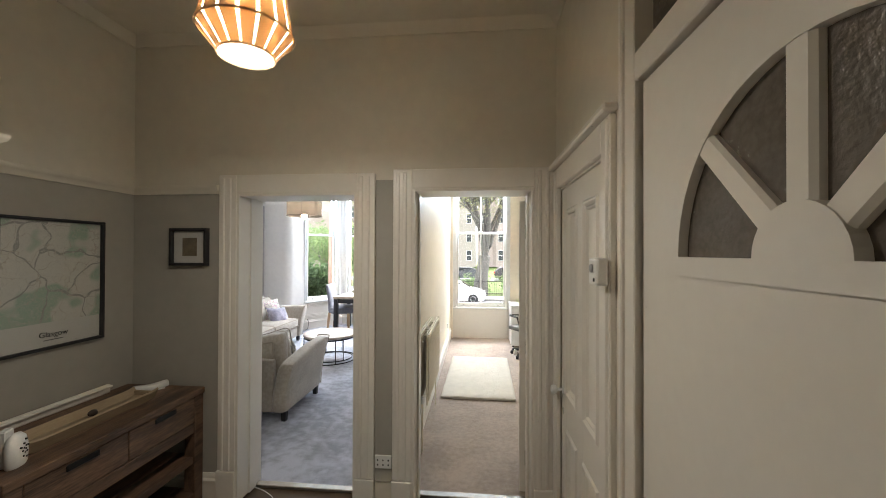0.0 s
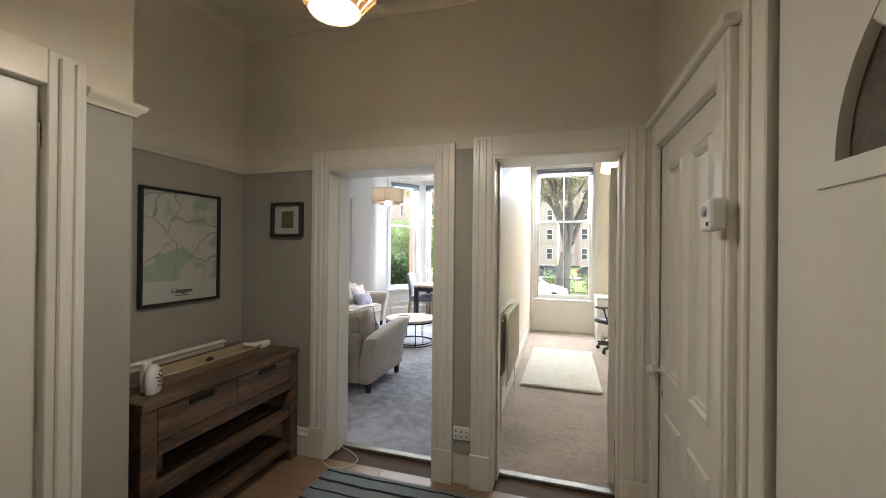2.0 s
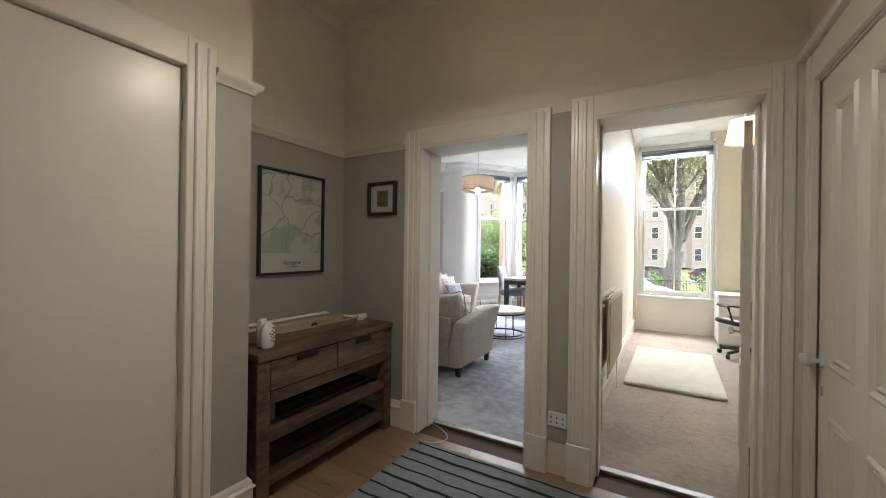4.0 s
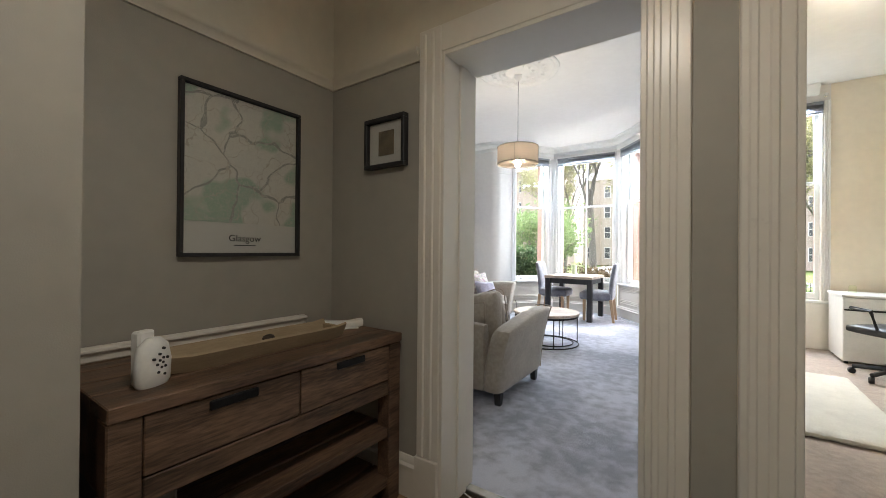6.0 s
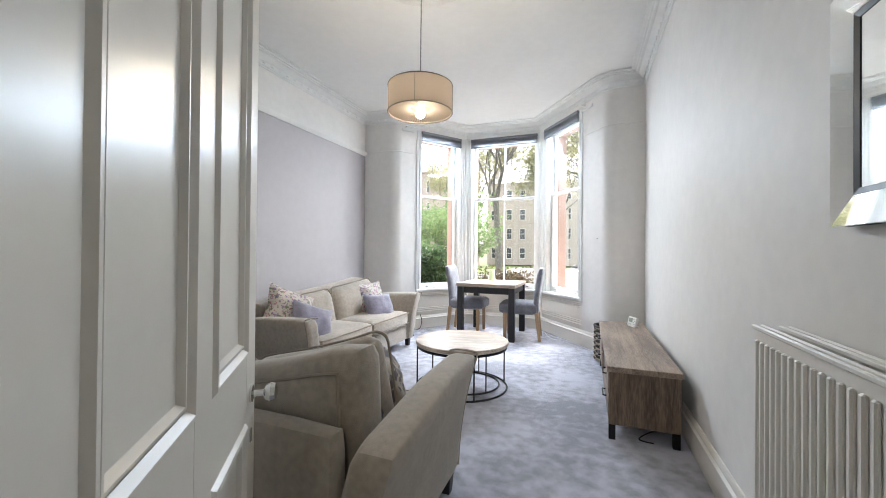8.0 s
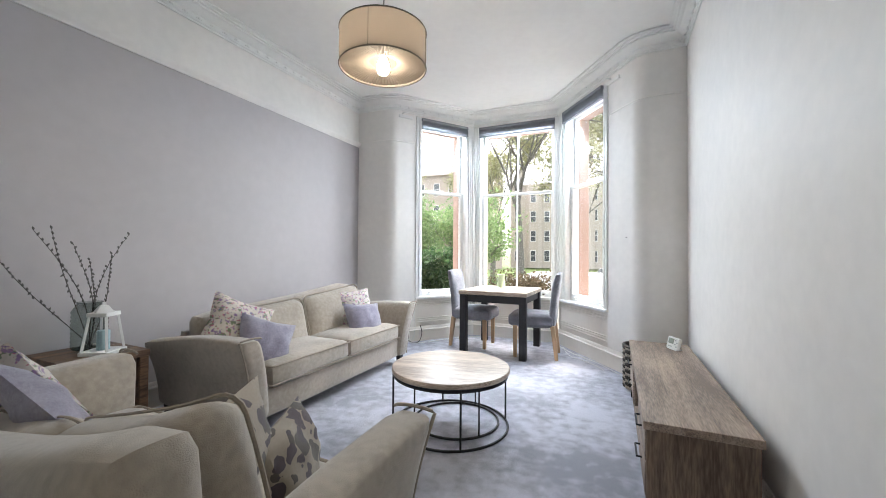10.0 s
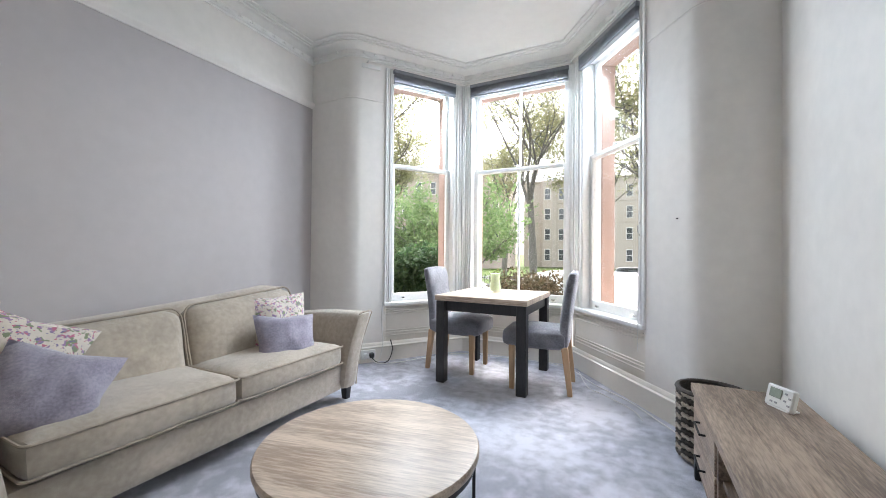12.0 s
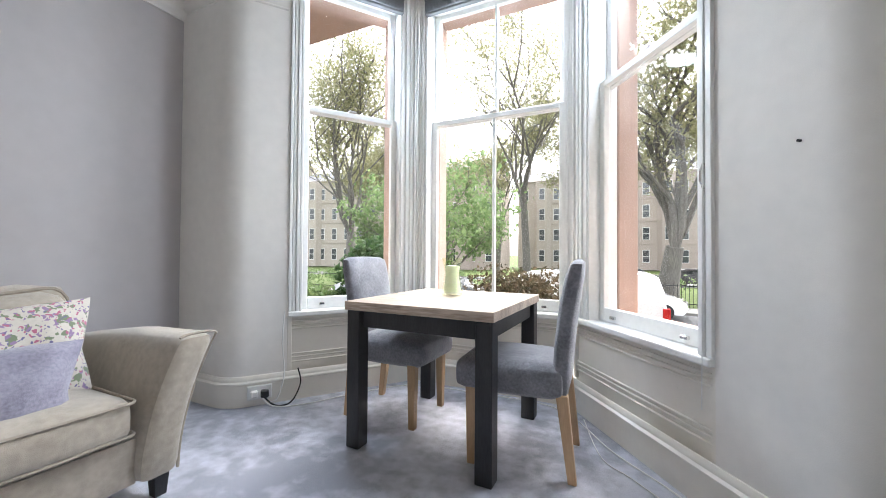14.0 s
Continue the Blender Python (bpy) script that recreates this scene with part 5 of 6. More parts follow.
# curtain rail remains over the bay
cr = thing("curtain_track", "thin white curtain track round the bay", "curtain track", None)
off = [Vector((p[0], p[1], 0)) for p in (tuple(PL - 0.20 * DL), tuple(ML), tuple(MR), tuple(PR - 0.05 * DR))]
nrm = [Vector((0.809, -0.588, 0)), Vector((0.42, -0.9, 0)), Vector((-0.42, -0.9, 0)), Vector((-0.809, -0.588, 0))]
pts = [p + 0.055 * q + Vector((0, 0, 3.09)) for p, q in zip(off, nrm)]
part("track", tube(pts, 0.007, 6), white_plastic, cr)
for p, q in zip(off, nrm):
    part("bracket", tube([p + Vector((0, 0, 3.09)) - 0.005 * q, p + 0.055 * q + Vector((0, 0, 3.09))], 0.008, 6), white_plastic, cr)
for p, ang in ((PL - 0.16 * DL, ang_l), (PR - 0.10 * DR, ang_r)):
    part("end_plate", placed(box(-0.10, -0.018, -0.02, 0.10, 0.004, 0.02, 0.004), pose(p.x, p.y, 3.05, 0, 0, ang)), white_plastic, cr)

# socket and cables by the bay
sk = thing("wall_socket", "white double socket on the skirting with plugs", "socket", pose(-3.60, 7.935, 0.09, 0, 0, ang_l))
part("plate", box(-0.075, -0.045, -0.045, 0.075, -0.022, 0.045, 0.004), white_plastic, sk)
part("plug", box(0.005, -0.085, -0.03, 0.055, -0.045, 0.02, 0.008), dark_plastic, sk, "black plug")
part("plug", box(-0.055, -0.075, -0.025, -0.01, -0.045, 0.02, 0.008), white_plastic, sk)


def cable(name, label, pts, r, mat):
    fine = []
    P = [Vector(p) for p in pts]
    for i in range(len(P) - 1):
        p0, p1, p2, p3 = P[max(0, i - 1)], P[i], P[i + 1], P[min(len(P) - 1, i + 2)]
        for k in range(8):
            t = k / 8
            fine.append(0.5 * ((2 * p1) + (p2 - p0) * t + (2 * p0 - 5 * p1 + 4 * p2 - p3) * t * t + (3 * p1 - p0 - 3 * p2 + p3) * t ** 3))
    fine.append(P[-1])
    ob = obj(name, tube(fine, r, 6), mat, None, True)
    return tagged(ob, label, "cable")


black_rubber = material("black_rubber", (0.015, 0.015, 0.015), 0.6)
cable("cable", "white cable lying along the bay's skirting", [(-3.55, 7.90, 0.08), (-3.46, 7.93, 0.012), (-3.30, 8.08, 0.007), (-3.12, 8.40, 0.007), (-2.86, 8.70, 0.007), (-2.40, 8.76, 0.007), (-1.80, 8.74, 0.007), (-1.45, 8.30, 0.007), (-1.18, 8.02, 0.007), (-0.98, 7.70, 0.007), (-0.86, 7.52, 0.007)], 0.004, cord_white)
cable("cable", "second white cable in the bay's corner", [(-1.62, 8.64, 0.006), (-1.50, 8.22, 0.006), (-1.36, 8.08, 0.006), (-1.16, 7.86, 0.006), (-1.10, 7.70, 0.006)], 0.003, cord_white)
cable("cable", "short black cable looping up beside the window", [(-3.545, 7.91, 0.08), (-3.47, 7.95, 0.010), (-3.40, 8.02, 0.02), (-3.40, 8.10, 0.12), (-3.425, 8.10, 0.22)], 0.005, black_rubber)
cable("cable", "thin white cable running down the window frame", [(-3.47, 8.02, 0.62), (-3.475, 8.01, 0.40), (-3.455, 8.01, 0.20), (-3.47, 7.97, 0.05), (-3.50, 7.93, 0.03)], 0.004, cord_white)
cable("cable", "dark cable trailing behind the television unit", [(-0.62, 5.42, 0.006), (-0.70, 5.45, 0.006), (-0.62, 5.58, 0.006), (-0.52, 5.60, 0.05), (-0.49, 5.75, 0.2)], 0.004, black_rubber)
for (o, ang, gx, z1, lean) in ((ML, 0, 0.05, 1.35, -0.03), (MR, ang_r, 0.06, 1.45, -0.05)):
    wd = thing("blind_wand", "thin white blind wand hanging beside the sash", "blind wand", pose(o[0], o[1], 0, 0, 0, ang), "blind wands")
    part("rod", tube([(gx, -0.05, 3.0), (gx + lean, -0.06, z1)], 0.006, 6), white_plastic, wd)
cable("cable", "thin blind cord hanging down in front of the side light", [(-1.115, 7.93, 3.0), (-1.12, 7.92, 2.0), (-1.125, 7.915, 1.0), (-1.13, 7.91, 0.42)], 0.0022, cord_white)
cl = thing("cord_cleat", "small metal cord cleat on the window frame", "cleat", pose(-1.10, 7.955, 1.32, 0, 0, ang_r))
part("cleat", tube([(0, -0.02, -0.05), (0, -0.035, -0.02), (0, -0.035, 0.02), (0, -0.02, 0.05)], 0.005, 6), chrome, cl)
nh = thing("wall_nail", "small dark nail in the white pier", "nail", pose(-0.895, 7.725, 1.372, 0, 0, ang_r))
part("nail", placed(lathe([(0.0045, 0), (0.0045, 0.012)], 8), pose(0, 0, 0, 90)), black_metal, nh)

# ---- hall ----
rg = thing("striped_rug", "blue-grey wool rug with dark wavy stripes", "rug", pose(-0.45, 1.62, 0))
rug_blue = material("blue_grey_wool", (0.30, 0.335, 0.35), 0.95, dark=(0.21, 0.24, 0.26), scale=4, amount=0.8, bump=0.9, bscale=350, spec=0.1)
rug_dark = material("dark_wool", (0.055, 0.06, 0.07), 0.95, var=0.2, scale=20, bump=0.8, bscale=350, spec=0.1)
own = rounded(1.60, 1.66, 0.016, 0.006, 24)
for v in own.verts:
    v.co.z += 0.0015 * noise.noise(v.co * 9)
part("rug_surface", placed(own, pose(0, 0, 0.008)), rug_blue, rg, "", True)
for k in range(17):
    y = -0.78 + k * 0.098
    pts = [(x / 20 * 0.79, y + 0.010 * noise.noise(Vector((x * 0.35, k * 3.1, 0))), 0.0155 + 0.001 * noise.noise(Vector((x, k, 2)))) for x in range(-20, 21)]
    part("stripe", tube(pts, 0.006 if k % 3 else 0.009, 5), rug_dark, rg)

# sideboard in the alcove
dr = thing("sideboard", "dark reclaimed wood sideboard with two drawers and open shelves", "sideboard", pose(-2.12, 1.43, 0))
SW, SL, SH = 0.56, 1.09, 0.79
for k in range(4):
    part("top_board", box(0.0 + k * SW / 4, 0, SH - 0.04, (k + 1) * SW / 4 - 0.0008, SL, SH, 0.003), dark_rustic, dr)
for x in (0.01, SW - 0.085):
    for y in (0.0, SL - 0.075):
        part("leg", box(x, y, 0, x + 0.075, y + 0.075, SH - 0.041, 0.004), dark_rustic, dr)
part("back_panel", box(0.012, 0.076, 0.55, 0.03, SL - 0.076, SH - 0.041), dark_rustic, dr)
for y in (0.02, SL - 0.05):
    part("side_panel", box(0.086, y, 0.52, SW - 0.086, y + 0.03, SH - 0.041, 0.002), dark_rustic, dr)
for y0, y1 in ((0.078, SL / 2 - 0.003), (SL / 2 + 0.003, SL - 0.078)):
    d = part("drawer_front", box(SW - 0.035, y0, 0.585, SW - 0.012, y1, SH - 0.046, 0.003), dark_rustic, dr)
    c = (y0 + y1) / 2
    part("cup_handle", box(SW - 0.013, c - 0.075, SH - 0.085, SW - 0.002, c + 0.075, SH - 0.055, 0.004), black_metal, d)
part("front_rail", box(SW - 0.035, 0.078, 0.515, SW - 0.012, SL - 0.078, 0.58, 0.003), dark_rustic, dr)
for z in (0.10, 0.33):
    for k in range(4):
        part("shelf_slat", box(0.03 + k * 0.128, 0.03, z, 0.03 + k * 0.128 + 0.115, SL - 0.03, z + 0.025, 0.003), dark_rustic, dr)
    part("shelf_rail", box(SW - 0.04, 0.076, z - 0.015, SW - 0.018, SL - 0.076, z + 0.028, 0.003), dark_rustic, dr)

bx = thing("storage_box", "grey woven box on the sideboard's shelf", "box", pose(-1.93, 1.56, 0.355))
part("box_body", box(-0.15, -0.08, 0, 0.22, 0.08, 0.11, 0.008), material("grey_canvas", (0.22, 0.22, 0.21), 0.9, var=0.15, bump=0.5), bx)
af = thing("air_freshener", "white plastic air freshener with a speckled vent", "air freshener", pose(-1.68, 1.56, SH, 0, 0, 25))
own = lathe([(0.045, 0.0), (0.052, 0.01), (0.055, 0.07), (0.045, 0.115), (0.022, 0.135), (0.004, 0.138)], 24)
part("case", placed(own, Matrix.Diagonal((0.55, 1, 1, 1))), white_plastic, af, "", True)
part("back_fin", box(-0.05, -0.026, 0.0, -0.018, 0.026, 0.155, 0.006), white_plastic, af)
random.seed(5)
for k in range(12):
    a, r = 2.4 * k, 0.006 + 0.0026 * k
    part("vent_hole", placed(lathe([(0.004, 0.0), (0.004, 0.006)], 8), pose(0.0255, r * 0.8 * math.cos(a), 0.066 + r * 1.2 * math.sin(a), 0, 90, 0)), dark_plastic, af)
tr_wood = material("pale_driftwood", (0.40, 0.31, 0.20), 0.7, dark=(0.27, 0.20, 0.125), scale=3, amount=0.8, bump=0.4, bscale=60, stretch=(7, 0.9, 7))
ty = thing("wooden_tray", "long pale wooden trough tray on the sideboard", "tray", pose(-1.775, 1.95, SH))
prof = [(-0.085, 0.055), (-0.078, 0.062), (-0.05, 0.022), (0.05, 0.022), (0.078, 0.062), (0.085, 0.055), (0.055, 0.0), (-0.055, 0.0)]
own = bmesh.new()
ends = [[own.verts.new((x, y, z + (0.008 if abs(y) > 0.3 else 0))) for x, z in prof] for y in (-0.34, -0.28, 0.28, 0.34)]
for a, b in zip(ends, ends[1:]):
    for k in range(8):
        own.faces.new((a[k], a[(k + 1) % 8], b[(k + 1) % 8], b[k]))
own.faces.new(ends[0][::-1])
own.faces.new(ends[-1])
part("trough", own, tr_wood, ty)
for y in (-0.335, 0.32):
    part("end_block", box(-0.06, y, 0.02, 0.06, y + 0.015, 0.052, 0.003), tr_wood, ty)
fc = thing("pine_cone", "small dark pine cone lying in the tray", "pine cone", pose(-1.79, 1.98, SH + 0.040))
own = lathe([(0.002, -0.03), (0.014, -0.02), (0.018, 0.0), (0.013, 0.02), (0.003, 0.034)], 10)
for v in own.verts:
    v.co *= 1 + 0.14 * noise.noise(v.co * 150)
part("cone", placed(own, pose(0, 0, 0, 80, 0, 20)), twig, fc, "", True)
lg = thing("cream_board", "long cream-painted board leaning against the alcove wall", "board", pose(-2.095, 1.90, SH))
part("board", box(-0.012, -0.46, 0, 0.014, 0.46, 0.055, 0.006), gloss_white, lg)
part("lip", box(0.014, -0.46, 0.035, 0.03, 0.46, 0.05, 0.004), gloss_white, lg)
ph = thing("telephone_handset", "white handset lying on the sideboard", "telephone", pose(-1.86, 2.42, SH, 0, 0, 56))
own = rounded(0.19, 0.055, 0.035, 0.014, 6)
for v in own.verts:
    v.co.z += 0.012 * (abs(v.co.x) / 0.095) ** 2 * (1 if v.co.z > 0 else 0.2)
part("handset", placed(own, pose(0, 0, 0.020)), white_plastic, ph, "", True)
part("cradle", box(-0.06, -0.035, 0.0, 0.07, 0.035, 0.006, 0.002), white_plastic, ph)


def map_material():
    """Printed city map: pale streets, green parks, grey river lines."""
    m = material("printed_map", (0.58, 0.57, 0.52), 0.6, var=0.03, scale=8)
    nt, bsdf = m.node_tree, m.node_tree.nodes["Principled BSDF"]
    N, L = nt.nodes.new, nt.links.new
    out = bsdf.inputs["Base Color"].links[0].from_socket
    co = N("ShaderNodeTexCoord")
    park, pr = N("ShaderNodeTexNoise"), N("ShaderNodeValToRGB")
    park.inputs["Scale"].default_value, park.inputs["Detail"].default_value = 3.6, 2.0
    L(co.outputs["Object"], park.inputs["Vector"])
    pr.color_ramp.elements[0].position, pr.color_ramp.elements[1].position = 0.53, 0.57
    L(park.outputs[0], pr.inputs[0])
    mx = N("ShaderNodeMixRGB")
    mx.inputs[2].default_value = (0.33, 0.43, 0.34, 1)
    L(pr.outputs[0], mx.inputs[0])
    L(out, mx.inputs[1])
    out = mx.outputs[0]
    for sc, width, tone in ((4.2, 0.006, (0.30, 0.30, 0.28)), (9.0, 0.006, (0.44, 0.41, 0.35)), (26.0, 0.012, (0.50, 0.49, 0.45))):
        v, n_, add, less = N("ShaderNodeTexVoronoi"), N("ShaderNodeTexNoise"), N("ShaderNodeMixRGB"), N("ShaderNodeMath")
        n_.inputs["Scale"].default_value = sc * 1.2
        L(co.outputs["Object"], n_.inputs["Vector"])
        add.inputs[0].default_value = 0.14
        L(co.outputs["Object"], add.inputs[1])
        L(n_.outputs[1], add.inputs[2])
        v.feature = "DISTANCE_TO_EDGE"
        v.inputs["Scale"].default_value = sc
        L(add.outputs[0], v.inputs["Vector"])
        less.operation = "LESS_THAN"
        less.inputs[1].default_value = width * 2.2
        L(v.outputs["Distance"], less.inputs[0])
        mm = N("ShaderNodeMixRGB")
        mm.inputs[2].default_value = (*tone, 1)
        L(less.outputs[0], mm.inputs[0])
        L(out, mm.inputs[1])
        out = mm.outputs[0]
    L(out, bsdf.inputs["Base Color"])
    return m


picture_glass = clear_glass("picture_glass", (1, 1, 1), 0.03)
paper = material("white_paper", (0.56, 0.555, 0.52), 0.7, var=0.02, scale=4)
ink = material("black_ink", (0.03, 0.03, 0.03), 0.7)


def frame_parts(root, w, h, t, d, mat):
    """A picture frame in local x-z, its back at y = 0 and its front towards -y."""
    for x0, z0, x1, z1 in ((-w, -h, w, -h + t), (-w, h - t, w, h), (-w, -h + t, -w + t, h - t), (w - t, -h + t, w, h - t)):
        part("frame_bar", box(x0, -d, z0, x1, -0.002, z1, 0.002), mat, root)
    part("backing", box(-w + t, -0.010, -h + t, w - t, -0.003, h - t), paper, root)


mp_ = thing("framed_map", "black-framed street map poster under glass", "picture", pose(-2.13, 2.055, 1.515, 0, 0, 90))
MW, MH = 0.275, 0.365
frame_parts(mp_, MW, MH, 0.016, 0.032, black_wood)
part("map_print", box(-MW + 0.018, -0.013, -MH + 0.15, MW - 0.018, -0.0105, MH - 0.018), map_material(), mp_, "pale street map with green parks")
fx = bpy.data.curves.new("title", "FONT")
fx.body, fx.size, fx.align_x, fx.extrude = "Glasgow", 0.043, "CENTER", 0.0008
fo = bpy.data.objects.new("title", fx)
scene.collection.objects.link(fo)
bpy.context.view_layer.update()
tm = bpy.data.meshes.new_from_object(fo.evaluated_get(bpy.context.evaluated_depsgraph_get()))
bpy.data.objects.remove(fo)
tm.transform(pose(0, -0.0118, -MH + 0.068, 90, 0, 0))
tm.materials.append(ink)
to = new("title", tm)
to.parent = mp_
part("small_print", box(-0.05, -0.0112, -MH + 0.048, 0.05, -0.0104, -MH + 0.052), ink, mp_)
part("glass", box(-MW + 0.016, -0.022, -MH + 0.016, MW - 0.016, -0.0205, MH - 0.016), picture_glass, mp_)

pc = thing("framed_picture", "small deep black box frame with a sepia print", "picture", pose(-1.70, HALL_Y, 1.728))
frame_parts(pc, 0.136, 0.128, 0.020, 0.038, black_wood)
part("mount", box(-0.118, -0.013, -0.102, 0.118, -0.0105, 0.102), paper, pc)
part("print", box(-0.052, -0.016, -0.062, 0.052, -0.0135, 0.062), material("sepia_print", (0.25, 0.20, 0.13), 0.7, dark=(0.07, 0.055, 0.04), scale=22, amount=0.7), pc)
part("glass", box(-0.118, -0.029, -0.102, 0.118, -0.0275, 0.102), picture_glass, pc)

# hall pendant: faceted shade of thin strips round a lit diffuser
hl = thing("hall_pendant_lamp", "faceted pendant lamp of pale wood strips, lit", "pendant lamp", pose(-0.55, 1.38, 2.385))
wood_strip = translucent("pale_wood_veneer", (0.62, 0.46, 0.30), 0.40)
N_ = 16
prof = [(0.092, 0.0), (0.155, 0.08), (0.115, 0.31), (0.045, 0.36)]
for k in range(N_):
    a0, a1 = 2 * math.pi * (k + 0.10) / N_, 2 * math.pi * (k + 0.90) / N_
    own = bmesh.new()
    for (r0, z0), (r1, z1) in zip(prof, prof[1:]):
        q = [own.verts.new(c) for c in ((r0 * math.cos(a0), r0 * math.sin(a0), z0), (r0 * math.cos(a1), r0 * math.sin(a1), z0), (r1 * math.cos(a1), r1 * math.sin(a1), z1), (r1 * math.cos(a0), r1 * math.sin(a0), z1))]
        own.faces.new(q)
    bmesh.ops.remove_doubles(own, verts=own.verts, dist=0.0005)
    bmesh.ops.solidify(own, geom=own.faces[:], thickness=0.0015)
    part("strip", own, wood_strip, hl)
liner = translucent("white_lamp_liner", (0.85, 0.78, 0.62), 0.7)
part("liner", lathe([(r - 0.006, z) for r, z in prof], 32, cap=False), liner, hl, "white liner glowing between the strips")
for (r, z) in prof[:3]:
    part("hoop", hoop(r + 0.001, z, t=0.004), wood_strip, hl)
part("diffuser", lathe([(0.004, 0.004), (0.086, 0.006), (0.086, 0.010)], 32), glowing("lit_diffuser", (1.0, 0.86, 0.62), 0.30), hl, "glowing round diffuser")
part("cord", tube([(0, 0, 0.36), (0, 0, CEIL - 0.10 - 2.385)], 0.004, 6), cord_white, hl)
part("ceiling_cup", placed(lathe([(0.012, -0.05), (0.04, -0.02), (0.045, 0.0)], 16), pose(0, 0, CEIL - 0.10 - 2.385)), white_plastic, hl)

so = thing("wall_socket", "white double socket low on the pier between the doors", "socket", pose(-0.345, HALL_Y - 0.006, 0.335))
part("plate", box(-0.055, -0.012, -0.043, 0.055, 0, 0.043, 0.004), white_plastic, so)
for x in (-0.035, 0.0, 0.035):
    for z in (-0.018, 0.012):
        part("slot", box(x - 0.004, -0.0135, z - 0.005, x + 0.004, -0.0115, z + 0.005), dark_plastic, so)
se = thing("door_sensor", "white plastic alarm box on the door frame", "sensor", pose(0.722, 1.545, 1.63))
part("case", box(-0.045, -0.045, -0.05, 0.0, 0.045, 0.05, 0.010, seg=2), white_plastic, se)
part("dial", placed(lathe([(0.016, 0), (0.016, 0.004), (0.010, 0.008)], 16), pose(-0.046, 0, 0.012, 0, -90, 0)), material("pale_grey_plastic", (0.45, 0.46, 0.47), 0.4), se)
part("lens", box(-0.049, -0.03, -0.035, -0.044, -0.022, -0.022), dark_plastic, se)
cable("cable", "thin white cable looped on the hall floor by the doorway", [(-1.375, 2.535, 0.02), (-1.34, 2.50, 0.006), (-1.24, 2.46, 0.005), (-1.14, 2.50, 0.005), (-1.12, 2.60, 0.005), (-1.22, 2.68, 0.005), (-1.32, 2.70, 0.02)], 0.003, cord_white)

# ---- study ----
wr_ = thing("shaggy_rug", "cream shaggy rug on the study carpet", "rug", pose(0.29, 5.34, 0, 0, 0, -1))
wool = material("cream_wool", (0.72, 0.68, 0.60), 0.95, dark=(0.60, 0.56, 0.48), scale=9, amount=0.8, bump=1.0, bscale=250, spec=0.1)
own = rounded(0.86, 1.70, 0.035, 0.015, 30)
for v in own.verts:
    if v.co.z > 0:
        v.co.z += 0.006 * noise.noise(v.co * 38)
    v.co += 0.006 * noise.noise_vector(v.co * 30) * Vector((1, 1, 0)).length * 0.5
part("rug_surface", placed(own, pose(0, 0, 0.020)), wool, wr_, "", True)
cream_gloss = material("cream_radiator_paint", (0.78, 0.70, 0.56), 0.4, var=0.03)
radiator("radiator", "cream-painted panel radiator on the study wall", pose(STUDY_X, 3.35, 0, 0, 0, 90), 0.95, 0.60, 0.38, cream_gloss)
dk = thing("desk", "white desk with a drawer pedestal by the window", "desk", pose(0.86, 6.95, 0))
part("worktop", box(0, 0, 0.72, 1.30, 0.60, 0.745, 0.003), white_plastic, dk)
ped = part("pedestal", box(0.01, 0.02, 0.03, 0.40, 0.58, 0.715, 0.003), white_plastic, dk)
# black bar stands for the shade in the gap below the drawer
part("drawer_gap_shade", box(0.02, 0.012, 0.575, 0.39, 0.021, 0.592), dark_plastic, ped)
part("drawer_front", box(0.012, 0.006, 0.60, 0.398, 0.019, 0.712, 0.002), white_plastic, ped)
part("cupboard_front", box(0.012, 0.006, 0.035, 0.398, 0.019, 0.57, 0.002), white_plastic, ped)
part("leg_panel", box(1.27, 0.02, 0, 1.295, 0.58, 0.718, 0.002), white_plastic, dk)
part("back_panel", box(0.402, 0.55, 0.35, 1.268, 0.565, 0.718), white_plastic, dk)
for x in (0.03, 0.36):
    for y in (0.05, 0.52):
        part("foot", box(x, y, 0, x + 0.03, y + 0.03, 0.0305), dark_plastic, dk)
jar = thing("glass_jar", "small glass jar on the desk", "jar", pose(1.02, 7.30, 0.745))
part("body", lathe([(0.03, 0.0), (0.034, 0.005), (0.034, 0.07), (0.026, 0.085)], 16), vase_glass, jar, "", True)
oc = thing("office_chair", "black mesh-backed office chair by the desk", "office chair", pose(1.10, 6.42, 0, 0, 0, 215))
for k in range(5):
    a = radians(72 * k + 10)
    part("base_arm", tube([(0, 0, 0.11), (0.28 * math.cos(a), 0.28 * math.sin(a), 0.075)], 0.02, 6), dark_plastic, oc)
    part("castor", placed(lathe([(0.026, -0.02), (0.03, -0.012), (0.03, 0.012), (0.026, 0.02)], 12), pose(0.285 * math.cos(a), 0.285 * math.sin(a), 0.03, 90, 0, 72 * k + 40)), dark_plastic, oc)
part("column", lathe([(0.025, 0.09), (0.025, 0.42)], 12), dark_plastic, oc)
part("seat", placed(rounded(0.48, 0.46, 0.08, 0.035, 6, (0, 0, 0.01)), pose(0, 0, 0.46)), dark_plastic, oc, "", True)
back = [(-0.21, 0.24, 0.60), (-0.225, 0.25, 0.80), (-0.18, 0.29, 1.02), (0.0, 0.31, 1.06), (0.18, 0.29, 1.02), (0.225, 0.25, 0.80), (0.21, 0.24, 0.60), (0.0, 0.26, 0.55)]
part("back_frame", tube(back, 0.016, 8, closed=True), dark_plastic, oc)
bm = bmesh.new()
for k in range(22):
    z = 0.60 + k * 0.0205
    w_ = 0.215 - 0.04 * max(0, (z - 0.85) / 0.2) ** 2
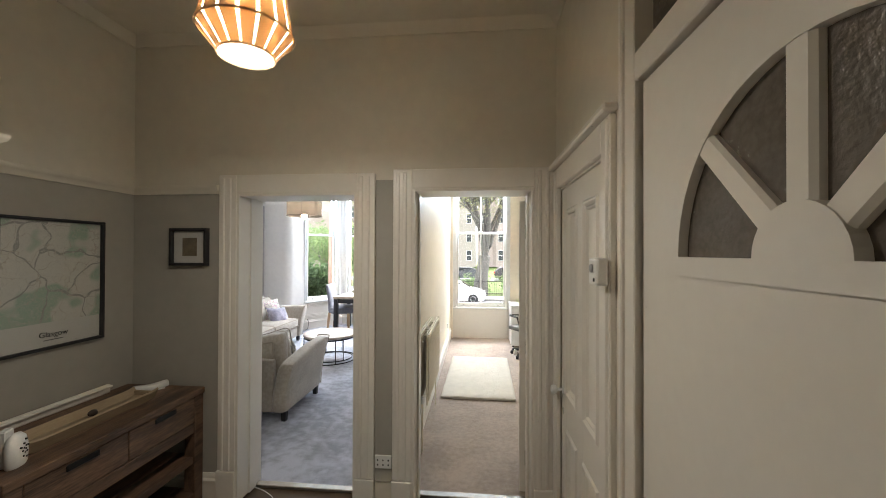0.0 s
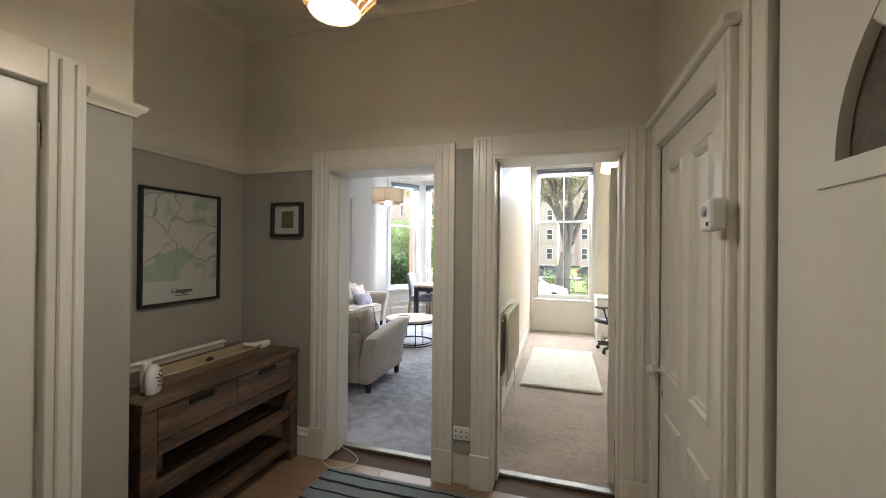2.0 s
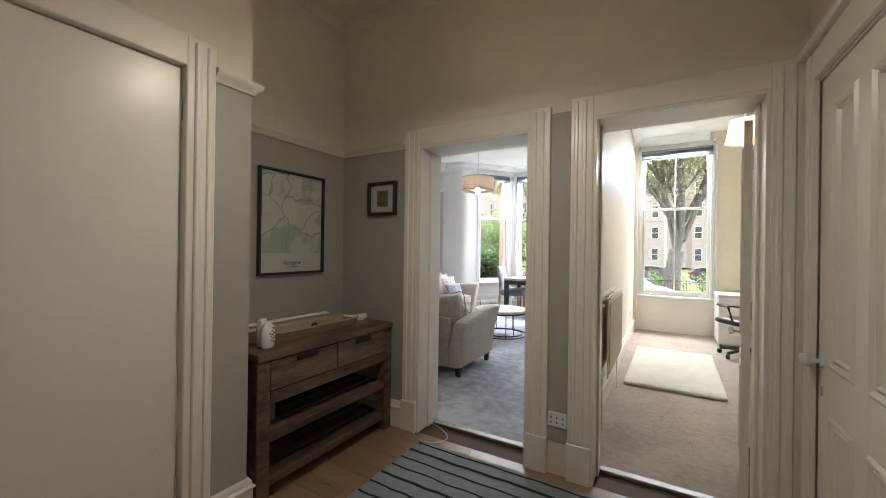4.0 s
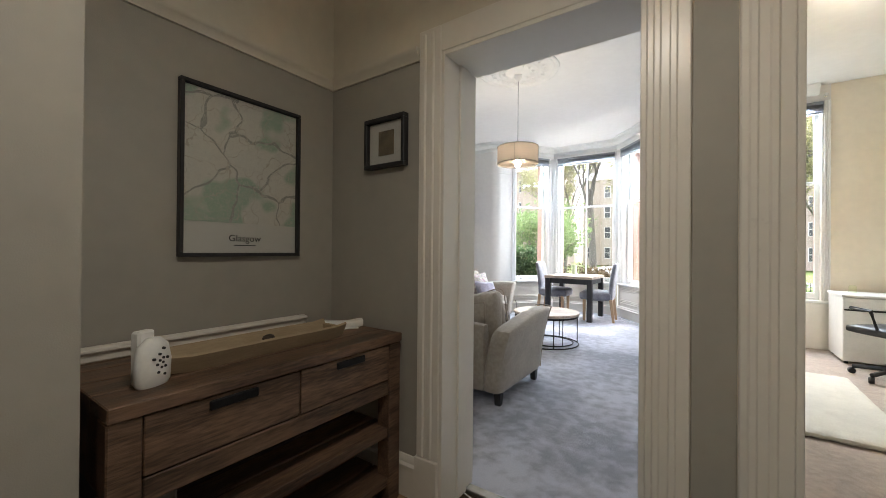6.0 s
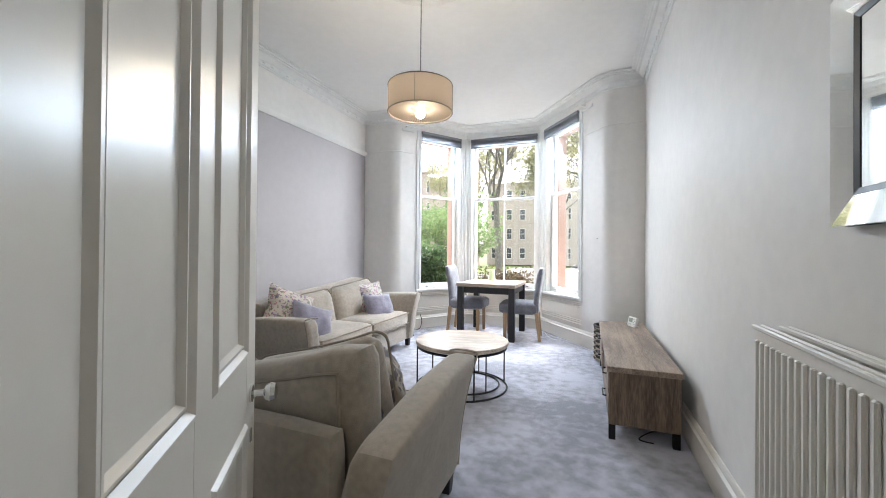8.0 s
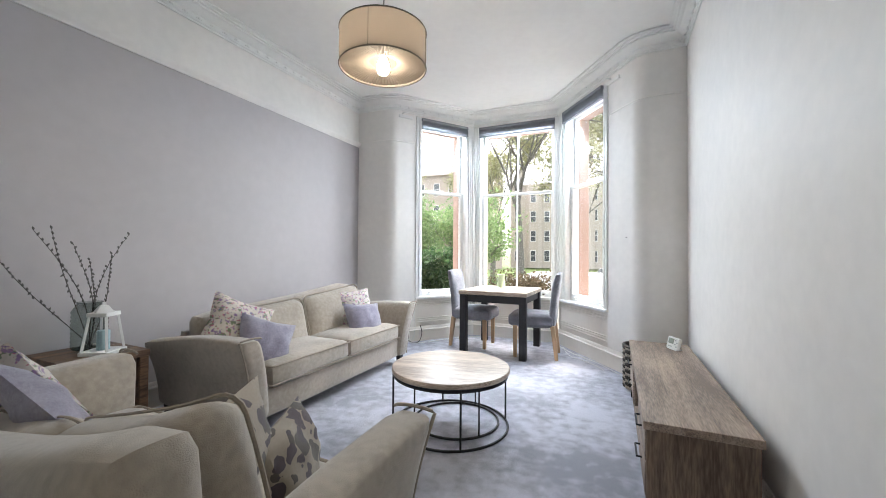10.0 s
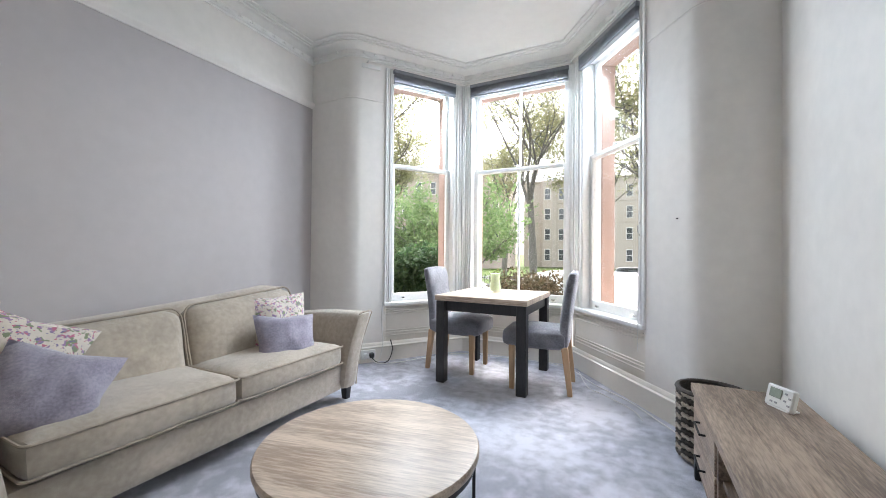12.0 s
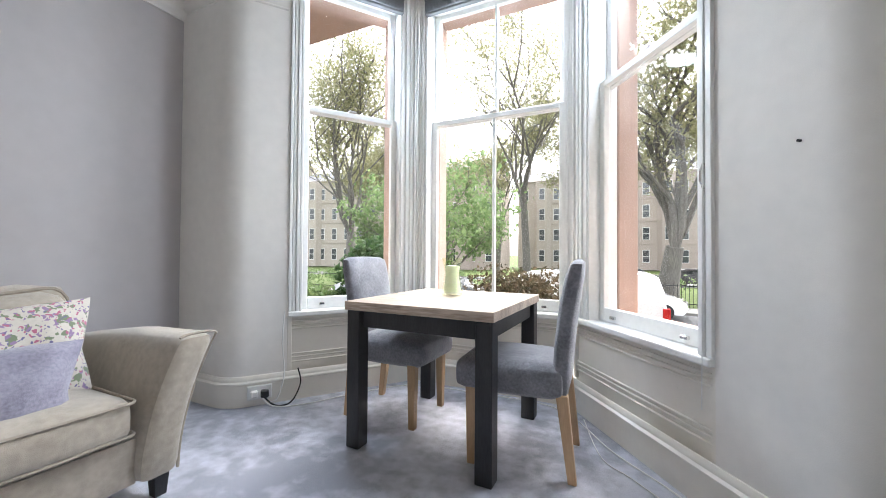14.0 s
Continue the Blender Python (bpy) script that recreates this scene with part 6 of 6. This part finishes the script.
    tube([(-w_, 0.25 + 0.05 * (z - 0.6), z), (0, 0.275 + 0.06 * (z - 0.6), z), (w_, 0.25 + 0.05 * (z - 0.6), z)], 0.0022, 4, bm)
for k in range(19):
    x = -0.19 + k * 0.021
    tube([(x, 0.255 + 0.02 * (1 - abs(x) * 4), 0.59), (x, 0.285 + 0.02 * (1 - abs(x) * 4), 1.03)], 0.0018, 4, bm)
part("mesh_back", bm, dark_plastic, oc)
part("spine", tube([(0, 0.05, 0.42), (0, 0.27, 0.45), (0, 0.285, 0.62)], 0.02, 6), dark_plastic, oc)
for s in (-1, 1):
    part("armrest", tube([(s * 0.22, 0.05, 0.46), (s * 0.27, 0.03, 0.66), (s * 0.27, -0.14, 0.67)], 0.016, 6), dark_plastic, oc)
sp = thing("study_pendant_lamp", "small cream pleated pendant lamp, lit", "pendant lamp", pose(0.9, 5.2, 2.50))
shade_cream = translucent("cream_pleated_fabric", (0.70, 0.55, 0.33), 0.55)
part("shade", lathe([(0.17, 0.0), (0.13, 0.22)], 48, cap=False), shade_cream, sp, "", True)
for r, z in ((0.17, 0.0), (0.13, 0.22)):
    part("shade_ring", hoop(r, z, t=0.004), shade_cream, sp)
part("bulb", placed(lathe([(0.004, -0.05), (0.03, -0.03), (0.03, 0.0), (0.012, 0.05)], 12), pose(0, 0, 0.08)), bulb_glow, sp, "glowing bulb", True)
part("cord", tube([(0, 0, 0.12), (0, 0, CEIL - 2.50)], 0.004, 6), cord_white, sp)
crs = thing("curtain_pole_brackets", "two small brass curtain pole brackets", "brackets", pose(0, 7.655, 3.14))
for x in (-0.20, 0.86):
    part("bracket", placed(lathe([(0.022, 0.0), (0.022, 0.008), (0.010, 0.012), (0.010, 0.04), (0.020, 0.045), (0.018, 0.06)], 12), pose(x, 0, 0, 90)), chrome, crs)
ss = thing("wall_socket", "white socket low on the study wall", "socket", pose(STUDY_X, 6.9, 0.38, 0, 0, 90))
part("plate", box(-0.043, -0.012, -0.043, 0.043, 0, 0.043, 0.004), white_plastic, ss)

# ---- outside ----
GZ = -1.4
grass_m = material("park_grass", (0.085, 0.115, 0.04), 0.95, dark=(0.05, 0.065, 0.02), scale=1.5, amount=0.8, bump=0.6, bscale=40, spec=0.1)
asphalt = material("wet_asphalt", (0.055, 0.055, 0.058), 0.7, var=0.25, scale=2, bump=0.5, bscale=120)
paving = material("grey_paving", (0.24, 0.23, 0.21), 0.85, var=0.15, scale=3, bump=0.4, bscale=60)
soil = material("garden_soil", (0.07, 0.055, 0.035), 0.95, var=0.3, scale=5, bump=0.8, bscale=30)
bm = bmesh.new()
vs_ = [bm.verts.new(c) for c in ((-1500, -1500, GZ - 0.12), (1500, -1500, GZ - 0.12), (1500, 1500, GZ - 0.12), (-1500, 1500, GZ - 0.12))]
bm.faces.new(vs_)
structure("ground", bm, grass_m, "grass of the park and gardens", "ground")
structure("garden", box(-30, 8.9, GZ - 0.5, 30, 12.6, GZ + 0.15), soil, "front garden bed", "garden")
structure("pavement", box(-200, 12.6, GZ - 0.5, 200, 14.2, GZ), paving, "paved footway", "pavement")
structure("road", box(-200, 14.2, GZ - 0.5, 200, 25.2, GZ - 0.10), asphalt, "asphalt street with parked cars", "road")
structure("pavement_far", box(-200, 25.2, GZ - 0.5, 200, 27.0, GZ), paving, "paved footway along the park", "pavement")
structure("wall_outer_left", box(-9.0, 7.78, GZ, -4.7, 8.3, 4.2), stone, "red sandstone house front", "wall")
structure("wall_outer_right", box(0.91, 8.001, GZ, 9.0, 8.3, 4.2), stone, "red sandstone house front", "wall")
bm = prism([(-3.9, 8.30), tuple(ML + Vector((-0.1, 0.25))), tuple(MR + Vector((0.1, 0.25))), (-0.6, 8.30)], GZ, -0.14)
structure("wall_outer_bay", bm, stone, "red sandstone base of the bay", "wall")
# unseen slab added over all the ceilings, keeps skylight out from above
structure("roof_cover", box(-9.0, -3.0, CEIL + 0.21, 9.0, 9.5, CEIL + 0.5), stone, "unseen slab closing the house above the ceilings", "roof")


def cloud_mesh(name, centres, radii, count, size, rng, mat, parent, label="", flat=0.35):
    """Many small leaves scattered through uneven clumps, as one mesh."""
    c, r = np.asarray(centres), np.asarray(radii)
    pick = rng.integers(0, len(c), count)
    d = rng.normal(size=(count, 3))
    d /= np.linalg.norm(d, axis=1)[:, None]
    p = c[pick] + d * (r[pick] * rng.uniform(0.25, 1.0, count) ** 0.5)[:, None]
    u = rng.normal(size=(count, 3))
    u /= np.linalg.norm(u, axis=1)[:, None]
    w = np.cross(u, rng.normal(size=(count, 3)))
    w /= np.linalg.norm(w, axis=1)[:, None]
    s = size * rng.uniform(0.6, 1.4, count)[:, None]
    u, w = u * s, w * s * 0.6
    fold = np.cross(u, w)
    fold = fold / np.linalg.norm(fold, axis=1)[:, None] * s * 0.25
    verts = np.stack([p - u, p - w + fold, p + u, p + w + fold], axis=1).reshape(-1, 3)
    idx = np.arange(count * 4).reshape(-1, 4)
    faces = np.concatenate([idx[:, [0, 1, 2]], idx[:, [0, 2, 3]]]).tolist()
    me = bpy.data.meshes.new(name)
    me.from_pydata(verts.tolist(), [], faces)
    me.materials.append(mat)
    ob = new(name, me)
    ob.parent = parent
    return tagged(ob, label) if label else ob


def leaf_material(name, a, b):
    m = bpy.data.materials.new(name)
    m.use_nodes = True
    nt = m.node_tree
    bs = nt.nodes["Principled BSDF"]
    geo, ramp = nt.nodes.new("ShaderNodeNewGeometry"), nt.nodes.new("ShaderNodeValToRGB")
    ramp.color_ramp.elements[0].color, ramp.color_ramp.elements[1].color = (*a, 1), (*b, 1)
    nt.links.new(geo.outputs["Random Per Island"], ramp.inputs[0])
    nt.links.new(ramp.outputs[0], bs.inputs["Base Color"])
    bs.inputs["Roughness"].default_value = 0.6
    tr, mix = nt.nodes.new("ShaderNodeBsdfTranslucent"), nt.nodes.new("ShaderNodeMixShader")
    nt.links.new(ramp.outputs[0], tr.inputs[0])
    mix.inputs[0].default_value = 0.55
    nt.links.new(bs.outputs[0], mix.inputs[1])
    nt.links.new(tr.outputs[0], mix.inputs[2])
    nt.links.new(mix.outputs[0], nt.nodes["Material Output"].inputs[0])
    return m


bark = material("grey_brown_bark", (0.15, 0.14, 0.125), 0.95, dark=(0.07, 0.065, 0.055), scale=4, amount=0.4, bump=1.0, bscale=25, stretch=(5, 5, 0.8))
# spring leaves lightened in colour, standing for the pale glare over them
leaf_spring = leaf_material("yellow_green_leaves", (0.19, 0.20, 0.10), (0.30, 0.285, 0.17))
leaf_green = leaf_material("fresh_green_leaves", (0.10, 0.165, 0.06), (0.20, 0.27, 0.12))
leaf_deep = leaf_material("deep_green_leaves", (0.03, 0.07, 0.025), (0.075, 0.13, 0.05))
leaf_russet = leaf_material("russet_leaves", (0.05, 0.045, 0.022), (0.12, 0.085, 0.05))


def tree(label, x, y, height, trunk, leaves, seed, leaf_mat, fork=0.25, spread=0.42, size=0.09, stems=5, levels=3):
    """A tree: tapered trunk, forking limbs, twigs and leaves in uneven clumps."""
    rng = np.random.default_rng(seed)
    root = thing("tree", label, "tree", pose(x, y, GZ - 0.12), "street trees")
    z1 = height * fork
    bend = rng.normal(size=2) * 0.15
    part("trunk", tube([(0, 0, -0.1), (bend[0] * 0.2, bend[1] * 0.2, z1 * 0.4), (bend[0], bend[1], z1)], trunk * 1.25, 12, r_end=trunk * 0.85), bark, root, "", True)
    ends = []
    bm, fine = bmesh.new(), bmesh.new()

    def grow(p, way, length, rad, level):
        pts, q, w = [p.copy()], p.copy(), way.normalized()
        for k in range(5):
            w = (w + Vector(rng.normal(size=3) * 0.16) + Vector((0, 0, 0.07))).normalized()
            q = q + w * length / 5
            pts.append(q.copy())
        tube(pts, rad, 7 if level < 2 else 4, bm if level < 2 else fine, r_end=rad * 0.5)
        if level >= levels:
            ends.extend(pts[2:])
            return
        for k in range(int(rng.integers(3, 5))):
            i = int(rng.integers(2, 6))
            a = rng.uniform(0, 6.283)
            side = Vector((math.cos(a), math.sin(a), rng.uniform(-0.1, 0.5)))
            grow(pts[i], (w * 0.75 + side * 0.75), length * rng.uniform(0.5, 0.72), rad * 0.5, level + 1)
        ends.extend(pts[3:])

    for k in range(stems):
        a = 6.283 * k / stems + rng.uniform(-0.4, 0.4)
        lean = spread * rng.uniform(0.5, 1.2)
        grow(Vector((bend[0], bend[1], z1 * rng.uniform(0.85, 1.0))), Vector((math.cos(a) * lean, math.sin(a) * lean, 1.0)), height * rng.uniform(0.36, 0.46), trunk * 0.42, 0)
    part("limbs", bm, bark, root, "", True)
    part("twigs", fine, bark, root)
    e = np.array([tuple(v) for v in ends])
    cloud_mesh("crown", e, rng.uniform(0.35, 1.0, len(e)) * height * 0.075, leaves, size, rng, leaf_mat, root)
    return root


def shrub(label, x, y, w, d, h, leaves, seed, leaf_mat, size=0.045, name="shrub", z=GZ + 0.1):
    rng = np.random.default_rng(seed)
    root = thing(name, label, name, pose(x, y, z))
    n = 26
    a = rng.uniform(0, 6.283, n)
    rr = rng.uniform(0.0, 0.75, n)
    cz = rng.uniform(0.2, 0.82, n) * h
    c = np.stack([np.cos(a) * rr * w / 2, np.sin(a) * rr * d / 2, cz], axis=1)
    bm = bmesh.new()
    for k in range(10):
        tube([(0, 0, -0.05), tuple(c[k] * 0.5), tuple(c[k])], 0.02, 5, bm, r_end=0.006)
    part("stems", bm, bark, root)
    cloud_mesh("foliage", c, rng.uniform(0.16, 0.30, n) * min(w, h), leaves, size, rng, leaf_mat, root)
    return root


tree("broad street tree with many rising limbs and sparse yellow-green leaves", 0.5, 28.3, 15.0, 0.46, 26000, 3, leaf_spring, 0.20, 0.30, 0.08, 8)
tree("tall slender park tree in light leaf", -7.2, 31.0, 19.0, 0.24, 26000, 8, leaf_spring, 0.36, 0.36, 0.075, 6)
tree("spreading park tree with autumn-tinted leaves", -16.0, 23.8, 15.5, 0.28, 20000, 12, leaf_spring, 0.25, 0.55, 0.075, 7)
tree("small bright green garden tree", -4.75, 13.2, 4.6, 0.06, 5500, 21, leaf_green, 0.28, 0.20, 0.045, 4, 2)
tree("bright green young street tree", -7.3, 15.4, 5.2, 0.08, 7000, 22, leaf_green, 0.25, 0.38, 0.055, 5, 2)
tree("park tree with a dark bare trunk", -11.5, 38.0, 15.0, 0.24, 15000, 30, leaf_spring, 0.3, 0.45, 0.09, 5)
tree("park tree behind the parked cars", -3.4, 36.0, 14.0, 0.22, 14000, 33, leaf_spring, 0.3, 0.4, 0.09, 5)
tree("distant park tree in thin leaf", -24.0, 36.0, 15.0, 0.26, 18000, 36, leaf_spring, 0.3, 0.45, 0.10, 5)
tree("distant park tree in fresh leaf", 7.0, 40.0, 15.0, 0.26, 18000, 39, leaf_spring, 0.3, 0.45, 0.10, 5)
shrub("dense glossy dark green laurel bush by the bay", -5.05, 11.5, 1.9, 1.5, 2.75, 16000, 41, leaf_deep, 0.06)
shrub("leafy green shrub in the front garden", -6.1, 10.9, 1.7, 1.2, 2.15, 9000, 42, leaf_green, 0.05)
shrub("low russet mounded shrub below the bay window", -2.75, 11.6, 1.9, 1.6, 2.25, 14000, 43, leaf_russet, 0.035)
shrub("low green-tipped mounded shrub beside it", -1.95, 11.4, 0.9, 0.9, 1.85, 5000, 44, leaf_russet, 0.035)
rng = np.random.default_rng(50)
hg = thing("hedge", "long clipped green hedge along the park", "hedge", pose(0, 29.5, GZ - 0.1), kind="stuff")
hc = np.stack([rng.uniform(-45, 30, 500), rng.uniform(-0.5, 0.5, 500), rng.uniform(0.2, 1.25, 500)], axis=1)
cloud_mesh("foliage", hc, np.full(500, 0.45), 26000, 0.07, rng, leaf_green, hg)
fe = thing("railings", "dark iron park railings along the footway", "railings", pose(0, 27.2, GZ))
for z in (0.15, 1.0):
    part("rail", box(-30, -0.015, z, 20, 0.015, z + 0.03), black_metal, fe)
post = part("bar", box(-0.009, -0.009, 0, 0.009, 0.009, 1.12), black_metal, fe)
for k in range(1, 150):
    b_ = new("bar", post.data)
    b_.location = (-15 + k * 0.16, 0, 0)
    b_.parent = fe
post.location = (-15, 0, 0)


def car(label, m, color, length=4.1, van=False):
    """A parked car along local x, its front at +x, wheels on the road."""
    paint = material("car_paint_" + label.split()[0], color, 0.25, var=0.02, scale=2, coat=0.6)
    dark = material("car_glass", (0.02, 0.022, 0.025), 0.08, var=0.05)
    root = thing("van" if van else "car", label, "van" if van else "car", m, "parked vehicles")
    Lh, wd = length / 2, 0.86 if not van else 0.92
    if van:
        prof = [(-Lh, 0.35), (-Lh - 0.02, 0.9), (-Lh + 0.06, 1.55), (-Lh + 0.16, 1.80), (-Lh + 0.4, 1.86), (0.55, 1.86), (0.95, 1.74), (1.45, 1.12), (Lh - 0.1, 0.98), (Lh, 0.70), (Lh, 0.32), (Lh - 0.2, 0.22), (-Lh + 0.1, 0.22)]
    else:
        prof = [(-Lh, 0.40), (-Lh - 0.02, 0.75), (-Lh + 0.08, 0.98), (-Lh + 0.45, 1.36), (-Lh + 0.9, 1.46), (0.0, 1.46), (0.45, 1.34), (1.05, 0.98), (Lh - 0.35, 0.84), (Lh - 0.05, 0.68), (Lh, 0.45), (Lh - 0.15, 0.22), (-Lh + 0.15, 0.22)]
    own = bmesh.new()
    rows = []
    for y, k in ((-wd, 0.0), (-wd + 0.06, 1.0), (wd - 0.06, 1.0), (wd, 0.0)):
        ring_ = []
        for px, pz in prof:
            top = max(0.0, (pz - 0.9) / 0.6)
            yy = y * (1 - 0.14 * top) if not van else y * (1 - 0.05 * top)
            ring_.append(own.verts.new((px * (0.985 + 0.015 * k), yy, pz if k else pz * 0.985 + 0.01)))
        rows.append(ring_)
    for a, b in zip(rows, rows[1:]):
        for k in range(len(prof)):
            own.faces.new((a[k], a[(k + 1) % len(prof)], b[(k + 1) % len(prof)], b[k]))
    own.faces.new(rows[0][::-1])
    own.faces.new(rows[-1])
    part("body", own, paint, root, "", True)
    for s in (-1, 1):
        yo = s * (wd * (0.93 if van else 0.90) + 0.012)
        quad = [(0.95, 1.12), (0.62, 1.66), (0.1, 1.68), (0.1, 1.12)] if van else [(0.85, 1.0), (0.42, 1.30), (-Lh + 0.95, 1.36), (-Lh + 0.5, 1.02)]
        part("side_window", slab(quad, yo - 0.008, yo + 0.008), dark, root)
        for wx in (-Lh + 0.75, Lh - 0.78):
            own = lathe([(0.20, -0.09), (0.30, -0.10), (0.315, -0.06), (0.315, 0.06), (0.30, 0.10), (0.20, 0.09)], 24)
            w_ = part("wheel", placed(own, pose(wx, s * (wd - 0.09), 0.315, 90)), black_rubber, root, "", True)
            part("rim", placed(lathe([(0.03, 0.08), (0.18, 0.09), (0.20, 0.075), (0.20, -0.075), (0.18, -0.09), (0.03, -0.08)], 10), pose(wx, s * (wd - 0.088), 0.315, 90)), chrome, w_)
        part("tail_light", box(-Lh - 0.03, s * wd - (0.17 if s > 0 else -0.02), 0.75, -Lh + 0.10, s * wd - (-0.0 if s > 0 else -0.17), 1.30 if van else 0.95, 0.01), material("red_lens", (0.45, 0.02, 0.02), 0.2), root)
        part("headlight", box(Lh - 0.22, s * wd - (0.30 if s > 0 else -0.04), 0.62, Lh - 0.01, s * wd - (0.04 if s > 0 else -0.30), 0.76, 0.02), chrome, root)
    own = bmesh.new()
    back_q = ((-Lh + 0.015, 0.98), (-Lh + 0.09, 1.58)) if van else ((-Lh + 0.13, 1.03), (-Lh + 0.42, 1.33))
    (xa, za), (xb, zb) = back_q
    q = [own.verts.new(c) for c in ((xa - 0.015, -0.6, za), (xa - 0.015, 0.6, za), (xb - 0.02, 0.55, zb), (xb - 0.02, -0.55, zb))]
    own.faces.new(q)
    bmesh.ops.solidify(own, geom=own.faces[:], thickness=0.01)
    part("rear_window", own, dark, root)
    own = bmesh.new()
    (xa, za), (xb, zb) = ((1.44, 1.16), (0.98, 1.72)) if van else ((1.02, 1.01), (0.48, 1.34))
    q = [own.verts.new(c) for c in ((xa + 0.02, -0.66, za), (xa + 0.02, 0.66, za), (xb + 0.02, 0.6, zb), (xb + 0.02, -0.6, zb))]
    own.faces.new(q)
    bmesh.ops.solidify(own, geom=own.faces[:], thickness=0.01)
    part("windscreen", own, dark, root)
    return root


RZ = GZ - 0.10
car("white delivery van parked at the kerb", pose(-2.75, 15.4, RZ, 0, 0, 180) @ Matrix.Diagonal((1, 1, 1.16, 1)), (0.78, 0.79, 0.80), 4.2, True)
car("pearl-white hatchback parked across the street", pose(-1.2, 24.2, RZ), (0.80, 0.80, 0.80), 4.0)
car("dark grey hatchback parked across the street", pose(-9.6, 24.2, RZ), (0.06, 0.065, 0.075), 4.0)
car("silver estate car parked further along the street", pose(-14.6, 24.2, RZ, 0, 0, 180), (0.42, 0.43, 0.45), 4.3)
car("dark blue-grey saloon parked beyond the park railings", pose(-0.6, 44.0, RZ + 0.02), (0.05, 0.055, 0.07), 4.3)
car("black hatchback parked beyond the park", pose(4.2, 44.0, RZ + 0.02), (0.03, 0.03, 0.035), 4.0)
structure("road_far", box(-200, 42.0, GZ - 0.5, 200, 47.5, GZ - 0.08), asphalt, "street on the far side of the park", "road")

# both stones greyed: the haze of distance is put into their colour
sandst = material("buff_sandstone", (0.33, 0.295, 0.255), 0.9, dark=(0.25, 0.22, 0.19), scale=1.2, amount=0.8, bump=0.4, bscale=20)
redst = material("hazed_red_sandstone", (0.32, 0.265, 0.235), 0.9, dark=(0.24, 0.20, 0.175), scale=1.2, amount=0.8, bump=0.4, bscale=20)
slate = material("grey_slate_roof", (0.10, 0.105, 0.12), 0.7, var=0.2, scale=3, bump=0.4, bscale=15)
far_frame = material("far_window_frame", (0.60, 0.59, 0.57), 0.6, var=0.2)
dark_pane = material("far_window_glass", (0.05, 0.055, 0.06), 0.1, var=0.2)


ST = 3.9                             # storey height


def tenement(label, m, width, mat, floors=4, seed=0):
    """A stone tenement front: bays, storeys of sash windows, string courses, eaves and a slate roof with chimneys."""
    root = thing("tenement", label, "building", m, "tenements round the park")
    H = ST * floors + 1.2
    part("wall", box(0, 0, 0, width, 9, H), mat, root)
    bm = bmesh.new()
    for k in range(1, floors + 1):
        box(-0.02, -0.10, 0.6 + ST * k, width + 0.02, 0.0, 0.75 + ST * k, 0, bm)
    part("string_courses", bm, mat, root)
    part("eaves", box(-0.1, -0.35, H - 0.25, width + 0.1, 0.05, H, 0.03), mat, root)
    own = bmesh.new()
    pts = [(-0.3, H), (4.5, H + 2.6), (9.2, H)]
    a = [own.verts.new((-0.1, y, z)) for y, z in pts]
    b = [own.verts.new((width + 0.1, y, z)) for y, z in pts]
    own.faces.new(a)
    own.faces.new(b[::-1])
    for i in range(3):
        own.faces.new((a[i], a[(i + 1) % 3], b[(i + 1) % 3], b[i]))
    roof = part("roof", own, slate, root, "grey slate roof")
    for x in (0.8, width - 1.6):
        part("chimney", box(x, 3.6, H + 1.5, x + 0.9, 5.2, H + 4.0, 0.03), mat, roof)
    n = int(width / 2.6)
    for bx0 in (0.22, 0.70):
        x0 = width * bx0 - 1.3
        part("bay", prism([(x0, 0.02), (x0 + 0.7, -0.9), (x0 + 2.5, -0.9), (x0 + 3.2, 0.02)], 0, H - 0.3), mat, root)
    for f in range(floors):
        for k in range(n):
            x = (k + 0.5) * width / n
            y = 0.0
            for bx0 in (0.22, 0.70):
                if abs(x - (width * bx0 + 0.3)) < 1.3:
                    y = -0.9
                    x = width * bx0 + 0.3
            z = 1.3 + ST * f
            wdw = part("window", box(x - 0.55, y - 0.05, z, x + 0.55, y + 0.02, z + 2.2), far_frame, root)
            for zz in (z + 0.08, z + 1.14):
                part("pane", box(x - 0.47, y - 0.06, zz, x + 0.47, y - 0.045, zz + 0.97), dark_pane, wdw)
    return root


tenement("buff sandstone tenement with bays across the park", pose(-62, 62, GZ, 0, 0, 8), 22, sandst, 4)
tenement("red sandstone tenement across the park", pose(-40.0, 64, GZ, 0, 0, 3), 20, redst, 4)
tenement("buff sandstone tenement in the middle of the terrace", pose(-20.5, 80, GZ), 20.5, sandst, 4)
tenement("red sandstone tenement at the end of the terrace", pose(0.4, 80, GZ), 20, redst, 4)
tenement("further buff tenement in the terrace", pose(20.8, 80, GZ), 22, sandst, 4)

# ---- floor boards of the hall, last ----
lam = material("oak_laminate", (0.36, 0.235, 0.145), 0.32, dark=(0.24, 0.15, 0.09), scale=2.0, amount=0.8, bump=0.08, bscale=40, stretch=(0.9, 9, 9), per_object=0.12)
board = bpy.data.meshes.new("floor_board")
own = box(0, 0, -0.0135, 1.2, 0.124, 0.0, 0.0012)
own.to_mesh(board)
own.free()
board.materials.append(lam)
for r in range(31):
    y = -1.3 + r * 0.1245
    if y + 0.124 > ROOM_Y - 0.03:
        continue
    for k in range(4):
        x = -2.6 + (r * 0.47) % 1.2 + k * 1.201 - 0.4
        b_ = new("floor_board", board)
        x0, x1 = max(x, -2.13), min(x + 1.2, 0.755)
        if x1 - x0 < 0.05:
            continue
        b_.location, b_.scale = (x0, y, 0.0), ((x1 - x0) / 1.2, 1, 1)
        b_.parent = floor_hall
